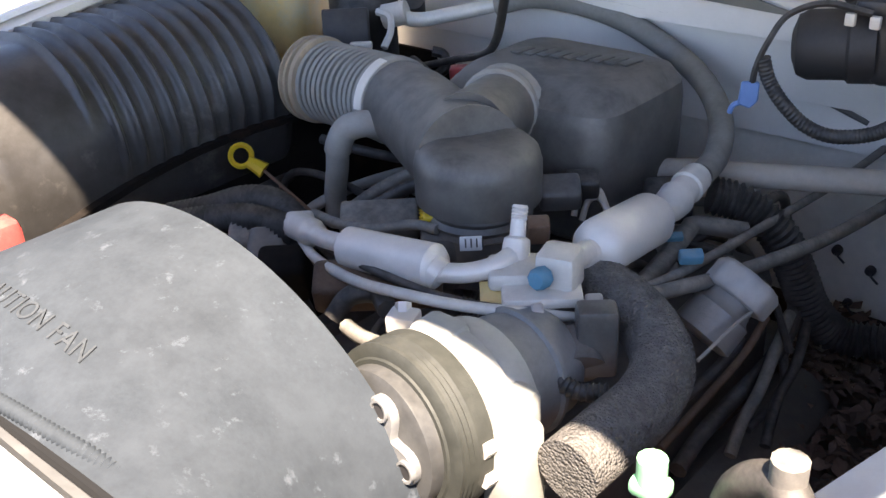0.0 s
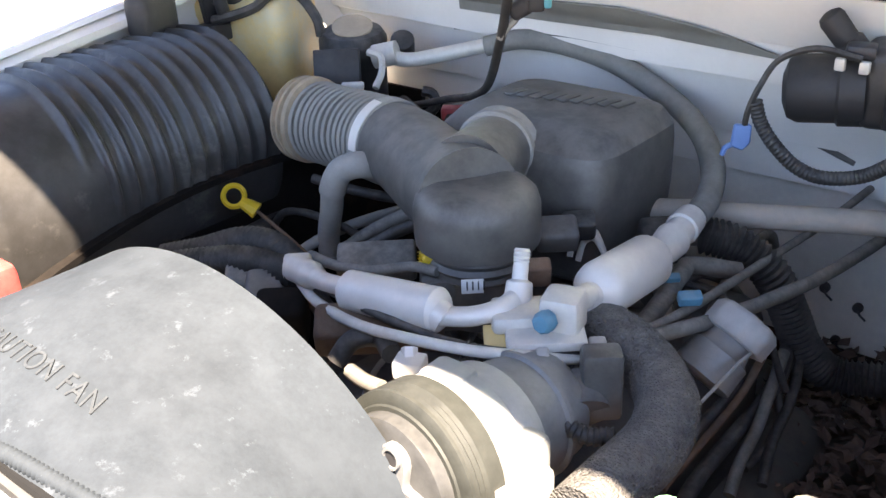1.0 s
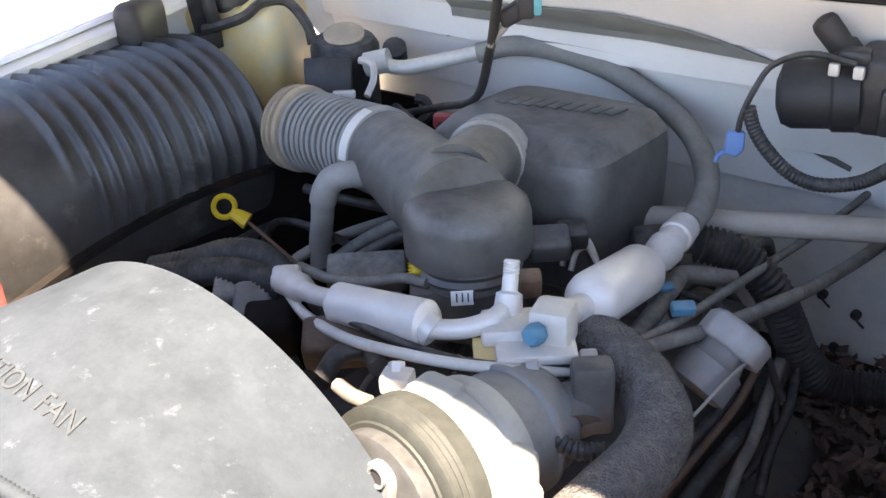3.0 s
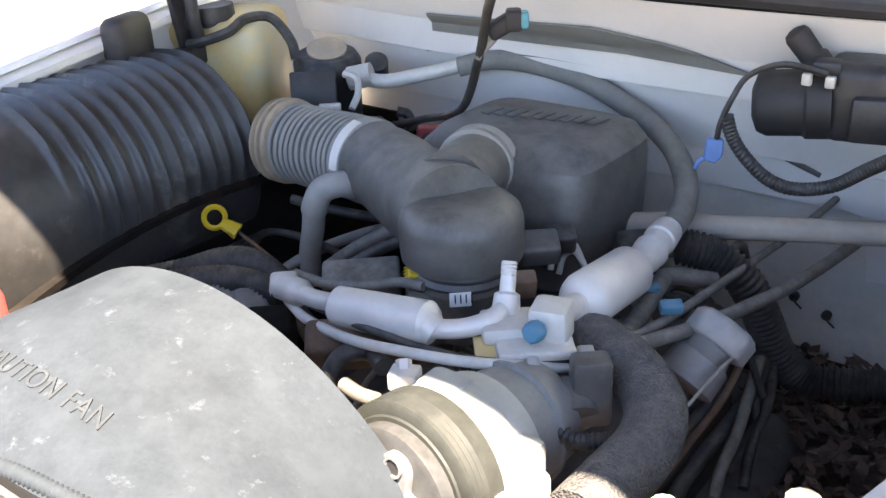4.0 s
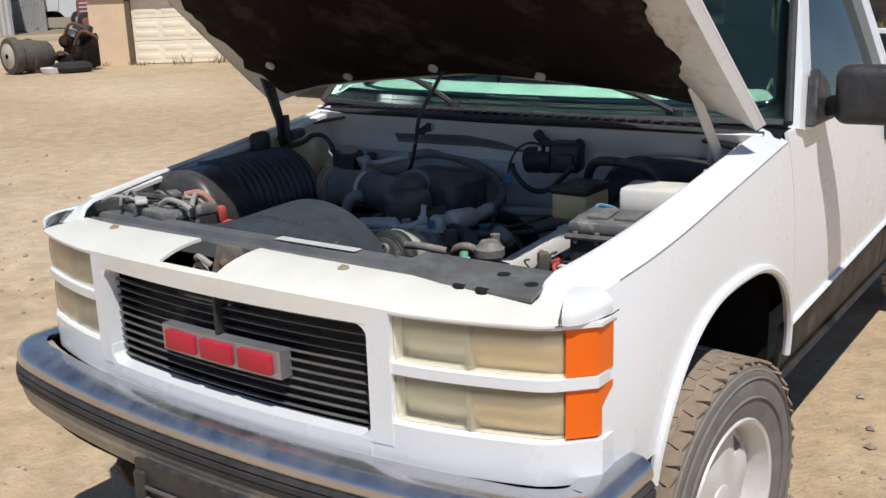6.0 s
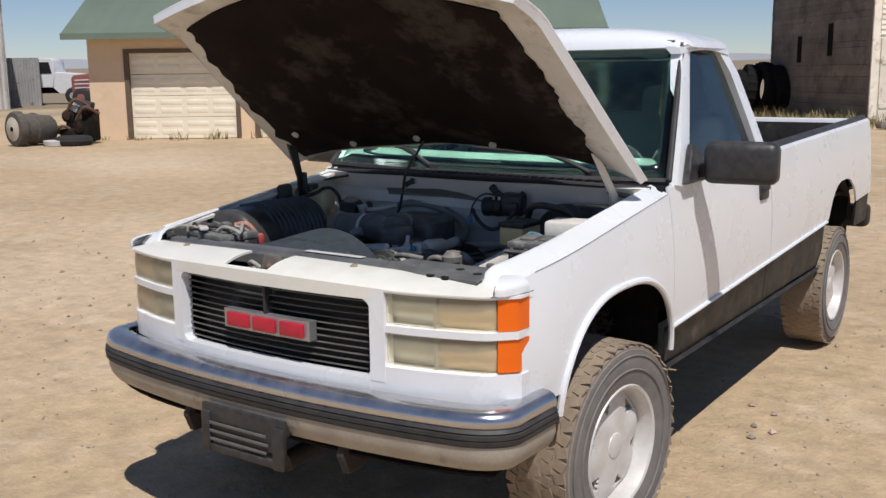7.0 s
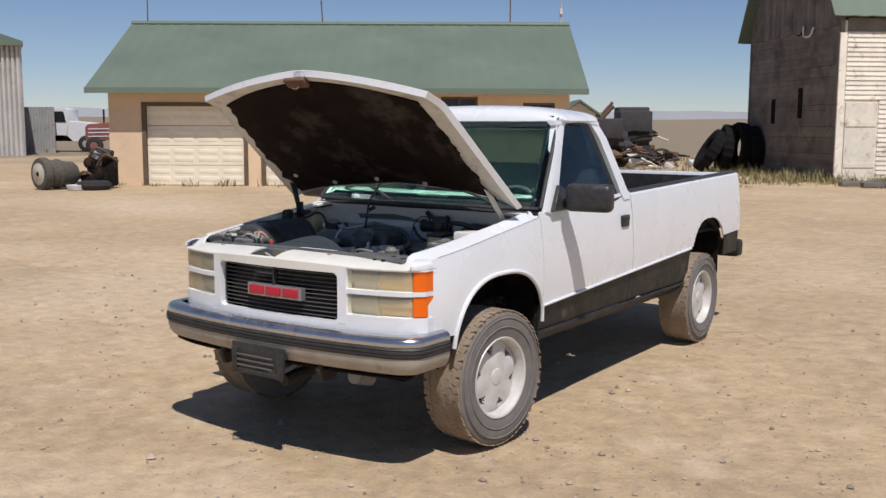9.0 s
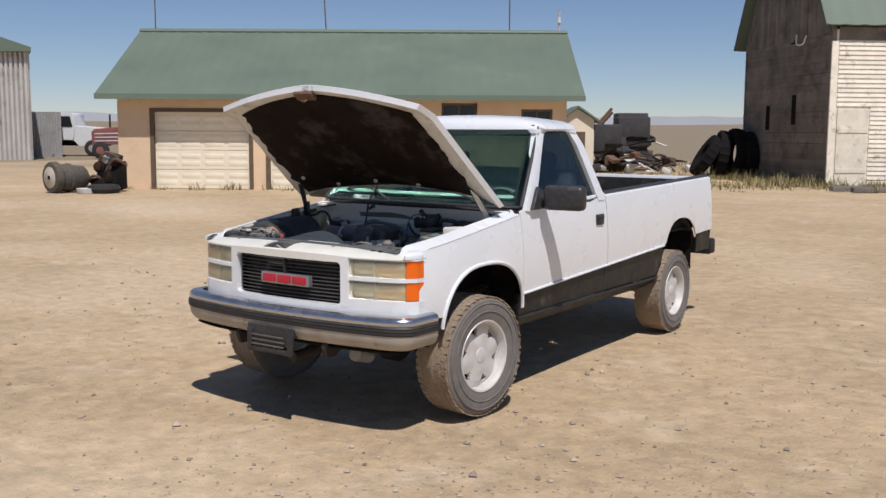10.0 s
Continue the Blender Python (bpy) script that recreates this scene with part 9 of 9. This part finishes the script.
bt = battery((-0.60, 0.455, 1.125), -0.2, M_BATTLID, "dusty black battery in the passenger corner")
for pts, m, r in (([(-0.56, 0.49, 1.16), (-0.515, 0.51, 1.165), (-0.487, 0.53, 1.13), (-0.475, 0.545, 1.07)], M_ORANGE, 0.010), ([(-0.54, 0.47, 1.16), (-0.50, 0.50, 1.14), (-0.485, 0.54, 1.06), (-0.48, 0.56, 0.98)], M_CABLE, 0.006), ([(-0.74, 0.44, 1.15), (-0.66, 0.40, 1.165), (-0.56, 0.42, 1.16), (-0.50, 0.40, 1.14)], M_HOSEDARK, 0.010)):
    bm = bmesh.new()
    tube(bm, pts, r, 8, 6)
    bay("battery_cable", bm, m)
rb_ = random.Random(33)
for k in range(9):
    c_ = Vector((-0.62 + rb_.uniform(-0.15, 0.15), 0.455 + rb_.uniform(-0.09, 0.09), 1.152 + rb_.uniform(0, 0.012)))
    d_ = Vector((rb_.uniform(0.03, 0.09), rb_.uniform(-0.05, 0.05), 0))
    bm = bmesh.new()
    if k % 3:
        tube(bm, [c_ - d_ - Vector((0, 0, 0.012)), c_ - d_ * 0.4 + Vector((0, 0, 0.006)), c_ + d_ * 0.4, c_ + d_ - Vector((0, 0, 0.015))], rb_.uniform(0.004, 0.008), 8, 5)
        bay("battery_cable", bm, (M_HOSEDARK, M_CABLE, M_HOSE)[k % 3])
    else:
        box(bm, c_, (0.07, 0.035, 0.014), 0.004, Matrix.Rotation(rb_.uniform(0, 3), 3, "Z"))
        bay("terminal_clamp", bm, M_ALU if k % 2 else M_BATTLID)
bm = bmesh.new()
box(bm, (-0.468, 0.555, 1.03), (0.05, 0.045, 0.10), 0.012)
box(bm, (-0.475, 0.545, 1.10), (0.03, 0.03, 0.05), 0.01)
bay("terminal_cover", bm, M_REDPL, None, "red battery terminal cover")
# plain black block between the air filter box and the fender ledge
bm = bmesh.new()
box(bm, (-0.797, 1.035, 1.223), (0.05, 0.09, 0.08), 0.02, Matrix.Rotation(0.3, 3, "Z"), 3)
bay("washer_filler", bm, M_RUB)
